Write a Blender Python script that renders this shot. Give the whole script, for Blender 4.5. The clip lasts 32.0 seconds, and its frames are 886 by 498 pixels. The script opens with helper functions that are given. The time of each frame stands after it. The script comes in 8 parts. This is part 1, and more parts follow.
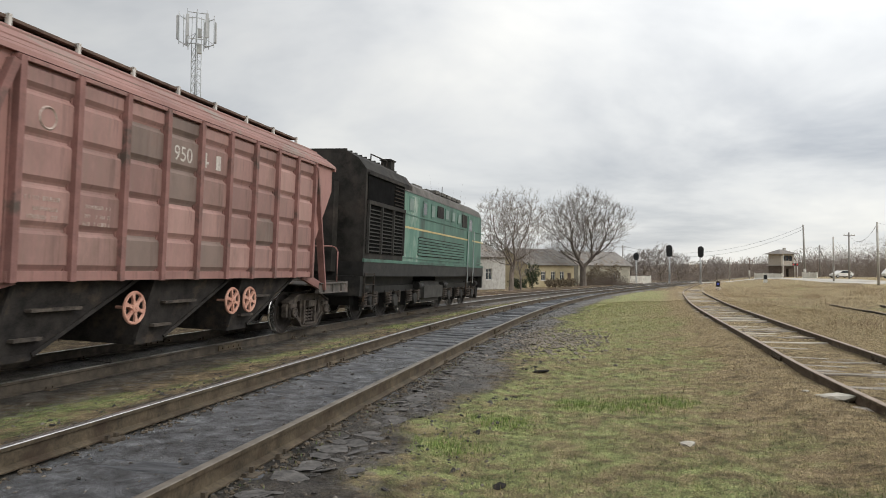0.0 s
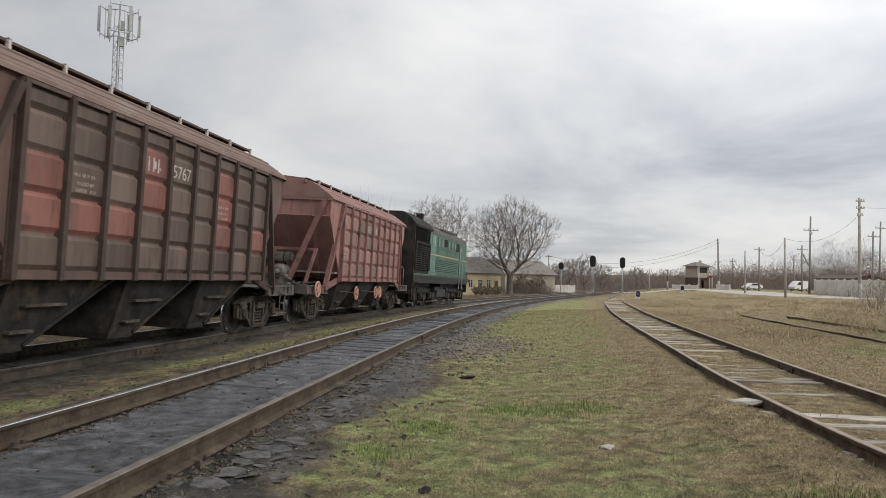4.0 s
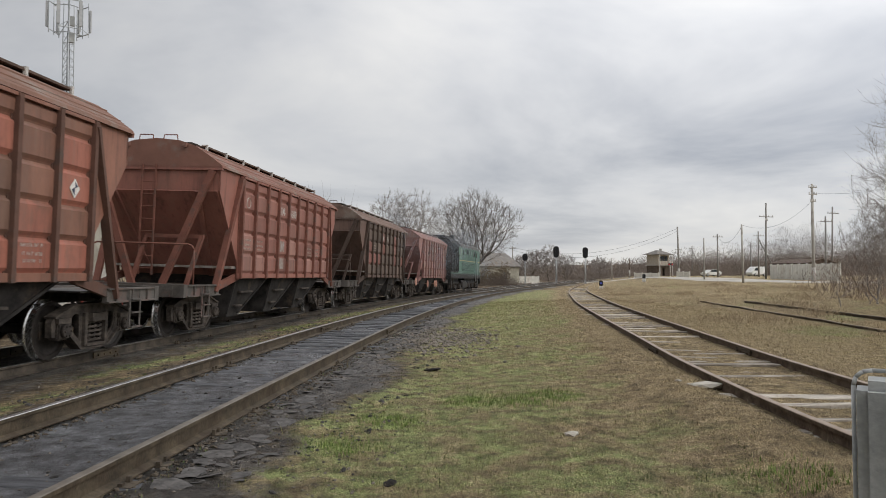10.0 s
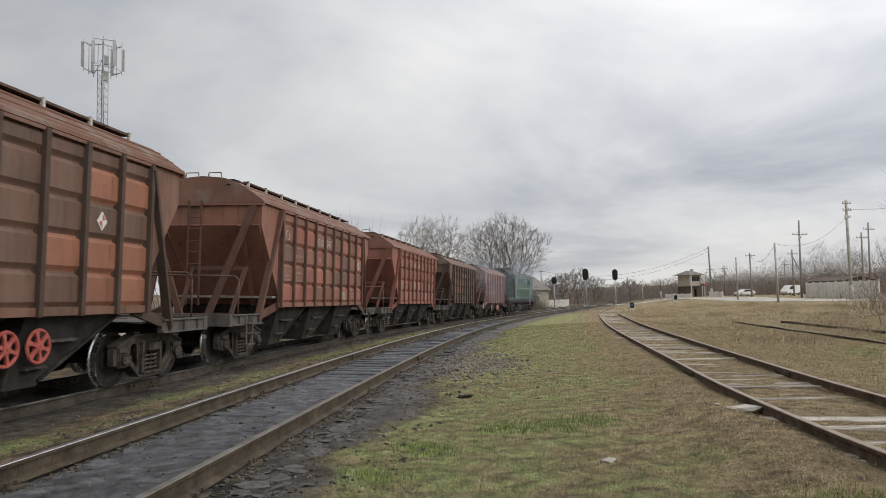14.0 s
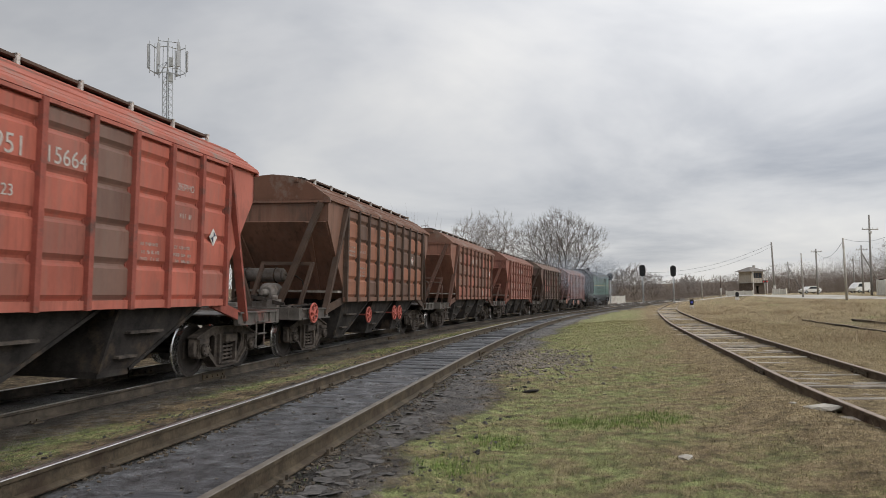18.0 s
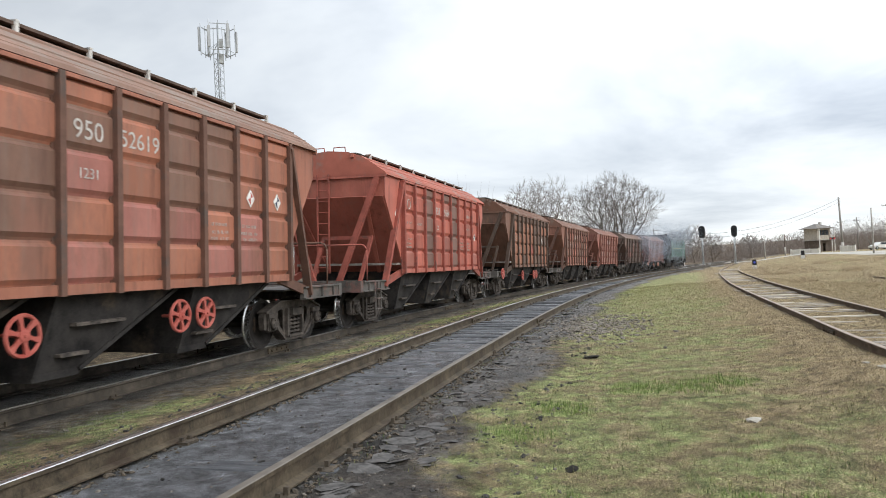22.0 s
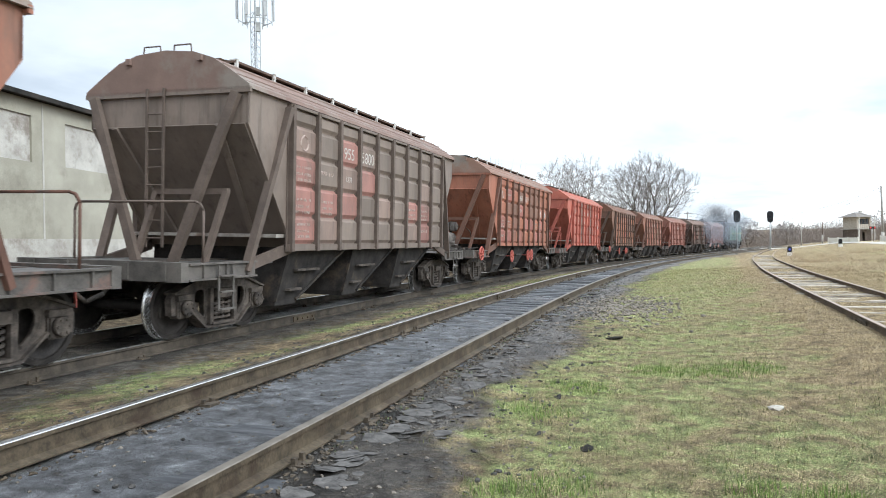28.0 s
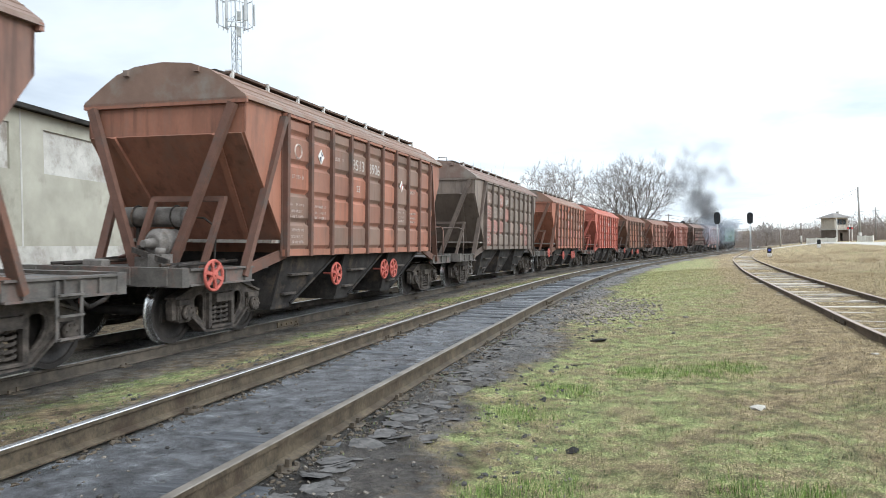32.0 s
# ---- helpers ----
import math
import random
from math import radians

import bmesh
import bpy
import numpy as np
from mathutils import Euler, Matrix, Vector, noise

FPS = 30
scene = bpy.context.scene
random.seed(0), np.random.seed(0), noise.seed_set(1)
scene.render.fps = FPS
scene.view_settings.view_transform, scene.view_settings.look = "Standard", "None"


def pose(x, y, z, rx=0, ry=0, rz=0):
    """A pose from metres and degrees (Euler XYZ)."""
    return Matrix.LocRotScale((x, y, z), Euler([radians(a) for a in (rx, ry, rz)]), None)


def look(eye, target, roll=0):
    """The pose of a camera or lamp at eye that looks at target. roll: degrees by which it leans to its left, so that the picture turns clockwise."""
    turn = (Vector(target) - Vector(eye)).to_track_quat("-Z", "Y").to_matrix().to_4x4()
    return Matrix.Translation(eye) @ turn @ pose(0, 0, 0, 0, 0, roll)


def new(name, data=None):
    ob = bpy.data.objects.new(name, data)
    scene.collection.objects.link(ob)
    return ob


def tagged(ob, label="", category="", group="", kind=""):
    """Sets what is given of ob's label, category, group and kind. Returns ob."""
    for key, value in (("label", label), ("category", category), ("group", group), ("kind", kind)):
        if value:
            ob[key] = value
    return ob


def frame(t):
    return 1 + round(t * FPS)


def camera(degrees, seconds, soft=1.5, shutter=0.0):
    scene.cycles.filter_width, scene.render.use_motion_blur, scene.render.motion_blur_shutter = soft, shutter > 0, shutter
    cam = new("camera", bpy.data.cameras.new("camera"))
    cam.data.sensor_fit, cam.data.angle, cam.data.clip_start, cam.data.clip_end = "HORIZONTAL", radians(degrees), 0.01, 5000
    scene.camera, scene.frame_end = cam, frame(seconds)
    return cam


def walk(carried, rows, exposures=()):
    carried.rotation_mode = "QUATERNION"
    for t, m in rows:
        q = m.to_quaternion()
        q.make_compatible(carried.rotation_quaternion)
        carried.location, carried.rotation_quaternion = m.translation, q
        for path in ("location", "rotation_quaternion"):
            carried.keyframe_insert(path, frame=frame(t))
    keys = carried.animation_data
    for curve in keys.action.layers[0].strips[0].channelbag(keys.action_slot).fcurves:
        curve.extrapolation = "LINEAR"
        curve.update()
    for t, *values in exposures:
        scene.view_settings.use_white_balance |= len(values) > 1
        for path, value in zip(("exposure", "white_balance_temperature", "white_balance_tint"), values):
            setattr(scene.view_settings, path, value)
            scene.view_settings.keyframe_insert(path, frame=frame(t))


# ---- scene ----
cam = camera(63.8, 32.0, soft=0.9, shutter=0.25)
PATH = [
    (0, 0.016, 0.015, 1.569, 91.80, -0.31, 0.15),
    (0.5, -0.004, 0.004, 1.571, 92.18, -0.78, -1.38),
    (1, -0.004, -0.005, 1.570, 92.16, -1.07, -3.01),
    (1.5, -0.004, -0.026, 1.565, 92.41, -1.42, -3.62),
    (2, -0.020, -0.042, 1.571, 92.58, -1.56, -4.32),
    (2.5, -0.023, -0.041, 1.564, 92.23, -1.60, -4.80),
    (3, -0.017, -0.035, 1.562, 92.01, -1.56, -5.33),
    (3.5, -0.007, -0.018, 1.556, 92.23, -1.35, -5.44),
    (5.5, 0.028, 0.018, 1.547, 92.58, -1.41, -6.54),
    (6, 0.030, 0.017, 1.546, 92.59, -1.42, -6.73),
    (6.5, 0.030, 0.019, 1.547, 92.66, -1.44, -7.00),
    (7, 0.024, 0.015, 1.544, 92.06, -0.85, -8.40),
    (7.5, 0.032, 0.002, 1.540, 92.40, -0.97, -9.40),
    (8, 0.046, -0.002, 1.544, 92.26, -0.66, -10.02),
    (8.5, 0.051, -0.000, 1.546, 92.27, -0.71, -10.39),
    (9, 0.051, 0.017, 1.538, 92.12, -0.78, -9.79),
    (9.5, 0.046, 0.033, 1.538, 92.14, -0.24, -8.75),
    (10, 0.037, 0.014, 1.534, 91.95, 0.13, -8.44),
    (10.5, 0.034, 0.017, 1.532, 92.00, 0.52, -7.49),
    (11, 0.031, 0.018, 1.533, 91.96, 0.30, -6.82),
    (11.5, 0.036, 0.021, 1.541, 92.37, 0.35, -6.80),
    (12, 0.029, 0.021, 1.535, 92.36, 0.11, -6.65),
    (12.5, 0.024, 0.030, 1.544, 92.39, -0.16, -6.96),
    (13, 0.000, 0.000, 1.550, 92.32, 0.00, -7.40),
    (13.5, 0.010, 0.007, 1.544, 94.03, 1.08, -6.86),
    (15.5, -0.009, -0.007, 1.563, 93.92, 0.18, -4.03),
    (16, -0.111, -0.021, 1.554, 95.05, 0.93, -2.61),
    (16.5, -0.152, -0.025, 1.521, 93.81, 0.21, -0.44),
    (17, -0.190, -0.034, 1.541, 94.42, 0.48, 0.21),
    (17.5, -0.206, -0.036, 1.538, 94.00, 0.65, -0.92),
    (18, -0.194, -0.042, 1.536, 93.75, 0.95, -1.89),
    (18.5, -0.184, -0.040, 1.536, 93.92, 1.04, -2.39),
    (19, -0.179, -0.044, 1.538, 94.06, 0.95, -3.22),
    (19.5, -0.175, -0.052, 1.539, 94.46, 1.40, -2.61),
    (20, -0.178, -0.042, 1.547, 94.57, 1.40, -1.92),
    (20.5, -0.190, -0.050, 1.535, 93.85, 1.82, -1.52),
    (21, -0.201, -0.035, 1.542, 93.01, 2.84, 0.31),
    (21.5, -0.210, -0.024, 1.533, 91.72, 2.94, 1.91),
    (22, -0.220, -0.045, 1.536, 91.45, 2.86, 2.51),
    (22.5, -0.212, -0.047, 1.527, 90.70, 3.10, 2.77),
    (23, -0.187, -0.026, 1.528, 90.77, 2.65, 2.58),
    (23.5, -0.181, -0.020, 1.526, 90.58, 2.33, 2.75),
    (24, -0.175, -0.029, 1.520, 90.11, 2.32, 2.84),
    (24.5, -0.181, -0.028, 1.515, 89.71, 1.77, 2.75),
    (25, -0.200, -0.020, 1.519, 90.13, 0.98, 4.16),
    (25.5, -0.230, -0.017, 1.507, 90.19, 0.94, 3.85),
    (27.5, -0.175, -0.022, 1.527, 89.17, 0.65, 5.12),
    (28, -0.166, -0.014, 1.525, 89.53, 0.81, 4.88),
    (28.5, -0.174, -0.027, 1.527, 89.41, 1.07, 4.74),
    (29, -0.174, -0.033, 1.529, 89.88, 1.22, 4.56),
    (29.5, -0.175, -0.031, 1.532, 89.98, 1.16, 4.27),
    (30, -0.175, -0.024, 1.528, 90.16, 1.25, 4.23),
    (30.5, -0.174, -0.029, 1.529, 90.08, 1.38, 3.99),
    (31, -0.170, -0.016, 1.524, 90.02, 1.40, 3.94),
    (31.5, -0.168, -0.023, 1.525, 90.22, 1.38, 3.67),
    (32, -0.173, -0.033, 1.532, 89.81, 1.30, 3.54),
]
EXPO = ((0.0, -0.29, 6700, 8), (3.0, -0.42, 6650, 9), (6.0, -0.54, 6600, 10), (7.0, -0.56, 6600, 10), (9.0, -0.62, 6600, 10), (11.0, -0.50, 6600, 10), (14.0, -0.55, 6600, 10), (16.0, -0.60, 6600, 10), (18.0, -0.57, 6600, 10), (20.0, -0.52, 6600, 10), (21.5, -0.14, 6400, 8), (23.0, 0.25, 6100, 6), (24.0, 0.28, 6030, 5), (25.5, 0.39, 5980, 5), (28.0, 0.46, 5980, 5), (32.0, 0.43, 5980, 5))
walk(cam, [(t, pose(*p)) for t, *p in PATH], EXPO)

# ---- light ----
world = bpy.data.worlds.new("overcast_sky")
scene.world = world
world.use_nodes = True
wn, wl = world.node_tree.nodes, world.node_tree.links
wn.clear()


def wnode(kind, **kw):
    n = wn.new(kind)
    for k, v in kw.items():
        n.inputs[k].default_value = v
    return n


w_out = wn.new("ShaderNodeOutputWorld")
w_bg = wnode("ShaderNodeBackground", Strength=1.0)
w_sky = wn.new("ShaderNodeTexSky")
w_sky.sky_type, w_sky.sun_disc = "NISHITA", False
w_sky.sun_elevation, w_sky.sun_rotation = radians(32), radians(122)
w_tc = wn.new("ShaderNodeTexCoord")
w_sep = wn.new("ShaderNodeSeparateXYZ")
wl.new(w_tc.outputs["Generated"], w_sep.inputs[0])


def wmath(op, a, b=None, clamp=False):
    n = wn.new("ShaderNodeMath")
    n.operation, n.use_clamp = op, clamp
    for i, v in enumerate((a, b)):
        if v is None:
            continue
        if isinstance(v, (int, float)):
            n.inputs[i].default_value = v
        else:
            wl.new(v, n.inputs[i])
    return n.outputs[0]


# flat cloud deck seen in perspective
up = wmath("MAXIMUM", w_sep.outputs["Z"], 0.0)
deck = wmath("ADD", up, 0.16)
w_u = wmath("DIVIDE", w_sep.outputs["X"], deck)
w_v = wmath("DIVIDE", w_sep.outputs["Y"], deck)
w_uv = wn.new("ShaderNodeCombineXYZ")
wl.new(w_u, w_uv.inputs[0])
wl.new(w_v, w_uv.inputs[1])
w_n1 = wnode("ShaderNodeTexNoise", Scale=0.62, Detail=6.0, Roughness=0.55, Distortion=0.4)
wl.new(w_uv.outputs[0], w_n1.inputs["Vector"])
w_ramp = wn.new("ShaderNodeValToRGB")
cr = w_ramp.color_ramp
cr.elements[0].position, cr.elements[0].color = 0.29, (0.40, 0.43, 0.49, 1)
cr.elements[1].position, cr.elements[1].color = 0.68, (0.94, 0.935, 0.92, 1)
e = cr.elements.new(0.5)
e.color = (0.71, 0.725, 0.755, 1)
wl.new(w_n1.outputs[0], w_ramp.inputs[0])
# an overcast sky is about three times as bright overhead as at the horizon
rise = wmath("ADD", wmath("MULTIPLY", wmath("POWER", up, 2.0), 1.7), 1.15)
# brighter towards the side where the sun stands behind the cloud
glow_side = wmath("ADD", wmath("MULTIPLY", wmath("MINIMUM", up, 0.32), 2.0), 0.03)
rise = wmath("MULTIPLY", rise, wmath("ADD", wmath("MULTIPLY", w_sep.outputs["X"], glow_side), 1.0))
w_scale = wn.new("ShaderNodeVectorMath")
w_scale.operation = "SCALE"
wl.new(w_ramp.outputs[0], w_scale.inputs[0])
wl.new(rise, w_scale.inputs["Scale"])
w_add = wn.new("ShaderNodeVectorMath")
w_add.operation = "MULTIPLY_ADD"
w_add.inputs[1].default_value = (0.012, 0.012, 0.012)
wl.new(w_sky.outputs[0], w_add.inputs[0])
wl.new(w_scale.outputs[0], w_add.inputs[2])
wl.new(w_add.outputs[0], w_bg.inputs["Color"])
wl.new(w_bg.outputs[0], w_out.inputs["Surface"])

sun_data = bpy.data.lights.new("sun", "SUN")
sun_data.energy, sun_data.angle, sun_data.color = 1.35, radians(25), (1.0, 0.96, 0.89)
sun = new("sun", sun_data)
sun.matrix_world = look((68, -42, 50), (0, 0, 0))


# ---- materials ----
def surface(name, dark, light, scale=3.0, rough=0.85, bump=0.3, metal=0.0, fine=40.0, stain=None, amount=0.5,
            each=0.0, stretch=(1, 1, 1), spec=0.3):
    """A two-scale surface: dark to light by broad noise, fine grain, and a stain colour with a shape of its own."""
    m = bpy.data.materials.new(name)
    m.use_nodes = True
    nd, ln = m.node_tree.nodes, m.node_tree.links
    b = nd["Principled BSDF"]
    tc = nd.new("ShaderNodeTexCoord")
    mp = nd.new("ShaderNodeMapping")
    mp.inputs["Scale"].default_value = stretch
    ln.new(tc.outputs["Object"], mp.inputs[0])
    info = nd.new("ShaderNodeObjectInfo")
    shift = nd.new("ShaderNodeVectorMath")
    shift.operation = "MULTIPLY_ADD"
    shift.inputs[1].default_value = (37, 53, 71)
    ln.new(info.outputs["Random"], shift.inputs[0])
    ln.new(mp.outputs[0], shift.inputs[2])
    n1 = nd.new("ShaderNodeTexNoise")
    n1.inputs["Scale"].default_value, n1.inputs["Detail"].default_value = scale, 6
    n1.inputs["Roughness"].default_value = 0.62
    ln.new(shift.outputs[0], n1.inputs["Vector"])
    n2 = nd.new("ShaderNodeTexNoise")
    n2.inputs["Scale"].default_value, n2.inputs["Detail"].default_value = fine, 4
    ln.new(shift.outputs[0], n2.inputs["Vector"])
    rp = nd.new("ShaderNodeValToRGB")
    rp.color_ramp.elements[0].position, rp.color_ramp.elements[0].color = 0.3, (*dark, 1)
    rp.color_ramp.elements[1].position, rp.color_ramp.elements[1].color = 0.72, (*light, 1)
    avg = nd.new("ShaderNodeMath")
    avg.operation = "MULTIPLY_ADD"
    avg.inputs[1].default_value = 0.35
    ln.new(n2.outputs[0], avg.inputs[0])
    sub = nd.new("ShaderNodeMath")
    sub.operation = "MULTIPLY_ADD"
    sub.inputs[1].default_value, sub.inputs[2].default_value = 1.0, -0.175
    ln.new(n1.outputs[0], sub.inputs[0])
    ln.new(sub.outputs[0], avg.inputs[2])
    last = avg.outputs[0]
    if each:
        vary = nd.new("ShaderNodeMath")
        vary.operation = "MULTIPLY_ADD"
        vary.inputs[1].default_value = each
        ln.new(info.outputs["Random"], vary.inputs[0])
        off = nd.new("ShaderNodeMath")
        off.operation = "ADD"
        off.inputs[1].default_value = -each / 2
        ln.new(last, off.inputs[0])
        ln.new(off.outputs[0], vary.inputs[2])
        last = vary.outputs[0]
    ln.new(last, rp.inputs[0])
    col = rp.outputs[0]
    if stain:
        n3 = nd.new("ShaderNodeTexNoise")
        n3.inputs["Scale"].default_value, n3.inputs["Detail"].default_value = scale * 0.6, 8
        n3.inputs["Roughness"].default_value = 0.7
        sh2 = nd.new("ShaderNodeVectorMath")
        sh2.operation = "ADD"
        sh2.inputs[1].default_value = (11.3, 4.1, 7.7)
        ln.new(shift.outputs[0], sh2.inputs[0])
        ln.new(sh2.outputs[0], n3.inputs["Vector"])
        r3 = nd.new("ShaderNodeMapRange")
        r3.inputs["From Min"].default_value, r3.inputs["From Max"].default_value = 0.62 - amount * 0.25, 0.72 - amount * 0.12
        ln.new(n3.outputs[0], r3.inputs[0])
        mx = nd.new("ShaderNodeMix")
        mx.data_type = "RGBA"
        ln.new(r3.outputs[0], mx.inputs[0])
        ln.new(col, mx.inputs[6])
        mx.inputs[7].default_value = (*stain, 1)
        col = mx.outputs[2]
    ln.new(col, b.inputs["Base Color"])
    b.inputs["Metallic"].default_value = metal
    b.inputs["Specular IOR Level"].default_value = spec
    rr = nd.new("ShaderNodeMapRange")
    rr.inputs["To Min"].default_value, rr.inputs["To Max"].default_value = max(0.05, rough - 0.12), min(1, rough + 0.12)
    ln.new(n2.outputs[0], rr.inputs[0])
    ln.new(rr.outputs[0], b.inputs["Roughness"])
    if bump:
        bp = nd.new("ShaderNodeBump")
        bp.inputs["Strength"].default_value, bp.inputs["Distance"].default_value = bump, 0.02
        ln.new(avg.outputs[0], bp.inputs["Height"])
        ln.new(bp.outputs[0], b.inputs["Normal"])
    return m


def glow(name, colour, strength):
    m = bpy.data.materials.new(name)
    m.use_nodes = True
    b = m.node_tree.nodes["Principled BSDF"]
    b.inputs["Base Color"].default_value = (*colour, 1)
    b.inputs["Emission Color"].default_value = (*colour, 1)
    b.inputs["Emission Strength"].default_value = strength
    return m


M_RAIL = surface("rail_steel", (0.042, 0.033, 0.023), (0.135, 0.105, 0.07), 5, 0.75, 0.3, 0.2, stain=(0.05, 0.034, 0.023), amount=0.55, stretch=(1, 1, 1))
M_RAIL_DARK = surface("grimy_rail_steel", (0.045, 0.037, 0.029), (0.115, 0.095, 0.074), 4, 0.8, 0.2, 0.1, stain=(0.03, 0.026, 0.022))
M_RAIL_RUST = surface("rusty_rail_steel", (0.075, 0.055, 0.039), (0.20, 0.152, 0.108), 5, 0.8, 0.3, 0.1, stain=(0.06, 0.04, 0.028), amount=0.5)
M_HEAD = surface("worn_rail_head", (0.42, 0.41, 0.40), (0.66, 0.65, 0.64), 6, 0.30, 0.05, 0.9)
# darker copy of the head: the missing sky reflection is painted into its colour
M_HEAD_NO_GLINT = surface("rail_head_no_glint", (0.11, 0.094, 0.076), (0.22, 0.195, 0.165), 6, 0.55, 0.05, 0.35)
M_HEAD_RUST = surface("rusty_rail_head", (0.22, 0.16, 0.11), (0.38, 0.30, 0.23), 6, 0.5, 0.1, 0.4)
M_TIE = surface("weathered_sleeper", (0.17, 0.145, 0.12), (0.60, 0.545, 0.47), 3, 0.9, 0.8, each=0.35, stretch=(1, 8, 1), fine=22)
M_TIE_OIL = surface("oily_sleeper", (0.038, 0.039, 0.043), (0.115, 0.118, 0.126), 3, 0.7, 0.8, each=0.3, stretch=(1, 6, 1), fine=22)
M_TIE_DARK = surface("dirty_sleeper", (0.035, 0.03, 0.025), (0.10, 0.086, 0.07), 3, 0.9, 0.8, each=0.3, stretch=(1, 6, 1), fine=22)
M_IRON = surface("sooty_iron", (0.018, 0.016, 0.015), (0.06, 0.052, 0.046), 5, 0.75, 0.3, 0.1, stain=(0.09, 0.055, 0.035), amount=0.4, spec=0.15)
M_BOGIE = surface("dusty_cast_iron", (0.035, 0.03, 0.027), (0.15, 0.125, 0.106), 6, 0.8, 0.3, 0.1, stain=(0.035, 0.03, 0.028), amount=0.6)
M_WHEEL = surface("wheel_iron", (0.018, 0.016, 0.015), (0.055, 0.048, 0.044), 5, 0.6, 0.2, 0.4)
M_TREAD = surface("bright_tread", (0.5, 0.5, 0.5), (0.72, 0.72, 0.72), 5, 0.25, 0.0, 0.95)
M_TANK = surface("dusty_grey_paint", (0.10, 0.09, 0.083), (0.215, 0.195, 0.178), 5, 0.7, 0.2, stain=(0.10, 0.075, 0.06), amount=0.4)
M_WALKWAY = surface("rusty_walkway", (0.06, 0.042, 0.034), (0.15, 0.10, 0.078), 5, 0.85, 0.3)
M_DUST = surface("pale_dusty_paint", (0.20, 0.175, 0.155), (0.38, 0.35, 0.32), 6, 0.8, 0.1, stain=(0.16, 0.11, 0.085), amount=0.4)
M_DECK = surface("worn_deck_plate", (0.05, 0.047, 0.044), (0.17, 0.16, 0.15), 4, 0.55, 0.3, 0.3, stain=(0.13, 0.08, 0.05), amount=0.4)
M_CLIP = surface("bare_metal_clip", (0.42, 0.40, 0.38), (0.66, 0.64, 0.61), 6, 0.6, 0.1)
M_HANDWHEEL_FADED = surface("faded_handwheel_paint", (0.42, 0.20, 0.15), (0.62, 0.37, 0.29), 6, 0.65, 0.1)
M_HANDWHEEL = surface("red_handwheel_paint", (0.34, 0.065, 0.05), (0.47, 0.14, 0.11), 6, 0.55, 0.1)
# grime stains over a near-black base that carries the underframe's shade
M_HOPPER = surface("grimy_shaded_hopper_steel", (0.011, 0.010, 0.0105), (0.05, 0.045, 0.042), 3, 0.75, 0.2, stain=(0.08, 0.06, 0.045), amount=0.3, spec=0.15)
M_WHITE = surface("white_paint", (0.55, 0.53, 0.5), (0.8, 0.78, 0.75), 8, 0.7, 0.0)
M_LETTER = surface("worn_white_lettering", (0.34, 0.30, 0.27), (0.62, 0.58, 0.54), 14, 0.75, 0.0)
M_STENCIL = surface("faded_stencil_paint", (0.28, 0.20, 0.17), (0.50, 0.42, 0.38), 14, 0.8, 0.0)
M_PATCH = surface("pale_paint_patch", (0.24, 0.20, 0.18), (0.42, 0.38, 0.35), 9, 0.8, 0.0, stain=(0.26, 0.14, 0.11), amount=0.6)
M_MARK = surface("navy_marking", (0.03, 0.035, 0.06), (0.06, 0.07, 0.11), 9, 0.7, 0.0)
M_WALL_WHITE = surface("limewash", (0.62, 0.60, 0.55), (0.80, 0.79, 0.74), 0.8, 0.92, 0.25, stain=(0.5, 0.46, 0.4), amount=0.35)
M_ROOF = surface("grey_slate_sheet", (0.13, 0.12, 0.11), (0.27, 0.25, 0.23), 1.2, 0.9, 0.3, stain=(0.18, 0.13, 0.09), amount=0.4)
M_YELLOW = surface("yellow_render", (0.40, 0.34, 0.22), (0.55, 0.475, 0.32), 1.0, 0.9, 0.2, stain=(0.4, 0.33, 0.2))
M_STOREHOUSE = surface("stained_cream_render", (0.27, 0.255, 0.205), (0.39, 0.37, 0.305), 0.7, 0.92, 0.3, stain=(0.20, 0.185, 0.15), amount=0.5)
M_STOREHOUSE_GREY = surface("pale_cream_render", (0.29, 0.275, 0.225), (0.42, 0.40, 0.335), 0.7, 0.92, 0.3, stain=(0.22, 0.20, 0.16), amount=0.45)
M_BRICK = surface("white_silicate_brick", (0.30, 0.29, 0.27), (0.50, 0.485, 0.455), 2.5, 0.9, 0.3, each=0.3)
M_CONC = surface("old_concrete", (0.34, 0.32, 0.29), (0.54, 0.52, 0.48), 1.5, 0.9, 0.4, stain=(0.24, 0.21, 0.18), amount=0.4)
M_GALV = surface("galvanised_steel", (0.36, 0.38, 0.40), (0.55, 0.57, 0.58), 4, 0.5, 0.1, 0.6)
M_PANEL = surface("antenna_plastic", (0.36, 0.37, 0.38), (0.50, 0.51, 0.52), 3, 0.6, 0.0)
M_SPIKE = surface("rusty_spike", (0.033, 0.027, 0.021), (0.125, 0.098, 0.07), 8, 0.85, 0.3)
M_GREYPAINT = surface("grey_cabinet_paint", (0.29, 0.30, 0.295), (0.43, 0.44, 0.43), 5, 0.5, 0.25, 0.0, stain=(0.52, 0.53, 0.52), amount=0.3)
M_POLEWOOD = surface("tarred_pole_wood", (0.075, 0.055, 0.043), (0.17, 0.125, 0.10), 3, 0.85, 0.6, stretch=(6, 6, 0.5))
M_POSTWOOD = surface("brown_post_wood", (0.10, 0.08, 0.064), (0.20, 0.165, 0.135), 3, 0.85, 0.6, stretch=(6, 6, 0.5))
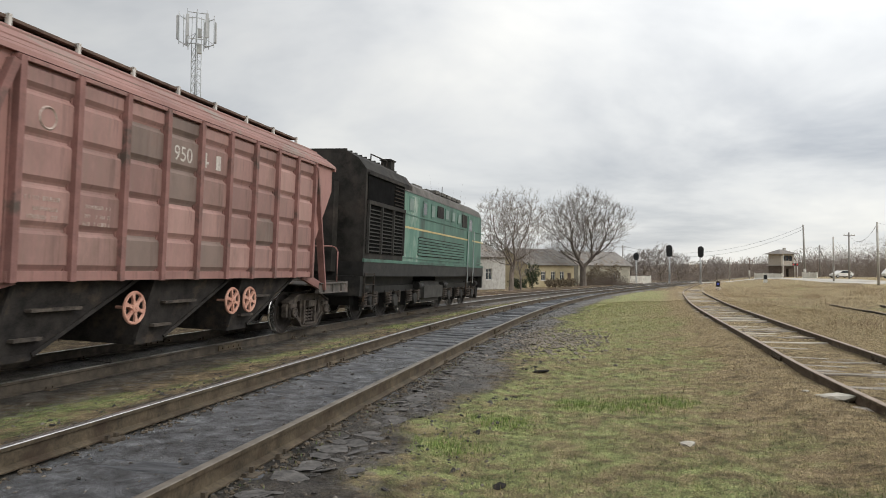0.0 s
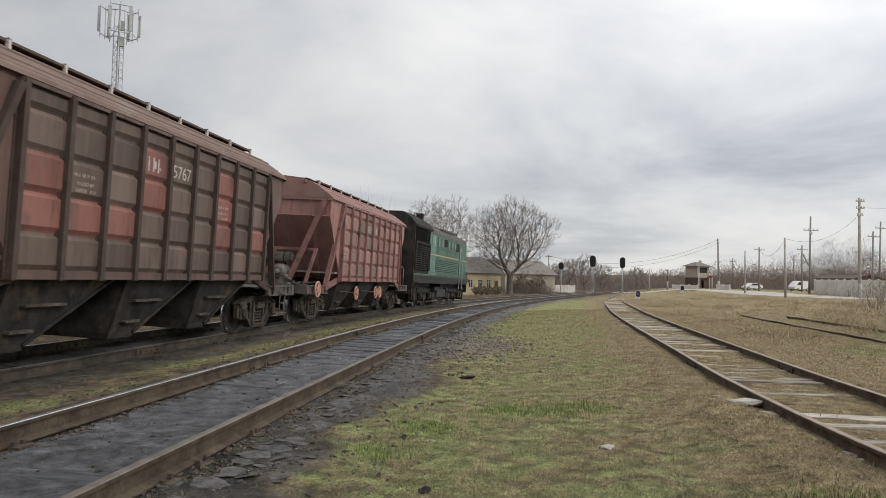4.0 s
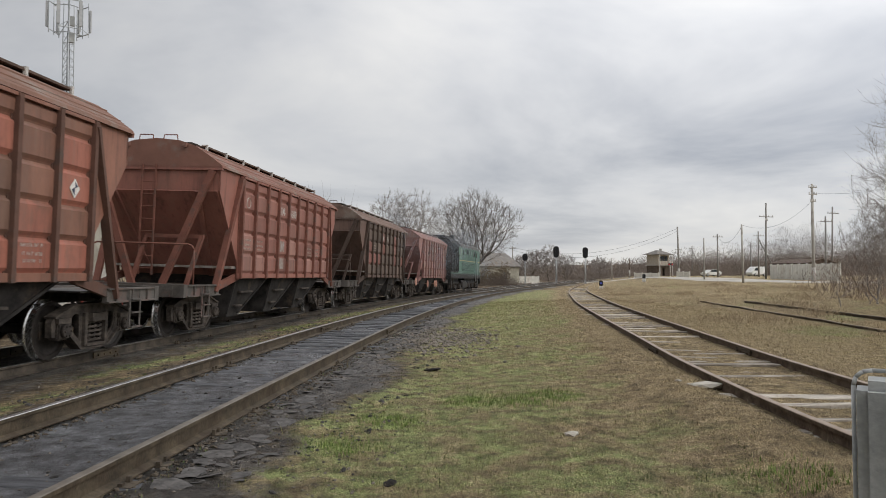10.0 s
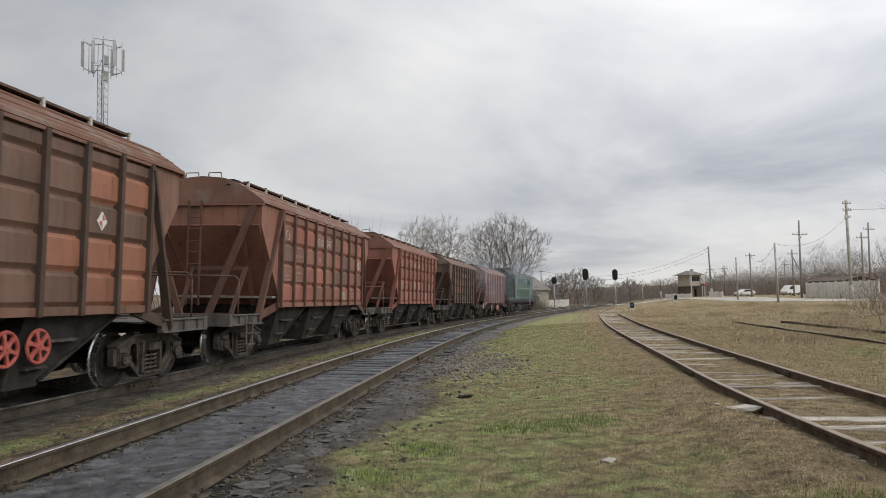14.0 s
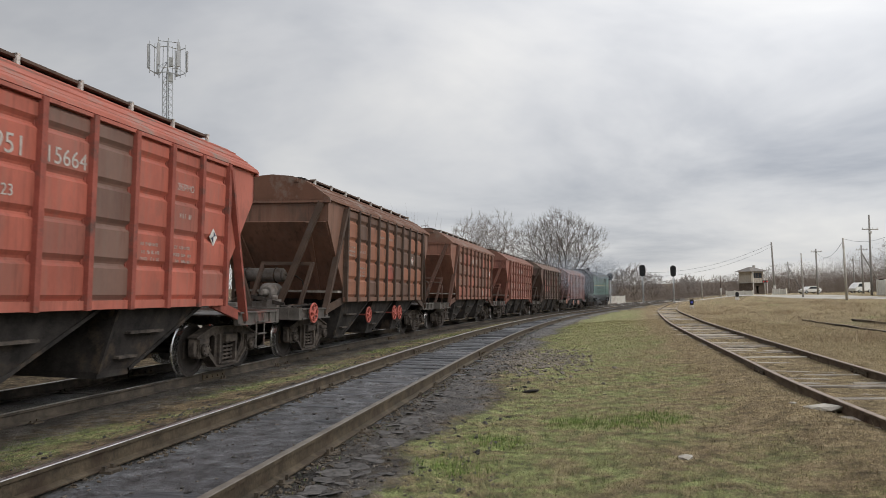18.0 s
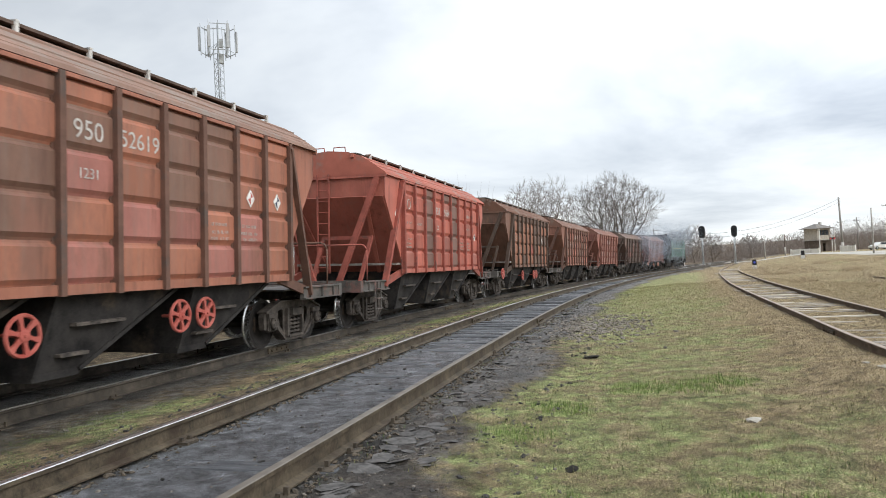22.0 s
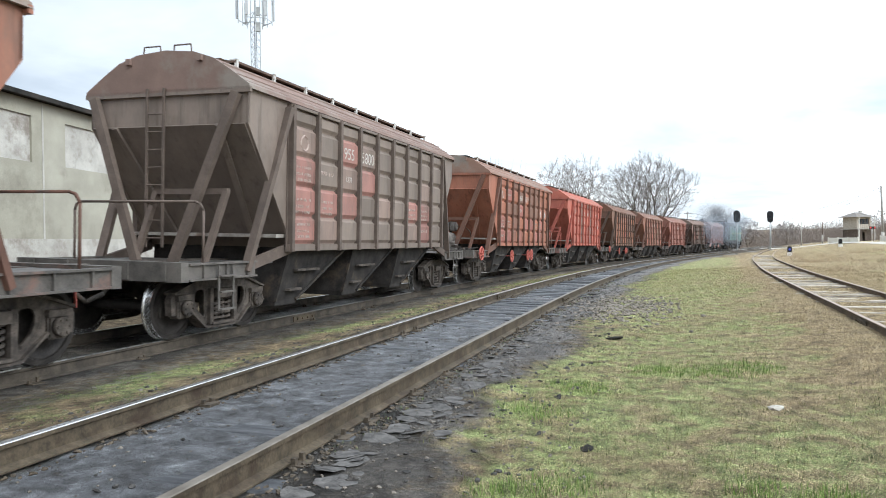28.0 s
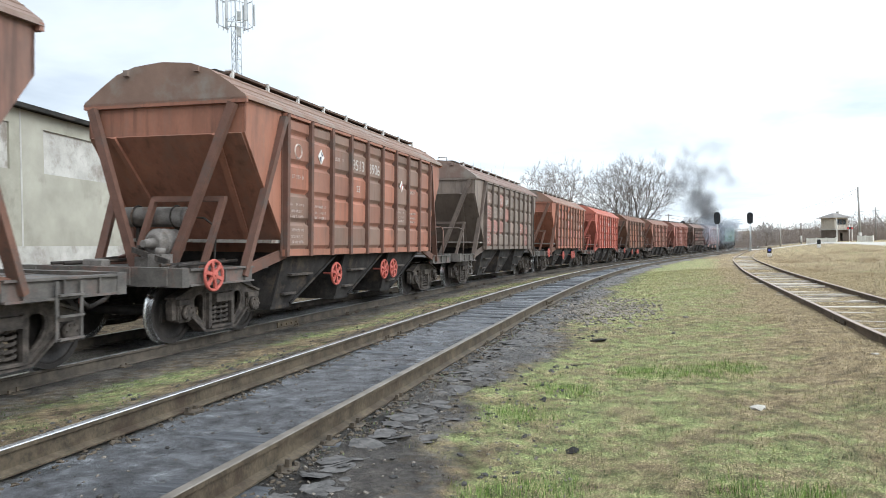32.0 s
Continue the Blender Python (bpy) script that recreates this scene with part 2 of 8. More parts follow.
M_POLEGREY = surface("weathered_pole_wood", (0.19, 0.178, 0.165), (0.37, 0.352, 0.33), 3, 0.85, 0.5, stretch=(6, 6, 0.5))
# bark and twig tones are lightened: distance haze is mixed into the colours
M_BARK = surface("grey_bark", (0.11, 0.09, 0.075), (0.26, 0.22, 0.19), 3, 0.95, 0.6, stretch=(3, 3, 0.6))
M_TWIG = surface("twig_bark", (0.18, 0.16, 0.147), (0.34, 0.305, 0.28), 1, 0.95, 0.0)
M_BARK_DARK = surface("dark_bark", (0.08, 0.068, 0.059), (0.19, 0.163, 0.141), 3, 0.95, 0.6, stretch=(3, 3, 0.6))
M_TWIG_DARK = surface("hazed_dark_twig_bark", (0.15, 0.134, 0.122), (0.28, 0.25, 0.23), 1, 0.95, 0.0)
M_SCRUB = surface("bare_scrub", (0.135, 0.11, 0.095), (0.28, 0.235, 0.205), 0.3, 0.95, 0.0)
M_SIGNAL = surface("black_signal_paint", (0.012, 0.012, 0.014), (0.035, 0.035, 0.038), 5, 0.6, 0.1)
M_GLASS = surface("dark_window_glass", (0.02, 0.025, 0.03), (0.05, 0.06, 0.07), 2, 0.15, 0.0, spec=0.35)
M_STONE = surface("pale_stone", (0.36, 0.33, 0.28), (0.6, 0.57, 0.5), 6, 0.9, 0.5)
M_COAL = surface("dark_rubble", (0.03, 0.028, 0.027), (0.12, 0.11, 0.1), 8, 0.8, 0.5, each=0.3)
M_GRAVEL = surface("grey_rubble", (0.075, 0.065, 0.054), (0.24, 0.21, 0.178), 8, 0.9, 0.5)
M_ROAD = surface("pale_dusty_road", (0.36, 0.335, 0.295), (0.56, 0.53, 0.48), 0.5, 0.92, 0.2, stain=(0.25, 0.22, 0.18), amount=0.4)
M_WIRE = surface("dull_wire", (0.05, 0.05, 0.05), (0.12, 0.12, 0.12), 2, 0.6, 0.0, 0.3)


def blades(name, *tones):
    """Grass or stalks: every blade takes its own tone between the given ones."""
    m = bpy.data.materials.new(name)
    m.use_nodes = True
    nd, ln = m.node_tree.nodes, m.node_tree.links
    b = nd["Principled BSDF"]
    geo, rp = nd.new("ShaderNodeNewGeometry"), nd.new("ShaderNodeValToRGB")
    el = rp.color_ramp.elements
    while len(el) < len(tones):
        el.new(0.5)
    for k, (q, c) in enumerate(zip(el, tones)):
        q.position, q.color = k / (len(tones) - 1), (*c, 1)
    ln.new(geo.outputs["Random Per Island"], rp.inputs[0])
    ln.new(rp.outputs[0], b.inputs["Base Color"])
    b.inputs["Roughness"].default_value = 0.8
    b.inputs["Specular IOR Level"].default_value = 0.2
    return m


# ---- mesh helpers ----
def box(bm, x0, x1, y0, y1, z0, z1, m=None):
    v = [Vector((x, y, z)) for x in (x0, x1) for y in (y0, y1) for z in (z0, z1)]
    if m:
        v = [m @ q for q in v]
    v = [bm.verts.new(q) for q in v]
    for f in ((0, 1, 3, 2), (4, 6, 7, 5), (0, 4, 5, 1), (2, 3, 7, 6), (0, 2, 6, 4), (1, 5, 7, 3)):
        bm.faces.new([v[i] for i in f])


def beam(bm, a, b, w, h=None, upv=(0, 0, 1)):
    a, b = Vector(a), Vector(b)
    d = (b - a)
    n = d.length
    d.normalize()
    u = Vector(upv)
    if abs(d.dot(u)) > 0.95:
        u = Vector((1, 0, 0))
    s = d.cross(u).normalized()
    t = s.cross(d)
    m = Matrix((( *[d[0], s[0], t[0]], a[0]), (*[d[1], s[1], t[1]], a[1]), (*[d[2], s[2], t[2]], a[2]), (0, 0, 0, 1)))
    h = h or w
    box(bm, 0, n, -w / 2, w / 2, -h / 2, h / 2, m)


def tube(bm, a, b, r0, r1=None, n=8, caps=True):
    a, b = Vector(a), Vector(b)
    r1 = r0 if r1 is None else r1
    d = (b - a).normalized()
    u = Vector((0, 0, 1)) if abs(d.z) < 0.9 else Vector((1, 0, 0))
    s = d.cross(u).normalized()
    t = s.cross(d)
    ring = []
    for p, r in ((a, r0), (b, r1)):
        ring.append([bm.verts.new(p + (s * math.cos(k * math.tau / n) + t * math.sin(k * math.tau / n)) * r) for k in range(n)])
    for k in range(n):
        f = bm.faces.new((ring[0][k], ring[0][(k + 1) % n], ring[1][(k + 1) % n], ring[1][k]))
        f.smooth = n > 6
    if caps:
        bm.faces.new(ring[0][::-1])
        bm.faces.new(ring[1])


def lathe(bm, profile, m=None, n=20):
    """profile of (radius, along) round the local y axis."""
    rings = []
    for r, y in profile:
        row = []
        for k in range(n):
            p = Vector((r * math.cos(k * math.tau / n), y, r * math.sin(k * math.tau / n)))
            row.append(bm.verts.new(m @ p if m else p))
        rings.append(row)
    for a, b in zip(rings[:-1], rings[1:]):
        for k in range(n):
            bm.faces.new((a[k], a[(k + 1) % n], b[(k + 1) % n], b[k]))
    bm.faces.new(rings[0])
    bm.faces.new(rings[-1][::-1])


def plate(bm, pts, y0, y1):
    """A polygon in x, z, thick from y0 to y1."""
    a = [bm.verts.new((x, y0, z)) for x, z in pts]
    b = [bm.verts.new((x, y1, z)) for x, z in pts]
    bm.faces.new(a)
    bm.faces.new(b[::-1])
    for i in range(len(pts)):
        j = (i + 1) % len(pts)
        bm.faces.new((a[j], a[i], b[i], b[j]))


def sheet(bm, corners, thick):
    """A thick plate on four corners."""
    c = [Vector(q) for q in corners]
    n = (c[1] - c[0]).cross(c[3] - c[0]).normalized() * thick
    a = [bm.verts.new(q) for q in c]
    b = [bm.verts.new(q + n) for q in c]
    bm.faces.new(a[::-1])
    bm.faces.new(b)
    for i in range(4):
        j = (i + 1) % 4
        bm.faces.new((a[i], a[j], b[j], b[i]))


def ring_tube(bm, c, r, tr, n=18, k=6, axis="y"):
    rows = []
    for i in range(n):
        a = i * math.tau / n
        row = []
        for j in range(k):
            b = j * math.tau / k
            rad, off = r + tr * math.cos(b), tr * math.sin(b)
            p = (rad * math.cos(a), off, rad * math.sin(a)) if axis == "y" else (rad * math.cos(a), rad * math.sin(a), off)
            row.append(bm.verts.new(Vector(c) + Vector(p)))
        rows.append(row)
    for i in range(n):
        for j in range(k):
            bm.faces.new((rows[i][j], rows[(i + 1) % n][j], rows[(i + 1) % n][(j + 1) % k], rows[i][(j + 1) % k]))


def mesh_of(name, bm, material):
    bmesh.ops.recalc_face_normals(bm, faces=bm.faces)
    me = bpy.data.meshes.new(name)
    bm.to_mesh(me)
    bm.free()
    if material:
        me.materials.append(material)
    return me


def part(name, bm, material, parent, label="", at=None):
    me = bm if isinstance(bm, bpy.types.Mesh) else mesh_of(name, bm, material)
    ob = new(name, me)
    ob.parent = parent
    if at:
        ob.matrix_local = at
    if label:
        ob["label"] = label
    return ob


def thing(name, label, category, group="", kind="", m=None):
    ob = tagged(new(name), label, category, group, kind)
    if m:
        ob.matrix_world = m
    return ob


def solid(name, bm, material, label, category, group="", kind="", m=None):
    ob = tagged(new(name, mesh_of(name, bm, material)), label, category, group, kind)
    if m:
        ob.matrix_world = m
    return ob


def raw_mesh(name, verts, faces, material):
    me = bpy.data.meshes.new(name)
    me.from_pydata(verts, [], faces)
    me.materials.append(material)
    return me


LETTERS = {}


def writing(text, size):
    """A mesh of built-in lettering, centred, in x (along) and z (up), facing -y."""
    if (text, size) not in LETTERS:
        cu = bpy.data.curves.new("lettering", "FONT")
        cu.body, cu.size, cu.align_x, cu.align_y, cu.extrude = text, size, "CENTER", "CENTER", 0.002
        ob = new("lettering", cu)
        me = bpy.data.meshes.new_from_object(ob.evaluated_get(bpy.context.evaluated_depsgraph_get()))
        bpy.data.objects.remove(ob)
        me.transform(Matrix.Rotation(radians(90), 4, "X"))
        me.materials.clear()
        me.materials.append(M_LETTER)
        LETTERS[(text, size)] = me
    return LETTERS[(text, size)]


# ---- the line of the tracks ----
# heading 12.9 degrees east of the y axis at s = 10 m, where the train's track passes (-5.98, 10)
BEND_S = (-60, 8, 25, 45, 75, 110, 150, 300)
BEND_K = (0.7, 0.86, 2.8, 2.0, 2.7, 1.1, 0.5, 0.5)
S = np.arange(-60, 300.5, 0.5)
_th = np.concatenate([[0], np.cumsum(np.interp(S[:-1] + 0.25, BEND_S, BEND_K) * 0.0005)])
_i0 = int(np.argmin(abs(S - 10)))
_th = _th - _th[_i0] + radians(12.9)
_mid = (_th[1:] + _th[:-1]) / 2
TX = np.concatenate([[0], np.cumsum(np.sin(_mid) * 0.5)])
TY = np.concatenate([[0], np.cumsum(np.cos(_mid) * 0.5)])
TX, TY, TH = TX - TX[_i0] - 5.98, TY - TY[_i0] + 10, _th
OFF_TRAIN, OFF_MID, OFF_LEFT = -0.096, 4.575, -5.0
CANT_TRAIN, CANT_MID = 0.054, 0.048  # how much the outer rail stands above the inner one in the curve


def smooth(a, b, x):
    k = np.clip((x - a) / (b - a), 0, 1)
    return k * k * (3 - 2 * k)


def rail_z(s):
    """The top of the train's rails: the line falls gently away from the camera."""
    return 0.172 - 0.5 * smooth(15, 95, s)


def on_line(s, off=0.0):
    x, y, h = np.interp(s, S, TX), np.interp(s, S, TY), np.interp(s, S, TH)
    return x + off * np.cos(h), y - off * np.sin(h), h


def line_coords(x, y):
    """s and sideways distance (right is positive) of points of the plan."""
    x, y = np.atleast_1d(x).astype(float), np.atleast_1d(y).astype(float)
    s, d = np.zeros_like(x), np.zeros_like(x)
    for k in range(0, len(x), 4000):
        q = slice(k, k + 4000)
        r = (x[q, None] - TX[None, ::4]) ** 2 + (y[q, None] - TY[None, ::4]) ** 2
        i = r.argmin(1) * 4
        h = TH[i]
        dx, dy = x[q] - TX[i], y[q] - TY[i]
        s[q] = S[i] + dx * np.sin(h) + dy * np.cos(h)
        d[q] = dx * np.cos(h) - dy * np.sin(h)
    return s, d


SIDE_XY = ((4.20, -8), (4.40, -1), (4.67, 3.2), (5.11, 6.2), (5.83, 9.4), (7.17, 14.3), (8.29, 18.6), (11.66, 31), (15.3, 42.8), (19.9, 57), (24.6, 70.5),
           (31.3, 88.7), (41.0, 113.5), (54, 143), (72, 180))
_sy = np.arange(-8, 180, 0.5)


def catmull(y, pts):
    px, py = np.array([p[0] for p in pts], float), np.array([p[1] for p in pts], float)
    m = np.gradient(px, py)
    i = np.clip(np.searchsorted(py, y) - 1, 0, len(py) - 2)
    h = py[i + 1] - py[i]
    t = (y - py[i]) / h
    return ((2 * t**3 - 3 * t**2 + 1) * px[i] + (t**3 - 2 * t**2 + t) * h * m[i]
            + (-2 * t**3 + 3 * t**2) * px[i + 1] + (t**3 - t**2) * h * m[i + 1])


_sx = catmull(_sy, SIDE_XY)


def side_dist(x, y):
    xs = np.interp(y, _sy, _sx)
    sl = np.interp(y, _sy, np.gradient(_sx, _sy))
    return (x - xs) / np.sqrt(1 + sl * sl)


def lumps(x, y, f, seed=0.0):
    """A cheap smooth unevenness between -1 and 1."""
    return (np.sin(x * f + 1.3 + seed) * np.cos(y * f * 1.13 - 0.7 + seed * 2) + 0.6 * np.sin(x * f * 2.3 - y * f * 1.9 + seed)
            + 0.4 * np.cos(x * f * 4.1 + y * f * 3.7 - seed)) / 2


def ground_z(x, y):
    x, y = np.atleast_1d(x).astype(float), np.atleast_1d(y).astype(float)
    s, d = line_coords(x, y)
    zt = rail_z(np.clip(s, -60, 300))
    far = smooth(25, 110, np.hypot(x, y))
    right = -0.50 * far + 0.02
    bed = np.interp(d, [-30, -9, -3.2, -1.7, -0.9, 0.7, 1.6, 2.5, 3.1, 3.4, 3.7, 5.45, 5.75, 6.1, 7.3], [-0.33, -0.35, -0.21, -0.165, -0.162, -0.214, -0.21, -0.15, -0.072, -0.057, -0.088, -0.134, -0.105, -0.12, -0.172]) + zt
    k = smooth(6.0, 9.2, d)
    z = bed * (1 - k) + right * k
    sd = abs(side_dist(x, y))
    z = z + (0.085 * smooth(2.4, 1.3, sd) - 0.055 * smooth(2.6, 1.2, sd) * smooth(6, 15, y) + 0.035 * smooth(0.86, 1.0, sd) * smooth(2.1, 1.25, sd)) * (d > 6.3)
    z = z + 0.018 * lumps(x, y, 1.7) * smooth(5.9, 6.9, d) + 0.012 * lumps(x, y, 3.1, 2.0)
    # the yard road lies higher than the tracks
    z = z + 1.2 * smooth(30, 130, np.hypot(x, y)) * smooth(0.354, 0.466, x / np.maximum(y, 1.0)) * (y > 0)
    rise = smooth(230, 900, np.hypot(x, y)) * 15 * (0.6 + 0.5 * lumps(x, y, 0.007, 1.0))
    return z + rise


def ground_at(x, y):
    return float(ground_z(x, y)[0])


# ---- ground ----
def ground_material():
    m = bpy.data.materials.new("spring_ground")
    m.use_nodes = True
    nd, ln = m.node_tree.nodes, m.node_tree.links
    b = nd["Principled BSDF"]
    tc = nd.new("ShaderNodeTexCoord")

    def noise_tex(scale, detail=6.0, rough=0.6):
        n = nd.new("ShaderNodeTexNoise")
        n.inputs["Scale"].default_value, n.inputs["Detail"].default_value, n.inputs["Roughness"].default_value = scale, detail, rough
        ln.new(tc.outputs["Object"], n.inputs["Vector"])
        return n.outputs[0]

    def ramp(src, *stops):
        r = nd.new("ShaderNodeValToRGB")
        el = r.color_ramp.elements
        while len(el) < len(stops):
            el.new(0.5)
        for q, (p, c) in zip(el, stops):
            q.position, q.color = p, (*c, 1)
        ln.new(src, r.inputs[0])
        return r.outputs[0]

    def blend(fac, a, c):
        x = nd.new("ShaderNodeMix")
        x.data_type = "RGBA"
        ln.new(fac, x.inputs[0])
        ln.new(a, x.inputs[6])
        ln.new(c, x.inputs[7])
        return x.outputs[2]

    def mask(attr, n, soft=0.16):
        a = nd.new("ShaderNodeAttribute")
        a.attribute_name = attr
        s = nd.new("ShaderNodeMath")
        s.operation = "ADD"
        ln.new(a.outputs["Fac"], s.inputs[0])
        ln.new(n, s.inputs[1])
        r = nd.new("ShaderNodeMapRange")
        r.inputs["From Min"].default_value, r.inputs["From Max"].default_value = 1.0 - soft, 1.0 + soft
        ln.new(s.outputs[0], r.inputs[0])
        return r.outputs[0]

    blade, fine, mid, broad, tiny = noise_tex(75, 6, 0.75), noise_tex(26, 8, 0.72), noise_tex(6, 8, 0.68), noise_tex(0.9, 5), noise_tex(150, 3)
    soil = ramp(mid, (0.3, (0.053, 0.04, 0.0261)), (0.7, (0.191, 0.142, 0.0864)))
    straw = ramp(blade, (0.34, (0.0893, 0.063, 0.0352)), (0.50, (0.263, 0.2, 0.106)), (0.66, (0.525, 0.42, 0.246)))
    green = ramp(blade, (0.36, (0.057, 0.068, 0.026)), (0.49, (0.178, 0.212, 0.078)), (0.64, (0.43, 0.455, 0.215)))
    oil = ramp(mid, (0.3, (0.016, 0.015, 0.0145)), (0.50, (0.046, 0.042, 0.038)), (0.75, (0.125, 0.113, 0.10)))
    wet = ramp(mid, (0.3, (0.06, 0.061, 0.067)), (0.50, (0.122, 0.127, 0.139)), (0.72, (0.235, 0.243, 0.262)))
    weeds = ramp(blade, (0.34, (0.104, 0.0813, 0.0421)), (0.5, (0.26, 0.208, 0.107)), (0.67, (0.458, 0.382, 0.215)))
    grit = ramp(fine, (0.36, (0.008, 0.0075, 0.0075)), (0.50, (0.040, 0.037, 0.034)), (0.62, (0.11, 0.102, 0.092)), (0.74, (0.25, 0.23, 0.205)))
    oil = blend(noise_tex(3.1, 4), oil, grit)
    patchy = noise_tex(1.7, 10, 0.7)
    stain = nd.new("ShaderNodeMix")
    stain.data_type, stain.blend_type = "RGBA", "MULTIPLY"
    stain.inputs[0].default_value = 1.0
    ln.new(oil, stain.inputs[6])
    ln.new(ramp(noise_tex(1.2, 8, 0.68), (0.38, (0.5, 0.5, 0.5)), (0.62, (2.3, 2.25, 2.2))), stain.inputs[7])
    oil = stain.outputs[2]
    base = blend(mask("straw", fine), soil, straw)
    base = blend(mask("weeds", mid), base, weeds)
    base = blend(mask("green", patchy, 0.13), base, green)
    thatch = ramp(blade, (0.36, (0.0803, 0.055, 0.0324)), (0.5, (0.214, 0.162, 0.0945)), (0.66, (0.471, 0.37, 0.234)))
    base = blend(ramp(noise_tex(2.3, 10, 0.74), (0.46, (0, 0, 0)), (0.57, (0.8, 0.8, 0.8))), base, thatch)
    base = blend(mask("oil", mid), base, oil)
    base = blend(mask("wet", mid), base, wet)
    grain = nd.new("ShaderNodeMix")
    grain.data_type, grain.blend_type = "RGBA", "MULTIPLY"
    grain.inputs[0].default_value = 1.0
    ln.new(base, grain.inputs[6])
    ln.new(ramp(tiny, (0.36, (0.3, 0.3, 0.3)), (0.64, (1.75, 1.75, 1.75))), grain.inputs[7])
    clump = nd.new("ShaderNodeMix")
    clump.data_type, clump.blend_type = "RGBA", "MULTIPLY"
    clump.inputs[0].default_value = 1.0
    ln.new(grain.outputs[2], clump.inputs[6])
    ln.new(ramp(noise_tex(4.5, 7, 0.7), (0.37, (0.52, 0.50, 0.48)), (0.63, (1.55, 1.54, 1.5))), clump.inputs[7])
    ln.new(clump.outputs[2], b.inputs["Base Color"])
    rg = nd.new("ShaderNodeMapRange")
    rg.inputs["To Min"].default_value, rg.inputs["To Max"].default_value = 0.95, 0.42
    ln.new(mask("oil", mid), rg.inputs[0])
    ln.new(rg.outputs[0], b.inputs["Roughness"])
    b.inputs["Specular IOR Level"].default_value = 0.25
    bp = nd.new("ShaderNodeBump")
    bp.inputs["Strength"].default_value, bp.inputs["Distance"].default_value = 1.0, 0.055
    add = nd.new("ShaderNodeMath")
    add.operation = "MULTIPLY_ADD"
    add.inputs[1].default_value = 0.5
    ln.new(tiny, add.inputs[0])
    ln.new(fine, add.inputs[2])
    ln.new(add.outputs[0], bp.inputs["Height"])
    ln.new(bp.outputs[0], b.inputs["Normal"])
    return m


def stretched(lo, hi, step, reach, back):
    a = list(np.arange(lo, hi, step))
    q, k = step, a[-1]
    while k < reach:
        q *= 1.13
        k += q
        a.append(k)
    q, k, pre = step, a[0], []
    while k > -back:
        q *= 1.16
        k -= q
        pre.append(k)
    return np.array(pre[::-1] + a)


def zones(x, y):
    """How green, strawy, weedy and oily the ground is at points of the plan; under the train oil also stands for shade.
    """
    s, d = line_coords(x, y)
    sd = side_dist(x, y)
    d = d - 0.175 * smooth(1.8, 3.0, d)
    wob = 0.35 * lumps(x, y, 0.8, 0.5) + 0.2 * lumps(x, y, 2.7, 1.5)
    oil = 0.74 * smooth(2.5, 3.2, d + wob * 0.6) * smooth(7.0, 5.75, d + wob)
    # along the train's track: oily dirt, deepened to paint in the shade underneath
    oil = np.maximum(oil, 0.55 * smooth(2.6, 1.7, abs(d) + wob * 0.3) + 0.23 * smooth(1.35, 0.8, abs(d)))
    lawn = smooth(5.55, 6.75, d + wob) * smooth(-0.7, -2.2, sd + wob * 0.6)
    lawn = lawn * smooth(90, 70, y)
    patch = 0.5 + 0.5 * lumps(x, y, 0.55, 3.0)
    fleck = 0.5 + 0.5 * lumps(x, y, 1.9, 6.0)
    green = lawn * (0.24 + 0.30 * patch + 0.30 * fleck + 0.14 * smooth(8.6, 6.8, d) + 0.10 * smooth(8, 20, y)) * (1 - 0.3 * smooth(-3.2, -1.6, sd) * (1 - 0.6 * fleck))
    green = np.maximum(green, 0.72 * smooth(1.4, 1.9, d) * smooth(3.1, 2.5, d) * (0.65 + 0.6 * lumps(x, y, 1.1, 5.0)))
    green = np.maximum(green, 0.52 * smooth(5.36, 5.42, d) * smooth(5.75, 5.5, d) * (0.55 + 0.6 * lumps(x, y, 2.4, 2.0)))
    green = np.maximum(green, 0.38 * (d < -3) * (0.5 + 0.5 * patch))
    straw = (0.46 + 0.10 * smooth(-4.0, -2.0, sd)) * smooth(5.9, 7.0, d + wob)
    weeds = 0.58 * smooth(0.9, 2.4, sd) * (0.75 + 0.25 * patch)
    green = np.maximum(green, 0.60 * smooth(1.6, 4.0, sd) * smooth(0.55, 0.8, patch))
    near = smooth(300, 190, np.hypot(x, y))
    green, straw, weeds = green * near, straw * near, weeds * near
    wet = 0.72 * smooth(3.55, 3.75, d) * smooth(5.28, 5.05, d)
    return green, straw, weeds, oil, wet


def build_ground():
    xs, ys = stretched(-11, 13, 0.2, 1600, 1600), stretched(0.4, 36, 0.2, 1900, 500)
    gx, gy = np.meshgrid(xs, ys)
    fx, fy = gx.ravel(), gy.ravel()
    fz = ground_z(fx, fy)
    nx, ny = len(xs), len(ys)
    idx = np.arange(nx * ny).reshape(ny, nx)
    faces = np.stack([idx[:-1, :-1], idx[:-1, 1:], idx[1:, 1:], idx[1:, :-1]], -1).reshape(-1, 4)
    me = raw_mesh("ground", np.stack([fx, fy, fz], -1).tolist(), faces.tolist(), ground_material())
    for name, v in zip(("green", "straw", "weeds", "oil", "wet"), zones(fx, fy)):
        a = me.attributes.new(name, "FLOAT", "POINT")
        a.data.foreach_set("value", v.astype(np.float32))
    me.polygons.foreach_set("use_smooth", [True] * len(me.polygons))
    tagged(new("ground", me), "uneven ground of dirt, dry grass and oily ballast", "ground", kind="structure")


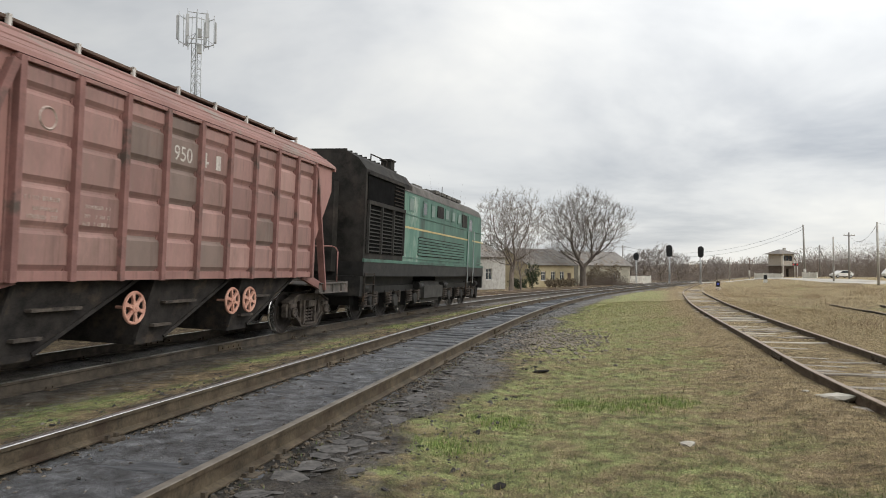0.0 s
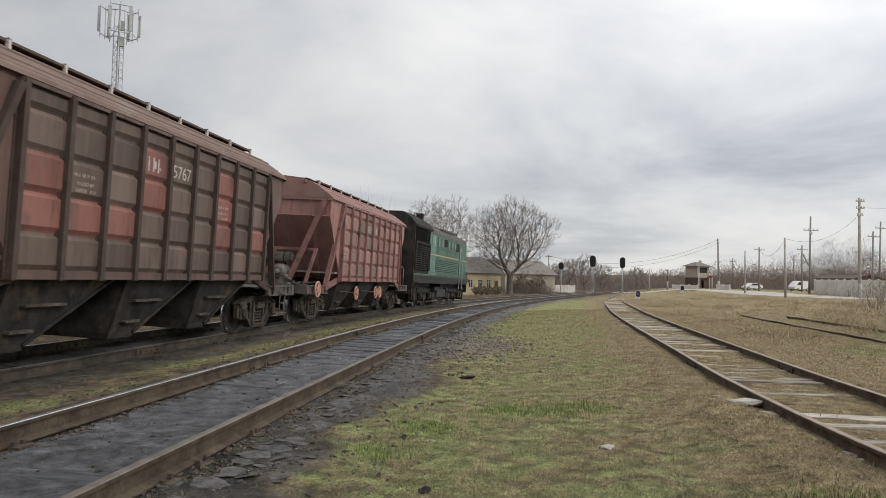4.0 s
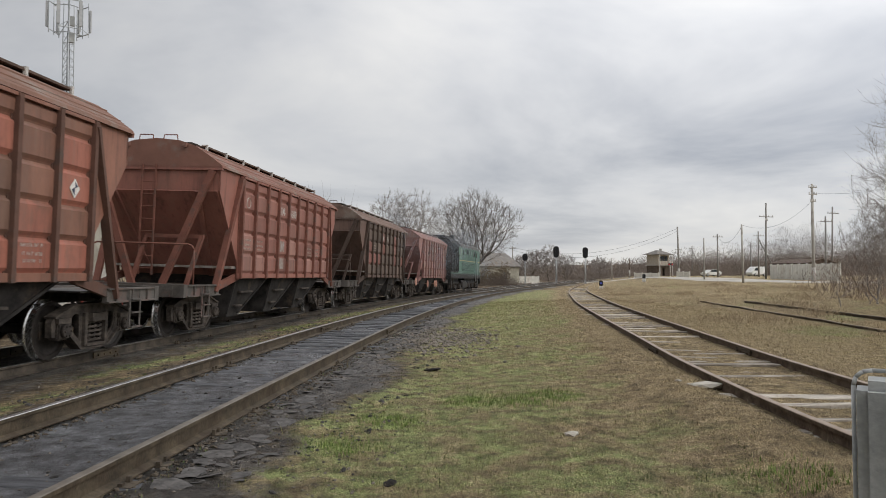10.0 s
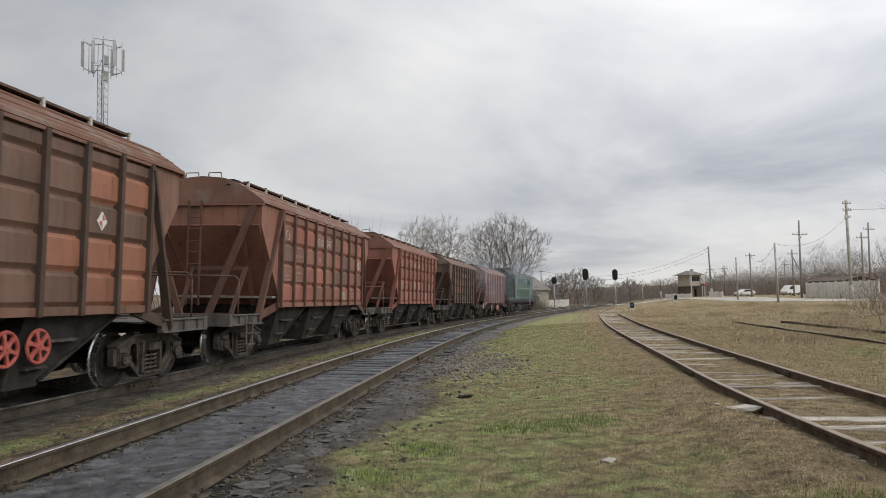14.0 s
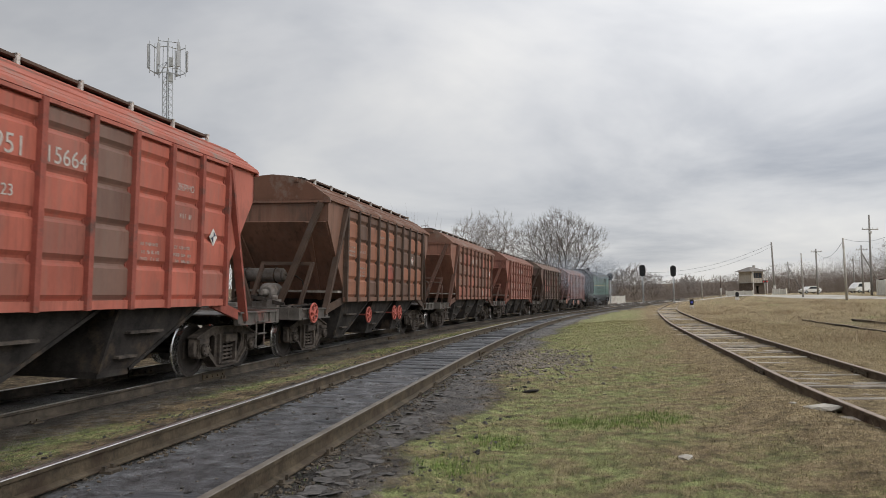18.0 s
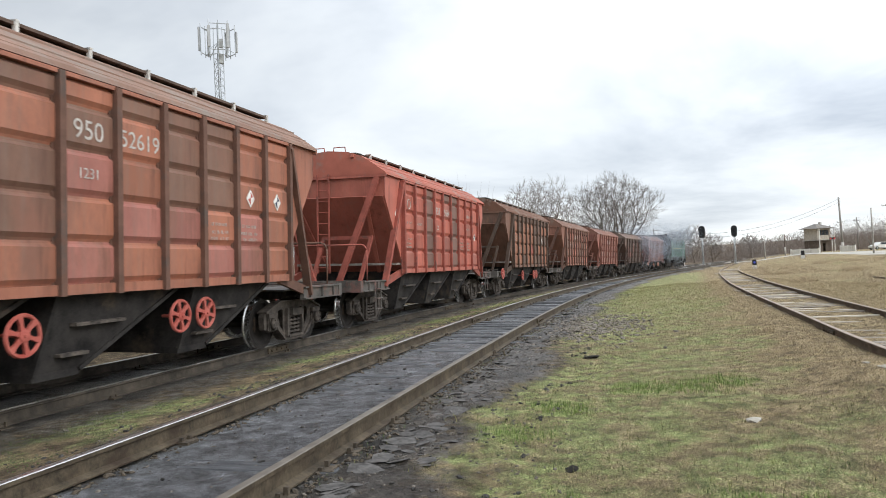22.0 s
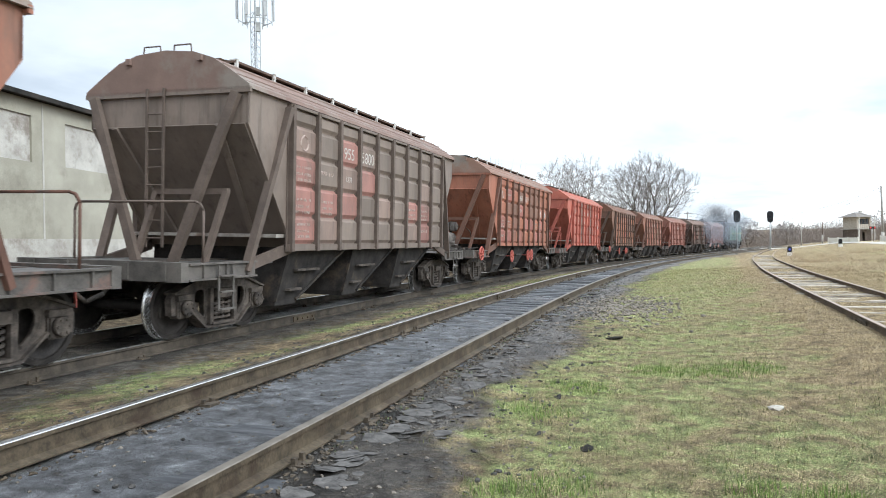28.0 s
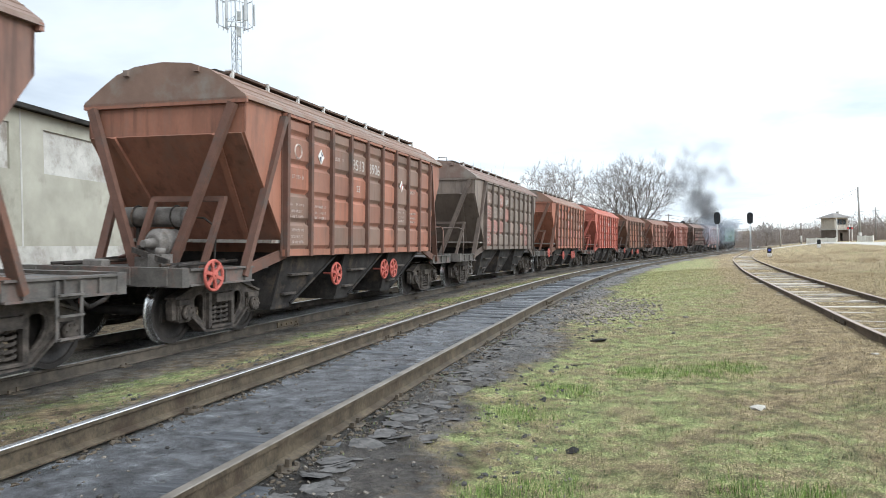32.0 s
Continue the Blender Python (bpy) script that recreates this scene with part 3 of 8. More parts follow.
# ---- tracks ----
RAIL_PROFILE = ((-0.075, -0.18), (0.075, -0.18), (0.075, -0.168), (0.012, -0.145), (0.01, -0.045), (0.036, -0.035), (0.037, -0.006),
                (0.03, 0.0), (-0.03, 0.0), (-0.037, -0.006), (-0.036, -0.035), (-0.01, -0.045), (-0.012, -0.145), (-0.075, -0.168))


def sweep_rail(name, pts, head, parent, web=M_RAIL):
    """pts: x, y, z of the rail's top, heading h."""
    n = len(RAIL_PROFILE)
    verts, faces, mats = [], [], []
    for x, y, z, h in pts:
        for u, w in RAIL_PROFILE:
            verts.append((x + u * math.cos(h), y - u * math.sin(h), z + w))
    for i in range(len(pts) - 1):
        for k in range(n):
            j = (k + 1) % n
            faces.append((i * n + k, i * n + j, (i + 1) * n + j, (i + 1) * n + k))
            mats.append(1 if k in (6, 7, 8) else 0)
    me = raw_mesh(name, verts, faces, web)
    me.materials.append(head)
    me.polygons.foreach_set("material_index", mats)
    return part(name, me, None, parent)


def sleeper_mesh(name, material, seed, half=0.12, end=1.33):
    rnd = random.Random(seed)
    bm = bmesh.new()
    box(bm, -end, end, -half, half, -0.14, 0.0)
    for v in bm.verts:
        v.co += Vector((rnd.uniform(-0.05, 0.05), rnd.uniform(-0.015, 0.015), rnd.uniform(-0.012, 0.006)))
    bmesh.ops.bevel(bm, geom=list(bm.edges), offset=0.012, segments=1, affect="EDGES")
    return mesh_of(name, bm, material)


def lay_track(name, label, line, s0, s1, head, tie_mat, tie_gap, tie_top, tie_end, joints, cant=0.0):
    """line(s) gives x, y, z of the rail tops and the heading."""
    root = thing(name, label, "railway track", "station tracks", "structure")
    step = 1.0
    # the middle track's right head has its weaker sky glint put into the colour
    for side, top in ((-0.797, head), (0.797, M_HEAD_NO_GLINT if name == "track_middle" else head)):
        pts = []
        for s in np.arange(s0, s1, step):
            x, y, z, h = line(s)
            pts.append((x + side * math.cos(h), y - side * math.sin(h), z - side / 1.594 * cant, h))
        sweep_rail("rail", pts, top, root, M_RAIL_DARK if name == "track_train" else M_RAIL if name == "track_middle" else M_RAIL_RUST)
    kinds = [sleeper_mesh("sleeper", tie_mat, k, (0.12, 0.07, 0.10, 0.05)[k] if tie_mat is M_TIE else 0.12, (0.98, 1.32, 0.74, 1.2)[k] if tie_mat is M_TIE else 1.33) for k in range(4)]
    rnd = random.Random(len(name))
    chair_bm = bmesh.new()
    count = 0
    for s in np.arange(max(s0, -2), tie_end, tie_gap):
        q = s + rnd.uniform(-0.05, 0.05)
        x, y, z, h = line(q)
        part("sleeper", kinds[rnd.randrange(4)], None, root,
             at=pose(x + rnd.uniform(-0.04, 0.04), y, z - 0.18 + tie_top + (0.02 * float(smooth(9, 16, s)) if tie_mat is M_TIE_OIL else 0.0) + (rnd.uniform(-0.05, 0.012) if tie_mat is M_TIE else rnd.uniform(-0.015, 0.01)), rnd.uniform(-1.5, 1.5), rnd.uniform(-1, 1) + math.degrees(cant / 1.594),
                     -math.degrees(h) + rnd.uniform(-1.5, 1.5)))
        count += 1
        if s < 40:
            for side in (-0.797, 0.797):
                cx, cy = x + side * math.cos(h), y - side * math.sin(h)
                m = pose(cx, cy, z - side / 1.594 * cant - 0.18, 0, 0, -math.degrees(h))
                for sx in (-1, 1):
                    if rnd.random() < 0.62:
                        continue
                    box(chair_bm, sx * 0.125 - 0.055, sx * 0.125 + 0.055, -0.08, 0.08, -0.03, rnd.uniform(-0.004, 0.010), m)
                    for q in (-0.055, 0.055):
                        e = rnd.uniform(0.011, 0.018)
                        box(chair_bm, sx * 0.10 - e, sx * 0.10 + e, q - e, q + e, 0.0, rnd.uniform(0.03, 0.065), m)
    part("rail_fasteners", chair_bm, M_SPIKE, root, "rusty base plates and spikes")["kind"] = "stuff"
    for s in joints:
        x, y, z, h = line(s)
        for side in (-0.797, 0.797):
            bm = bmesh.new()
            for sx in (-1, 1):
                box(bm, sx * 0.035 - 0.012, sx * 0.035 + 0.012, -0.42, 0.42, -0.145, -0.045)
                for k in (-0.3, -0.1, 0.1, 0.3):
                    tube(bm, (sx * 0.02, k, -0.095), (sx * 0.075, k, -0.095), 0.02, n=6)
            part("fishplate", bm, M_RAIL, root, at=pose(x + side * math.cos(h), y - side * math.sin(h), z - side / 1.594 * cant, 0, 0, -math.degrees(h)))
    return root


def line_train(s):
    x, y, h = on_line(s, OFF_TRAIN)
    return float(x), float(y), float(rail_z(s)), float(h)


def line_mid(s):
    x, y, h = on_line(s, OFF_MID)
    return float(x), float(y), float(rail_z(s)) + 0.0855, float(h)


def line_left(s):
    x, y, h = on_line(s, OFF_LEFT)
    return float(x), float(y), float(rail_z(s)) - 0.09, float(h)


_side_s = np.concatenate([[0], np.cumsum(np.hypot(np.diff(_sx), np.diff(_sy)))])
_side_h = np.arctan2(np.gradient(_sx), np.gradient(_sy))


def line_side(s):
    x, y, h = (float(np.interp(s + 8, _side_s, v)) for v in (_sx, _sy, _side_h))
    far = float(smooth(25, 110, math.hypot(x, y)))
    return x, y, 0.235 - 0.055 * float(smooth(6, 15, y)) - 0.5 * far, h


def build_tracks():
    lay_track("track_middle", "empty main track with bright rails on oily timber sleepers", line_mid, -8, 290, M_HEAD, M_TIE_OIL, 0.56, -0.019, 130, (18.9, 31.4, 43.9), CANT_MID)
    lay_track("track_siding", "rusty siding on pale rotten timber sleepers in grass", line_side, -6, 175, M_HEAD_RUST, M_TIE, 0.6, 0.072, 90, (12.5, 25.0))
    lay_track("track_train", "main track carrying the freight train", line_train, -58, 290, M_HEAD, M_TIE_DARK, 0.62, -0.012, 100, (14.5, 27.0), CANT_TRAIN)
    lay_track("track_far", "rusty loop track near the station houses", line_left, -40, 290, M_HEAD_RUST, M_TIE_DARK, 0.7, 0.0, 130, ())
    root = thing("track_abandoned", "abandoned rusty rails half buried in dry weeds", "railway track", "station tracks", "structure")
    for x0, y0, x1, y1, z in ((12.9, 13.5, 18.6, 34.5, 0.09), (15.6, 14.6, 20.4, 33.4, 0.12)):
        h = math.atan2(x1 - x0, y1 - y0)
        pts = [(x0 + (x1 - x0) * k / 24, y0 + (y1 - y0) * k / 24, ground_at(x0 + (x1 - x0) * k / 24, y0 + (y1 - y0) * k / 24) + z * (0.9 + 0.05 * math.sin(k * 0.8 + x0)), h)
               for k in range(25)]
        sweep_rail("rail", pts, M_HEAD_RUST, root)


build_ground()
build_tracks()


# ---- the freight train ----
def wagon_paint(base, grime, dirt=0.35):
    """Weathered painted steel with streaks of grime and rust; every panel has faded a little differently."""
    base = tuple((c * 0.95 + sum(base) * 0.0167) * 1.13 for c in base)
    m = surface("wagon_paint", tuple(c * 0.66 for c in base), base, 1.7, 0.62, 0.12, 0.0, 24.0, stain=grime, amount=dirt, each=0.30, stretch=(1, 1, 0.5), spec=0.42)
    nd, ln = m.node_tree.nodes, m.node_tree.links
    b = nd["Principled BSDF"]
    src = b.inputs["Base Color"].links[0].from_socket
    # thin runs of dust and rust washed down by rain
    tc, mp, n = nd.new("ShaderNodeTexCoord"), nd.new("ShaderNodeMapping"), nd.new("ShaderNodeTexNoise")
    info = nd.new("ShaderNodeObjectInfo")
    mp.inputs["Scale"].default_value = (7, 7, 0.55)
    ln.new(tc.outputs["Object"], mp.inputs[0])
    ln.new(info.outputs["Random"], mp.inputs["Location"])
    n.inputs["Scale"].default_value, n.inputs["Detail"].default_value, n.inputs["Roughness"].default_value = 1.0, 5, 0.65
    ln.new(mp.outputs[0], n.inputs["Vector"])
    for lo, hi, tint, most in ((0.52, 0.72, (0.20, 0.15, 0.122), 0.30), (0.46, 0.26, tuple(q * 0.45 for q in grime), 0.7)):
        r, mx = nd.new("ShaderNodeMapRange"), nd.new("ShaderNodeMix")
        mx.data_type = "RGBA"
        r.inputs["From Min"].default_value, r.inputs["From Max"].default_value, r.inputs["To Max"].default_value = lo, hi, most
        ln.new(n.outputs[0], r.inputs[0])
        ln.new(r.outputs[0], mx.inputs[0])
        ln.new(src, mx.inputs[6])
        mx.inputs[7].default_value = (*tint, 1)
        src = mx.outputs[2]
    ln.new(src, b.inputs["Base Color"])
    return m


SHARED = {}


def shared(key, make):
    if key not in SHARED:
        SHARED[key] = make()
    return SHARED[key]


def on_object(ob, material):
    ob.material_slots[0].link = "OBJECT"
    ob.material_slots[0].material = material
    return ob


ROWS = ((1.42, 1.93), (1.93, 2.46), (2.46, 3.00), (3.00, 3.53), (3.53, 3.84))
RIB_X = [-4.05 + 0.91 * k for k in range(10)]
HALF = 1.553


def panel_mesh(h):
    def make():
        bm = bmesh.new()
        w = 0.91
        o = [(0, 0), (w, 0), (w, h), (0, h)]
        i = [(0.05, 0.085), (w - 0.05, 0.085), (w - 0.05, h - 0.07), (0.05, h - 0.07)]
        a = [bm.verts.new((x, 0, z)) for x, z in o]
        c = [bm.verts.new((x, -0.012, z + 0.0)) for x, z in ((0, 0.03), (w, 0.03), (w, h - 0.03), (0, h - 0.03))]
        b = [bm.verts.new((x, -0.05, z)) for x, z in i]
        for k in range(4):
            j = (k + 1) % 4
            bm.faces.new((a[k], a[j], c[j], c[k]))
            bm.faces.new((c[k], c[j], b[j], b[k]))
        bm.faces.new(b)
        bm.faces.new(a[::-1])
        return mesh_of("panel", bm, M_IRON)
    return shared(("panel", round(h, 3)), make)


def rib_mesh():
    def make():
        bm = bmesh.new()
        box(bm, -0.045, 0.045, -0.12, 0.0, 1.30, 3.86)
        box(bm, -0.075, 0.075, -0.02, 0.01, 1.30, 3.86)
        return mesh_of("rib", bm, M_IRON)
    return shared("rib", make)


def handwheel_mesh():
    def make():
        bm = bmesh.new()
        ring_tube(bm, (0, 0, 0), 0.222, 0.025, 24, 6)
        return mesh_of("handwheel", bm, M_HANDWHEEL)
    return shared("handwheel", make)


def hub_mesh():
    def make():
        bm = bmesh.new()
        lathe(bm, [(0.022, 0.30), (0.022, 0.05), (0.07, 0.045), (0.07, -0.03), (0.05, -0.036), (0.022, -0.036), (0.018, -0.05), (0.001, -0.05)], n=14)
        return mesh_of("hub", bm, M_HANDWHEEL)
    return shared("hub", make)


def spoke_mesh():
    """A flat cast spoke that widens towards rim and hub."""
    def make():
        bm = bmesh.new()
        plate(bm, [(0.04, -0.034), (0.12, -0.02), (0.215, -0.036), (0.215, 0.036), (0.12, 0.02), (0.04, 0.034)], -0.02, 0.018)
        return mesh_of("spoke", bm, M_HANDWHEEL)
    return shared("spoke", make)


def handwheel(root, label, x, y, z, worn=False):
    """A cast wheel: round rim, hub on its shaft and six wide spokes."""
    wheel = part("handwheel", handwheel_mesh(), None, root, label, at=pose(x, y, z))
    cast = [wheel, part("hub", hub_mesh(), None, wheel)]
    cast += [part("spoke", spoke_mesh(), None, wheel, at=pose(0, 0, 0, 0, 17 + 60 * k, 0)) for k in range(6)]
    for ob in cast if worn else ():
        on_object(ob, M_HANDWHEEL_FADED)


def wheelset_mesh(r, half_gauge=0.80):
    def make():
        bm = bmesh.new()
        tube(bm, (0, -1.05, 0), (0, 1.05, 0), 0.075, n=12)
        for sg in (-1, 1):
            prof = [(0.10, 0.13), (0.13, 0.09), (r * 0.55, 0.03), (r * 0.84, 0.045), (r * 0.86, 0.07), (r * 0.995, 0.07), (r, 0.06), (r + 0.002, -0.03), (r + 0.028, -0.042),
                    (r + 0.028, -0.062), (r * 0.87, -0.066), (r * 0.84, -0.04), (r * 0.5, -0.05), (0.12, -0.09)]
            lathe(bm, [(a, sg * (half_gauge + 0.02 + y)) for a, y in prof], n=30)
        me = mesh_of("wheelset", bm, M_WHEEL)
        me.materials.append(M_TREAD)
        for f in me.polygons:
            c = f.center
            rad = math.hypot(c.x, c.z)
            if rad > r * 0.99 or (rad > r * 0.9 and abs(c.y) < half_gauge - 0.03):
                f.material_index = 1
            f.use_smooth = rad < r * 0.8
        return me
    return shared(("wheelset", r), make)


def spring_mesh(r, h, turns, t):
    def make():
        bm = bmesh.new()
        prev = None
        n = turns * 10
        for k in range(n + 1):
            a = k * math.tau / 10
            c = Vector((r * math.cos(a), r * math.sin(a), h * k / n))
            o = Vector((math.cos(a), math.sin(a), 0))
            row = [bm.verts.new(c + o * (t * math.cos(b)) + Vector((0, 0, t * math.sin(b)))) for b in (0.8, 2.36, 3.93, 5.5)]
            if prev:
                for i in range(4):
                    bm.faces.new((prev[i], prev[(i + 1) % 4], row[(i + 1) % 4], row[i]))
            prev = row
        return mesh_of("spring", bm, M_BOGIE)
    return shared(("spring", r, h), make)


def side_frame_mesh():
    """One-piece cast side frame of a freight bogie: two rounded windows, a spring opening and flanged edges."""
    def make():
        bm = bmesh.new()
        half = [(0.0, 0.87), (0.60, 0.87), (0.86, 0.80), (1.14, 0.70), (1.19, 0.62), (1.17, 0.38), (1.09, 0.38), (1.08, 0.62), (0.79, 0.62), (0.77, 0.42), (0.62, 0.27), (0.42, 0.14), (0.0, 0.13)]
        rim = half + [(-x, z) for x, z in half[-2:0:-1]]
        hole = [(0.37, 0.34), (0.40, 0.27), (0.46, 0.26), (0.62, 0.40), (0.68, 0.52), (0.69, 0.64), (0.65, 0.73), (0.57, 0.77), (0.45, 0.77), (0.38, 0.72)]
        loops = [rim, hole, [(-x, z) for x, z in hole], [(-0.27, 0.20), (0.27, 0.20), (0.27, 0.66), (0.20, 0.72), (-0.20, 0.72), (-0.27, 0.66)]]
        edges = []
        for loop in loops:
            v = [bm.verts.new((x, -0.05, z)) for x, z in loop]
            edges += [bm.edges.new((v[i], v[(i + 1) % len(v)])) for i in range(len(v))]
        bmesh.ops.triangle_fill(bm, edges=edges, use_beauty=True)
        grown = bmesh.ops.extrude_face_region(bm, geom=list(bm.faces))
        bmesh.ops.translate(bm, verts=[q for q in grown["geom"] if isinstance(q, bmesh.types.BMVert)], vec=(0, 0.11, 0))
        # flanges along the chords and round the windows
        for sg in (-1, 1):
            for a, b in (((0.0, 0.88), (0.60, 0.88)), ((0.60, 0.88), (1.16, 0.70)), ((0.0, 0.13), (0.42, 0.14)), ((0.42, 0.14), (0.78, 0.42))):
                beam(bm, (sg * a[0], 0, a[1]), (sg * b[0], 0, b[1]), 0.20, 0.035)
            for (xa, za), (xb, zb) in zip(hole, hole[1:] + hole[:1]):
                beam(bm, (sg * xa, -0.03, za), (sg * xb, -0.03, zb), 0.09, 0.025, (0, 1, 0))
            box(bm, min(sg * 0.76, sg * 1.10), max(sg * 0.76, sg * 1.10), -0.12, 0.09, 0.60, 0.68)
            box(bm, min(sg * 0.27, sg * 0.35), max(sg * 0.27, sg * 0.35), -0.11, 0.10, 0.18, 0.74)
        box(bm, -0.30, 0.30, -0.13, 0.11, 0.165, 0.205)
        box(bm, -0.23, 0.23, -0.17, 0.12, 0.59, 0.73)
        return mesh_of("side_frame", bm, M_BOGIE)
    return shared("side_frame", make)


def axle_box_mesh():
    def make():
        bm = bmesh.new()
        box(bm, -0.15, 0.15, -0.10, 0.10, -0.15, 0.13)
        bmesh.ops.bevel(bm, geom=list(bm.edges), offset=0.025, segments=2, affect="EDGES")
        tube(bm, (0, -0.17, 0), (0, -0.10, 0), 0.115, n=14)
        for k in range(6):
            a = k * math.tau / 6
            tube(bm, (0.085 * math.cos(a), -0.19, 0.085 * math.sin(a)), (0.085 * math.cos(a), -0.16, 0.085 * math.sin(a)), 0.018, n=6)
        return mesh_of("axle_box", bm, M_BOGIE)
    return shared("axle_box", make)


ROLLING = []


def freight_bogie(parent, x):
    bm = bmesh.new()
    box(bm, -0.22, 0.22, -1.0, 1.0, 0.52, 0.78)
    box(bm, -0.16, 0.16, -0.18, 0.18, 0.78, 0.95)
    for sx in (-0.45, 0.45):
        box(bm, sx - 0.04, sx + 0.04, -0.95, 0.95, 0.42, 0.52)
        for sy in (-0.8, 0.8):
            box(bm, sx * 1.08 - 0.05, sx * 1.08 + 0.05, sy - 0.06, sy + 0.06, 0.25, 0.66)
    bogie = part("bogie", bm, M_BOGIE, parent, "dusty two-axle bogie", at=pose(x, 0, 0))
    for sy, turn in ((-1.03, 0), (1.03, 180)):
        part("side_frame", side_frame_mesh(), None, bogie, at=pose(0, sy, 0, 0, 0, turn))
        for sx in (-0.165, 0.0, 0.165):
            part("spring", spring_mesh(0.078, 0.38, 5, 0.024), None, bogie, at=pose(sx, sy, 0.21))
        for sx in (-0.925, 0.925):
            part("axle_box", axle_box_mesh(), None, bogie, at=pose(sx, sy, 0.4785, 0, 0, turn))
    for sx in (-0.925, 0.925):
        w = part("wheelset", wheelset_mesh(0.4785), None, bogie, "worn steel wheels on an axle", at=pose(sx, 0, 0.4785))
        ROLLING.append((w, sx, 0.4785))
    return bogie


def hopper_shell(material, root):
    for sg in (-1, 1):
        bm = bmesh.new()
        plate(bm, [(-5.3, 3.9), (-5.3, 3.354), (-3.9, 1.38), (3.9, 1.38), (5.3, 3.354), (5.3, 3.9)], sg * (HALF - 0.05), sg * HALF)
        part("side_plate", bm, material, root)
        x = sg * 5.3
        bm = bmesh.new()
        box(bm, min(x, x - sg * 0.05), max(x, x - sg * 0.05), -HALF, HALF, 3.354, 3.9)
        part("end_panel", bm, material, root)
        bm = bmesh.new()
        c = [(x, -HALF + 0.05, 3.354), (x, HALF - 0.05, 3.354), (sg * 3.78, HALF - 0.05, 1.36), (sg * 3.78, -HALF + 0.05, 1.36)]
        sheet(bm, c if sg > 0 else c[::-1], -0.03)
        slope = part("end_slope", bm, material, root, "sloping end sheet of the hopper")
        for y in (-1, 1):
            bm = bmesh.new()
            beam(bm, (x + sg * 0.0, y * 1.02, 3.354), (sg * 3.80, y * 0.78, 1.38), 0.11, 0.13)
            part("stiffener", bm, material, slope)
        bm = bmesh.new()
        box(bm, min(sg * 3.75, sg * 4.35), max(sg * 3.75, sg * 4.35), -HALF + 0.05, HALF - 0.05, 1.54, 1.60)
        part("end_ledge", bm, M_DUST, root, "dusty ledge under the hopper end")
        bm = bmesh.new()
        box(bm, min(x, x + sg * 0.06), max(x, x + sg * 0.06), -HALF - 0.07, HALF + 0.07, 3.83, 3.92)
        part("eave_beam", bm, material, root)


ROOF = ((1.63, 3.885), (1.60, 3.955), (1.25, 4.20), (0.93, 4.40), (0.56, 4.52), (0.0, 4.57))


def roof_mesh(material):
    prof = [(y, z) for y, z in ROOF] + [(-y, z) for y, z in ROOF[-2::-1]]
    bm = bmesh.new()
    rows = []
    for x in (-5.36, -5.32, 5.32, 5.36):
        rows.append([bm.verts.new((x, y, z)) for y, z in prof])
    for a, b in zip(rows[:-1], rows[1:]):
        for k in range(len(prof) - 1):
            bm.faces.new((a[k], a[k + 1], b[k + 1], b[k]))
    bm.faces.new(rows[0])
    bm.faces.new(rows[-1][::-1])
    bm.faces.new((rows[0][0], rows[-1][0], rows[-1][-1], rows[0][-1]))
    for sg in (-1, 1):
        for y in (-0.7, 0.7):
            box(bm, min(sg * 5.34, sg * 5.42), max(sg * 5.34, sg * 5.42), y - 0.045, y + 0.045, 4.36, 4.46)
    return mesh_of("roof", bm, material)


def pocket_mesh():
    def make():
        bm = bmesh.new()
        top = [(-1.20, -1.44), (1.15, -1.44), (1.15, 1.44), (-1.20, 1.44)]
        low = [(-1.42, -1.30), (-0.72, -1.30), (-0.72, 1.30), (-1.42, 1.30)]
        a = [bm.verts.new((x, y, 1.38)) for x, y in top]
        b = [bm.verts.new((x, y, 0.42)) for x, y in low]
        c = [bm.verts.new((x, y, 0.33)) for x, y in low]
        for k in range(4):
            j = (k + 1) % 4
            bm.faces.new((a[k], a[j], b[j], b[k]))
            bm.faces.new((b[k], b[j], c[j], c[k]))
        bm.faces.new(c[::-1])
        bm.faces.new(a)
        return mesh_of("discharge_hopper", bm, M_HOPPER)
    return shared("pocket", make)


def ledge_mesh(half):
    def make():
        bm = bmesh.new()
        box(bm, -half, half, -0.075, 0.075, -0.02, 0.02)
        return mesh_of("ledge", bm, M_BOGIE)
    return shared(("ledge", half), make)


def edge_angle_mesh(sx, sy):
    def make():
        bm = bmesh.new()
        beam(bm, (1.13 if sx > 0 else -1.18, sy * 1.445, 1.37), (-0.73 if sx > 0 else -1.41, sy * 1.305, 0.40), 0.05, 0.05)
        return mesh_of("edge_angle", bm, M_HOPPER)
    return shared(("edge_angle", sx, sy), make)


def bracket_mesh():
    bm = bmesh.new()
    box(bm, -0.025, 0.025, -0.955, -0.90, 4.38, 4.53)
    box(bm, -0.025, 0.025, -0.96, -0.80, 4.505, 4.53)
    return mesh_of("bracket", bm, M_CLIP)


def walkway_mesh():
    bm = bmesh.new()
    box(bm, 0, 1.15, -0.93, -0.68, 4.465, 4.505)
    return mesh_of("walkway_plank", bm, M_WALKWAY)


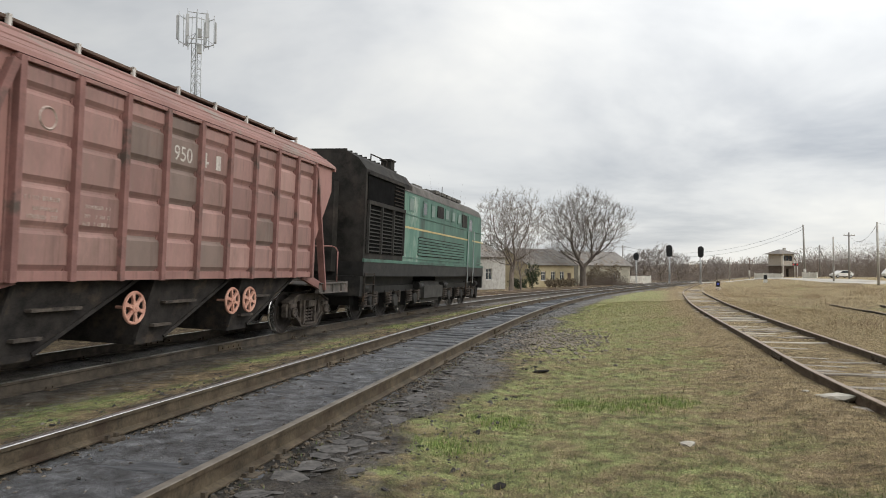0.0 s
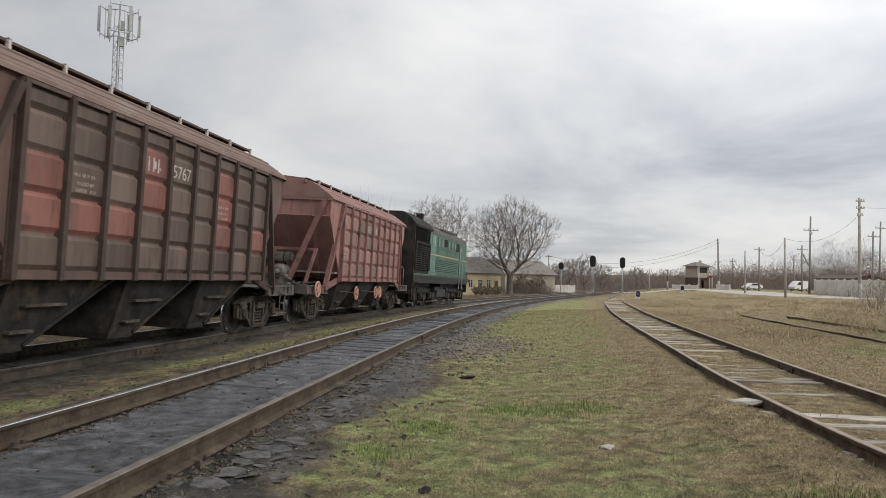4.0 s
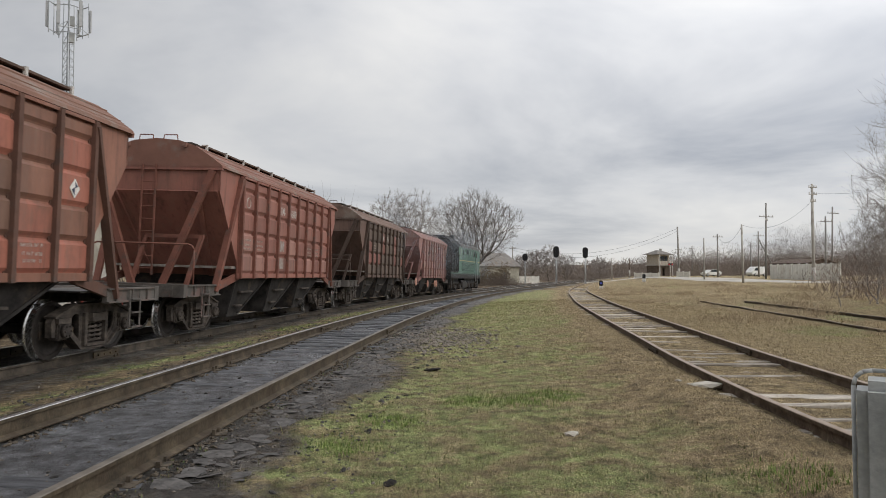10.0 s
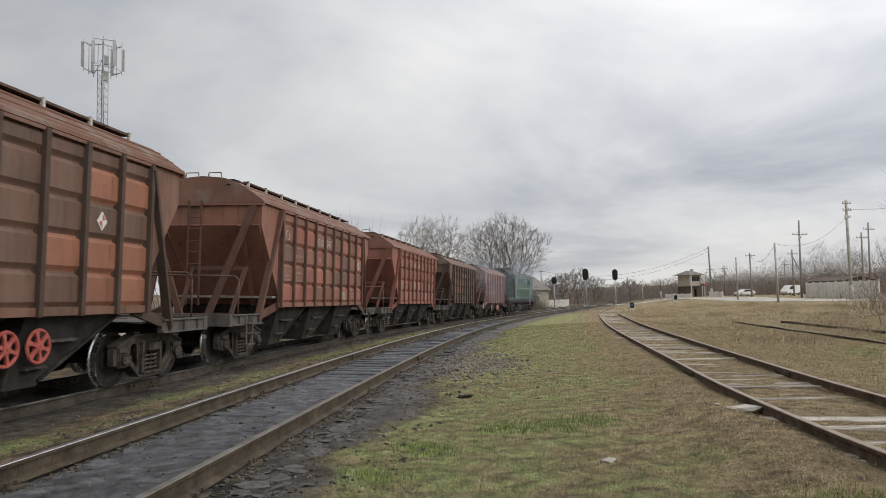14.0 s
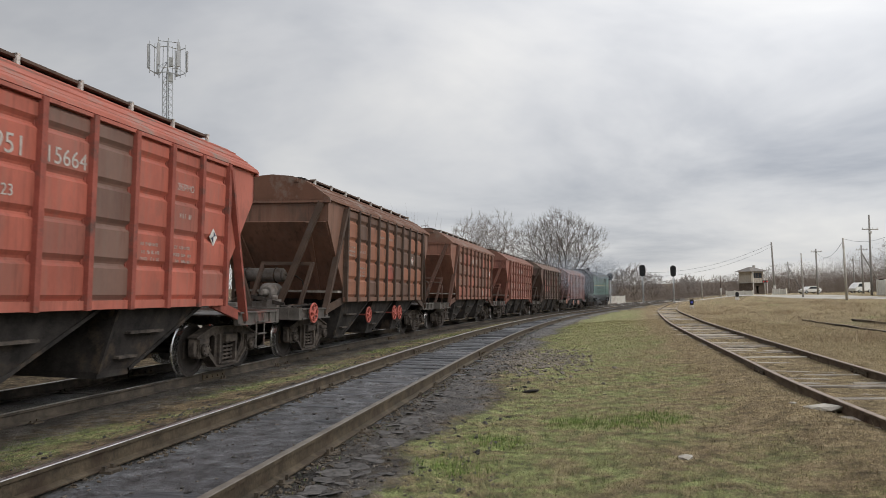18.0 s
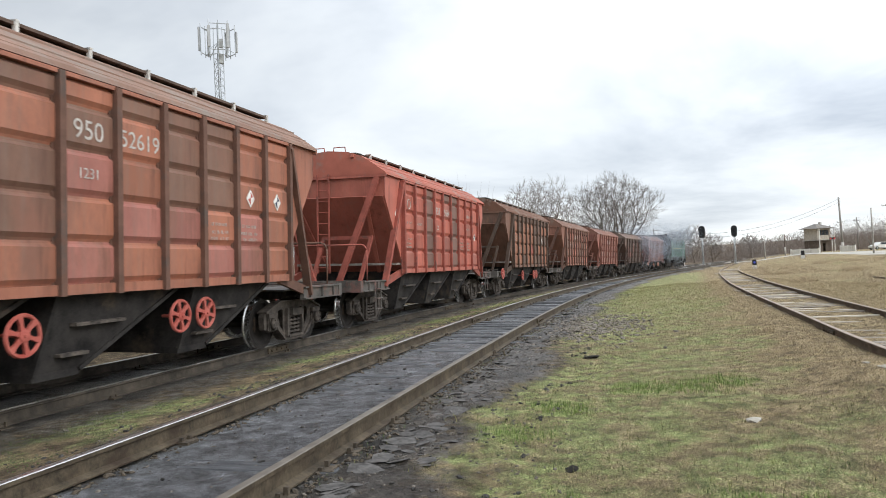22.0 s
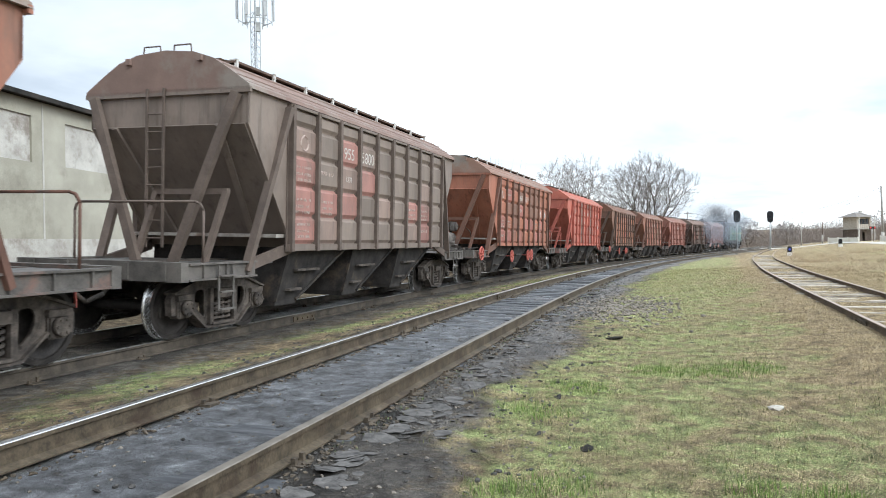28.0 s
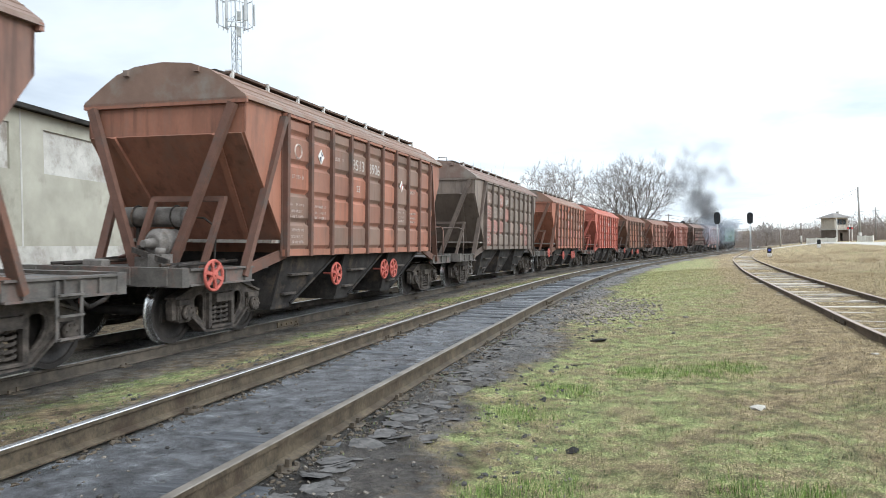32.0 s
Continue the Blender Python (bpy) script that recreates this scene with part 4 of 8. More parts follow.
def hopper_wagon(paints, trim, roof_paint, platform, label, tanks, wheels, rows, marks):
    root = thing("hopper_wagon", label, "freight wagon", "freight train")
    paint = paints["shell"]
    hopper_shell(paint, root)
    part("roof", roof_mesh(roof_paint), None, root, "dusty arched steel roof")
    # panelled sides with ribs
    for sg, turn in ((-1, 0), (1, 180)):
        bm = bmesh.new()
        box(bm, -4.1, 4.1, -0.07, 0.0, 1.31, 1.43)
        box(bm, -4.1, 4.1, -0.09, 0.0, 3.82, 3.87)
        wall = part("side_wall", bm, paint, root, at=pose(0, sg * HALF, 0, 0, 0, turn))
        if sg < 0:
            for k, x in enumerate(RIB_X[:-1]):
                for row, (z0, z1) in zip(rows[::-1], ROWS):
                    on_object(part("panel", panel_mesh(z1 - z0), None, wall, at=pose(x, 0, z0)), paints[row[k]])
        for x in RIB_X:
            on_object(part("rib", rib_mesh(), None, wall, at=pose(x, 0, 0)), trim)
        for text, size, x, z in (marks if sg < 0 else ()):
            if text in ("stack", "lines", "bars"):
                # rows of small worn strokes
                b2 = bmesh.new()
                ink = random.Random(int(x * 100) + int(z * 1000))
                lines, h = {"stack": ((0.10, -0.02, -0.12), 0.05), "lines": ((0.0,), 0.075), "bars": ((-0.1,), 0.24)}[text]
                for dz in lines:
                    q = x - 0.30 + ink.uniform(0, 0.08)
                    while q < x + 0.22:
                        w = h * ink.uniform(0.35, 0.6)
                        if ink.random() < 0.8:
                            box(b2, q, q + w * 0.42, -0.056, -0.05, z + dz, z + dz + h)
                            if ink.random() < 0.7:
                                box(b2, q + w * 0.42, q + w, -0.056, -0.05, z + dz + h * ink.choice((0, 0.4, 0.78)), z + dz + h * ink.choice((0.22, 0.6, 1.0)) + 0.004)
                        q += w + h * 0.22
                part("stencil", b2, M_LETTER if text == "bars" else M_STENCIL, wall, "faded illegible stencilling")["kind"] = "stuff"
            elif text == "square":
                b2 = bmesh.new()
                box(b2, x - 0.19, x + 0.17, -0.056, -0.05, z - 0.14, z + 0.16)
                part("paint_patch", b2, M_PATCH, wall, "pale weathered paint patch")
            elif text == "diamond":
                b2 = bmesh.new()
                y0 = -0.062 if abs(x) < 4.1 else -0.012
                plate(b2, [(x, z - 0.15), (x + 0.13, z), (x, z + 0.15), (x - 0.13, z)], y0, y0 + 0.008)
                card = part("hazard_diamond", b2, M_WHITE, wall, "white diamond placard")
                b2 = bmesh.new()
                plate(b2, [(x - 0.08, z - 0.02), (x, z - 0.11), (x, z + 0.02)], y0 - 0.003, y0)
                plate(b2, [(x + 0.0, z + 0.11), (x + 0.08, z + 0.03), (x + 0.01, z + 0.01)], y0 - 0.003, y0)
                part("placard_symbol", b2, M_HANDWHEEL if 0 < x < 3.2 or x > 4.1 else M_MARK, card)
            elif text == "ring":
                b2 = bmesh.new()
                ring_tube(b2, (x, -0.05, z), 0.13, 0.018, 16, 4)
                part("painted_ring", b2, M_STENCIL, wall, "faded ring emblem")
            else:
                part("wagon_lettering", writing(text, size), None, wall, at=pose(x, -0.056, z))
    # discharge hoppers
    for x in (-2.62, 0.0, 2.62):
        pocket = part("discharge_hopper", pocket_mesh(), None, root, "grimy steel discharge hopper, darkened for the shade under the wagon", at=pose(x, 0, 0))
        for sy in (-1, 1):
            part("ledge", ledge_mesh(0.42), None, pocket, at=pose(-0.52, sy * 1.40, 0.95))
            part("ledge", ledge_mesh(0.22), None, pocket, at=pose(-0.90, sy * 1.345, 0.60))
            for sx in (-1, 1):
                part("edge_angle", edge_angle_mesh(sx, sy), None, pocket)
    # underframe
    bm = bmesh.new()
    box(bm, -6.75, 6.75, -0.22, 0.22, 0.85, 1.14)
    part("centre_sill", bm, M_BOGIE, root)
    steel = platform
    for sg in (-1, 1):
        bm = bmesh.new()
        box(bm, min(sg * 6.62, sg * 6.78), max(sg * 6.62, sg * 6.78), -1.5, 1.5, 0.90, 1.18)
        for y in (-1.2, -0.55, 0.55, 1.2):
            box(bm, min(sg * 6.77, sg * 6.80), max(sg * 6.77, sg * 6.80), y - 0.05, y + 0.05, 0.92, 1.16)
        part("end_sill", bm, steel, root)
        bm = bmesh.new()
        box(bm, min(sg * 4.3, sg * 6.64), max(sg * 4.3, sg * 6.64), -1.41, 1.41, 1.10, 1.13)
        part("platform_deck", bm, M_DECK, root, "worn steel tread plate")
        for y in (-1, 1):
            bm = bmesh.new()
            lo, hi = min(y * 1.40, y * 1.49), max(y * 1.40, y * 1.49)
            box(bm, min(sg * 4.95, sg * 6.62), max(sg * 4.95, sg * 6.62), lo, hi, 0.91, 1.165)
            for z in (0.925, 1.15):
                box(bm, min(sg * 4.95, sg * 6.62), max(sg * 4.95, sg * 6.62), min(y * 1.47, y * 1.535), max(y * 1.47, y * 1.535), z - 0.014, z + 0.014)
            for x in (5.2, 5.75, 6.3):
                box(bm, sg * x - 0.012, sg * x + 0.012, min(y * 1.47, y * 1.53), max(y * 1.47, y * 1.53), 0.93, 1.145)
            part("side_sill", bm, steel, root)
            bm = bmesh.new()
            beam(bm, (sg * 5.1, y * 1.44, 1.08), (sg * 3.9, y * 1.50, 1.36), 0.07, 0.18)
            part("knee_plate", bm, trim, root)
            # brake shoe hangers and a pull rod behind the side frame
            bm = bmesh.new()
            for x in (4.15, 6.4):
                beam(bm, (sg * x, y * 0.82, 0.92), (sg * x, y * 0.80, 0.36), 0.05, 0.10)
                box(bm, sg * x - 0.05, sg * x + 0.05, min(y * 0.72, y * 0.88), max(y * 0.72, y * 0.88), 0.34, 0.62)
            tube(bm, (sg * 4.1, y * 0.55, 0.66), (sg * 6.4, y * 0.55, 0.60), 0.025, n=6)
            part("brake_rigging", bm, M_IRON, root)
        if not tanks:
            # hanging step below the platform's side
            bm = bmesh.new()
            for x in (5.62, 5.98):
                beam(bm, (sg * x, -1.545, 1.12), (sg * x, -1.545, 0.44), 0.045, 0.015, (0, 1, 0))
            for z in (0.46, 0.72, 0.96):
                box(bm, min(sg * 5.62, sg * 5.98), max(sg * 5.62, sg * 5.98), -1.60, -1.53, z - 0.012, z + 0.012)
            part("hanging_step", bm, steel, root)
    for sg in (-1, 1):
        for y in (-1, 1):
            if sg < 0:
                bm = bmesh.new()
                beam(bm, (sg * 5.40, y * 1.40, 3.82), (sg * 5.56, y * 0.36, 1.12), 0.15, 0.10, (1, 0, 0))
                part("end_brace", bm, trim, root)
            bm = bmesh.new()
            beam(bm, (sg * 4.15, y * (HALF + 0.07), 3.78), (sg * 5.2, y * 1.48, 1.0), 0.15, 0.09)
            part("side_brace", bm, trim, root)
        if sg < 0:
            bm = bmesh.new()
            beam(bm, (sg * 5.3, 0.22, 2.27), (sg * 5.3, -1.21, 2.27), 0.09)
            beam(bm, (sg * 5.3, -1.17, 2.27), (sg * 5.52, -0.93, 1.12), 0.09)
            beam(bm, (sg * 5.3, 0.18, 2.27), (sg * 5.52, 0.42, 1.12), 0.09)
            part("end_frame", bm, trim, root)
        if sg == (1 if tanks else -1):
            bm = bmesh.new()
            rail = ((6.2, -1.42, 1.15), (6.2, -1.42, 1.93), (6.2, -1.36, 2.03), (6.2, -1.26, 2.06), (6.2, 0.85, 2.06), (6.2, 0.95, 2.02), (6.2, 0.98, 1.93), (6.2, 0.98, 1.15))
            for a, b in zip(rail[:-1], rail[1:]):
                tube(bm, (sg * a[0], *a[1:]), (sg * b[0], *b[1:]), 0.02, n=8)
            part("platform_rail", bm, trim, root)
        # coupler
        bm = bmesh.new()
        box(bm, min(sg * 6.7, sg * 7.1), max(sg * 6.7, sg * 7.1), -0.11, 0.11, 0.92, 1.10)
        box(bm, min(sg * 7.05, sg * 7.36), max(sg * 7.05, sg * 7.36), -0.20, 0.10, 0.86, 1.14)
        box(bm, min(sg * 7.15, sg * 7.40), max(sg * 7.15, sg * 7.40), 0.08, 0.24, 0.90, 1.10)
        bmesh.ops.bevel(bm, geom=list(bm.edges), offset=0.02, segments=1, affect="EDGES")
        part("coupler", bm, M_BOGIE, root)
        bm = bmesh.new()
        for a, b in (((6.8, 0.35, 1.0), (7.0, 0.36, 0.72)), ((7.0, 0.36, 0.72), (7.25, 0.3, 0.62)), ((7.25, 0.3, 0.62), (7.38, 0.24, 0.74))):
            tube(bm, (sg * a[0], sg * a[1], a[2]), (sg * b[0], sg * b[1], b[2]), 0.035, n=8)
        part("brake_hose", bm, M_IRON, root)
        bm = bmesh.new()
        beam(bm, (sg * 6.80, -sg * 0.75, 0.98), (sg * 6.86, -sg * 0.72, 0.62), 0.035, 0.02)
        part("uncoupling_lever", bm, M_HANDWHEEL, root, "red uncoupling lever")
        freight_bogie(root, sg * 5.28)
    # roof hatches and running board
    for k in range(4):
        bm = bmesh.new()
        x = -3.45 + k * 2.3
        box(bm, x - 1.02, x + 1.02, -0.42, 0.42, 4.585, 4.64)
        for q in (-0.9, 0.9):
            box(bm, x + q - 0.05, x + q + 0.05, -0.5, 0.5, 4.53, 4.62)
        part("roof_hatch", bm, M_IRON, root, "flat loading hatch")
    for k in range(8):
        part("walkway_plank", shared("walkway_plank", walkway_mesh), None, root, "rusty roof walkway plank", at=pose(-4.75 + k * 1.17, 0, 0))
    for y, z in ((1.50, 4.005), (1.36, 4.115), (1.10, 4.295)):
        bm = bmesh.new()
        beam(bm, (-5.34, -y, z), (5.34, -y, z), 0.035, 0.03)
        part("roof_seam", bm, roof_paint, root)
    for k in range(9):
        part("bracket", shared("bracket", bracket_mesh), None, root, at=pose(-4.72 + k * 1.16, 0, 0))
    if tanks:
        bm = bmesh.new()
        tube(bm, (-5.05, 0.96, 1.98), (-5.05, -0.26, 1.98), 0.175, n=20)
        tube(bm, (-5.05, -0.26, 1.98), (-5.05, -0.33, 1.98), 0.175, 0.09, n=20)
        tube(bm, (-5.05, 1.03, 1.98), (-5.05, 0.96, 1.98), 0.09, 0.175, n=20)
        part("air_tank", bm, M_TANK, root, "grey air reservoir")
        bm = bmesh.new()
        tube(bm, (-5.62, -0.12, 1.52), (-5.2, -0.12, 1.52), 0.25, n=20)
        tube(bm, (-5.72, -0.12, 1.52), (-5.62, -0.12, 1.52), 0.15, 0.25, n=20)
        tube(bm, (-5.95, -0.12, 1.52), (-5.72, -0.12, 1.52), 0.06, 0.10, n=12)
        box(bm, -5.7, -5.2, -0.25, 0.25, 1.11, 1.30)
        part("brake_cylinder", bm, M_TANK, root)
        for y in (-1.2, -0.9, 0.9, 1.15):
            bm = bmesh.new()
            tube(bm, (-6.5, y, 1.2), (-4.6, y * 0.8, 1.24), 0.028, n=6)
            part("brake_pipe", bm, M_IRON, root)
        bm = bmesh.new()
        bend = [(-5.05, -0.32, 1.98), (-5.05, -0.62, 1.96), (-5.05, -0.80, 1.84), (-5.07, -0.86, 1.64), (-5.1, -0.86, 1.2)]
        for a, b in zip(bend[:-1], bend[1:]):
            tube(bm, a, b, 0.018, n=6)
        part("air_pipe", bm, M_IRON, root)
        for y in (0.72, -0.08):
            bm = bmesh.new()
            box(bm, -5.08, -5.02, y - 0.03, y + 0.03, 1.12, 1.83)
            ring_tube(bm, (-5.05, y, 1.98), 0.19, 0.018, 16, 4)
            part("tank_bracket", bm, M_IRON, root)
        bm = bmesh.new()
        box(bm, -6.12, -5.86, -0.62, -0.36, 1.14, 1.36)
        tube(bm, (-5.99, -0.49, 1.36), (-5.99, -0.49, 1.46), 0.08, n=10)
        part("brake_valve", bm, M_TANK, root)
        bm = bmesh.new()
        box(bm, -6.3, -6.12, 0.35, 0.75, 1.14, 1.27)
        bmesh.ops.bevel(bm, geom=list(bm.edges), offset=0.02, segments=1, affect="EDGES")
        part("load_sensor_box", bm, M_TANK, root)
        for a, b, w, h in (((-6.3, -0.9, 1.24), (-5.75, 0.25, 1.42), 0.03, 0.09), ((-5.8, 0.1, 1.47), (-4.5, 0.45, 1.30), 0.04, 0.05),
                           ((-6.35, 0.95, 1.19), (-5.2, 1.05, 1.26), 0.05, 0.06), ((-6.45, -1.05, 1.17), (-5.3, -0.7, 1.22), 0.06, 0.05)):
            bm = bmesh.new()
            beam(bm, a, b, w, h)
            part("brake_lever", bm, M_BOGIE, root)
    else:
        bm = bmesh.new()
        for y in (-0.02, 0.31):
            beam(bm, (-5.40, y, 3.95), (-5.40, y, 1.35), 0.04, 0.03)
        for k in range(9):
            z = 1.5 + k * 0.29
            tube(bm, (-5.40, -0.02, z), (-5.40, 0.31, z), 0.013, n=6)
        part("ladder", bm, trim, root)
        for y in (-0.3, 0.3):
            bm = bmesh.new()
            for a, b in (((-5.3, y - 0.18, 4.5), (-5.3, y - 0.16, 4.66)), ((-5.3, y - 0.16, 4.66), (-5.3, y + 0.16, 4.66)), ((-5.3, y + 0.16, 4.66), (-5.3, y + 0.18, 4.5))):
                tube(bm, a, b, 0.013, n=6)
            part("roof_grab_iron", bm, trim, root)
    if wheels:
        faded = label.startswith("faded")
        for x in (-1.72, 1.0, 1.62):
            handwheel(root, "faded pink spoked valve handwheel" if faded else "red spoked valve handwheel", x, -1.50, 0.90, faded)
        handwheel(root, "rusty spoked brake handwheel" if faded else "red spoked brake handwheel", -6.2, -1.62, 1.06, faded)
    return root


WAGONS = (
    # shades a b c, grime, grime share, shell, trim, roof, label, tanks and wheels, panels from the top row down, marks
    ((0.30, 0.17, 0.15), (0.19, 0.135, 0.115), (0.35, 0.205, 0.18), (0.21, 0.13, 0.11), 0.35, (0.31, 0.16, 0.14), (0.28, 0.145, 0.13), (0.30, 0.17, 0.15),
     "faded pinkish-brown grain hopper wagon with faded handwheels", True, "aaabaaaaa aabbaaaca acabcaaac caaccabaa acbabccca",
     (("950", 0.33, 3, 3.24), ("bars", 0, 4, 3.24), ("stack", 0, 0, 2.16), ("stack", 0, 1, 2.13), ("ring", 0, 0, 3.24))),
    ((0.115, 0.08, 0.062), (0.25, 0.10, 0.08), (0.155, 0.108, 0.086), (0.085, 0.063, 0.051), 0.45, (0.15, 0.09, 0.071), (0.085, 0.058, 0.047), (0.20, 0.135, 0.11),
     "grimy dark-brown grain hopper wagon with red panels showing through", False, "aaaaaaaaa caabaabca bacbcabac bbbaacbab acaccaaca",
     (("bars", 0, 3, 3.24), ("5767", 0.33, 4, 3.24), ("stack", 0, 1, 2.68), ("diamond", 0, 8.68, 2.95), ("stack", 0, 6, 2.68))),
    ((0.30, 0.125, 0.095), (0.25, 0.105, 0.08), (0.35, 0.175, 0.14), (0.21, 0.11, 0.085), 0.35, (0.29, 0.115, 0.085), (0.23, 0.095, 0.07), (0.25, 0.125, 0.095),
     "brick-red grain hopper wagon with a ladder at its end", False, "babaababa aaabaaaab abaaabaaa caaacabaa ccabcacac",
     (("bars", 0, 3, 3.24), ("9689", 0.33, 4, 3.24), ("ring", 0, 0, 3.24), ("stack", 0, 0, 2.16), ("stack", 0, 1, 2.16), ("square", 0, 3, 2.22), ("square", 0, 3, 1.72), ("stack", 0, 6, 2.13), ("stack", 0, 7, 2.13))),
    ((0.26, 0.122, 0.082), (0.36, 0.13, 0.088), (0.19, 0.108, 0.078), (0.18, 0.092, 0.066), 0.42, (0.29, 0.128, 0.085), (0.15, 0.08, 0.06), (0.23, 0.125, 0.092),
     "rusty orange-brown grain hopper wagon with darker patches", False, "aaaaacaaa abbaacbab caababcab aabbaccba bbbaaabbb",
     (("9510", 0.33, 3, 3.24), ("747", 0.33, 4, 3.24), ("23", 0.18, 3, 2.70), ("ring", 0, 0, 3.24), ("stack", 0, 0, 2.13), ("stack", 0, 1, 2.13), ("lines", 0, 1, 2.68), ("diamond", 0, 8, 2.73), ("square", 0, 6, 1.62), ("stack", 0, 7, 1.7))),
    ((0.165, 0.09, 0.062), (0.31, 0.125, 0.07), (0.40, 0.085, 0.055), (0.10, 0.066, 0.05), 0.42, (0.20, 0.10, 0.066), (0.10, 0.066, 0.05), (0.18, 0.09, 0.06),
     "dark rusty grain hopper wagon with orange panels and red handwheels", True, "aaaaaaaaa babbbaabb bbbbbaaaa bbbbcabbb bbabbaabb",
     (("lines", 0, 3, 3.24), ("lines", 0, 4, 3.24), ("stack", 0, 0, 2.68), ("stack", 0, 1, 2.13), ("lines", 0, 1, 2.68), ("diamond", 0, 7, 2.73))),
    ((0.44, 0.115, 0.075), (0.19, 0.105, 0.08), (0.35, 0.115, 0.082), (0.28, 0.10, 0.072), 0.28, (0.43, 0.122, 0.083), (0.37, 0.105, 0.078), (0.44, 0.14, 0.10),
     "bright red grain hopper wagon with brown repainted patches", False, "aababbaaa aabacbaaa acbaabaca aabacbaaa cabaabaac",
     (("951", 0.33, 3, 3.20), ("15664", 0.30, 4, 3.20), ("23", 0.19, 3, 2.68), ("ring", 0, 0, 3.24), ("stack", 0, 0, 2.13), ("lines", 0, 0, 2.68), ("lines", 0, 1, 2.68), ("stack", 0, 6, 2.13), ("stack", 0, 7, 2.13), ("lines", 0, 7, 2.73), ("ЗЕРНО", 0.15, 7, 3.22), ("diamond", 0, 8, 2.5), ("diamond", 0, -0.95, 2.9))),
    ((0.375, 0.14, 0.08), (0.21, 0.108, 0.073), (0.35, 0.13, 0.10), (0.22, 0.10, 0.068), 0.45, (0.335, 0.125, 0.074), (0.17, 0.09, 0.065), (0.27, 0.165, 0.125),
     "orange-brown grain hopper wagon with grey roof and red handwheels", True, "aababbbaa acababbaa abbcabbaa cabaccaca ccacaacca",
     (("950", 0.33, 3, 3.24), ("52619", 0.31, 4, 3.24), ("1231", 0.18, 3, 2.73), ("ring", 0, 0, 3.24), ("lines", 0, 1, 3.24), ("stack", 0, 0, 2.13), ("lines", 0, 0, 1.66), ("stack", 0, 1, 2.13), ("stack", 0, 6, 2.13), ("stack", 0, 7, 2.13), ("diamond", 0, 7, 2.73), ("diamond", 0, 8, 2.73))),
    ((0.21, 0.165, 0.135), (0.32, 0.155, 0.128), (0.25, 0.178, 0.146), (0.15, 0.118, 0.098), 0.45, (0.20, 0.157, 0.13), (0.15, 0.115, 0.096), (0.22, 0.15, 0.125),
     "grey grime-covered grain hopper wagon with pale red panels and a ladder", False, "aaaaaaaaa cabcaaaaa bacbaaaca bbbacabba bcaaaacba",
     (("955", 0.33, 2, 3.24), ("5800", 0.33, 3, 3.24), ("1231", 0.16, 2, 2.73), ("ring", 0, 0, 3.24), ("stack", 0, 0, 2.68), ("lines", 0, 1, 2.73), ("stack", 0, 0, 2.1), ("stack", 0, 0, 1.66), ("stack", 0, 1, 2.10), ("stack", 0, 6, 2.13), ("stack", 0, 7, 2.13), ("lines", 0, 7, 1.7))),
    ((0.27, 0.122, 0.08), (0.35, 0.14, 0.085), (0.205, 0.128, 0.094), (0.20, 0.105, 0.074), 0.4, (0.31, 0.13, 0.08), (0.16, 0.085, 0.063), (0.23, 0.15, 0.115),
     "orange-brown grain hopper wagon with darker panels and red handwheels", True, "accccaccc aacccacca baabcbcaa cabbaacba cacccbcab",
     (("9513", 0.33, 3, 3.24), ("3906", 0.33, 4, 3.24), ("23", 0.20, 3, 2.73), ("ring", 0, 0, 3.24), ("diamond", 0, 1, 3.24), ("lines", 0, 2, 3.24), ("stack", 0, 0, 2.13), ("stack", 0, 0, 1.66), ("lines", 0, 0, 2.73), ("stack", 0, 1, 2.13), ("diamond", 0, 6, 3.0), ("stack", 0, 6, 2.2), ("stack", 0, 7, 2.2), ("lines", 0, 7, 2.85))),
    ((0.25, 0.13, 0.09), (0.20, 0.115, 0.085), (0.29, 0.15, 0.11), (0.15, 0.09, 0.07), 0.4, (0.25, 0.125, 0.088), (0.2, 0.105, 0.075), (0.22, 0.15, 0.12),
     "brown grain hopper wagon behind the others", False, "abacabaca aabaacaba acabaabaa abaacabac caabacaab", (("stack", 0, 3, 3.24), ("stack", 0, 1, 2.13))),
)
TRAIN = []
for a, b, c, grime, dirt, shell, trim, roofc, label, tanks, rows, marks in WAGONS:
    mats = ({"a": wagon_paint(a, grime, dirt), "b": wagon_paint(b, grime, dirt * 0.8), "c": wagon_paint(c, grime, dirt), "shell": wagon_paint(shell, grime, dirt)},
            surface("wagon_trim_paint", tuple(q * 0.6 for q in trim), trim, 3, 0.75, 0.15, stain=(0.09, 0.07, 0.06), amount=0.4),
            surface("wagon_roof_paint", tuple(q * 0.7 for q in roofc), roofc, 1.5, 0.85, 0.15, stain=(0.22, 0.19, 0.165), amount=0.45),
            surface("platform_paint", (0.055, 0.05, 0.046), (0.15, 0.135, 0.122), 3, 0.7, 0.2, stain=tuple(q * 0.4 + 0.05 for q in shell), amount=0.4, spec=0.35))
    TRAIN.append(hopper_wagon(*mats, label, tanks, tanks, rows.split(), [(p, q, -4.05 + 0.91 * k + 0.455, z) for p, q, k, z in marks]))

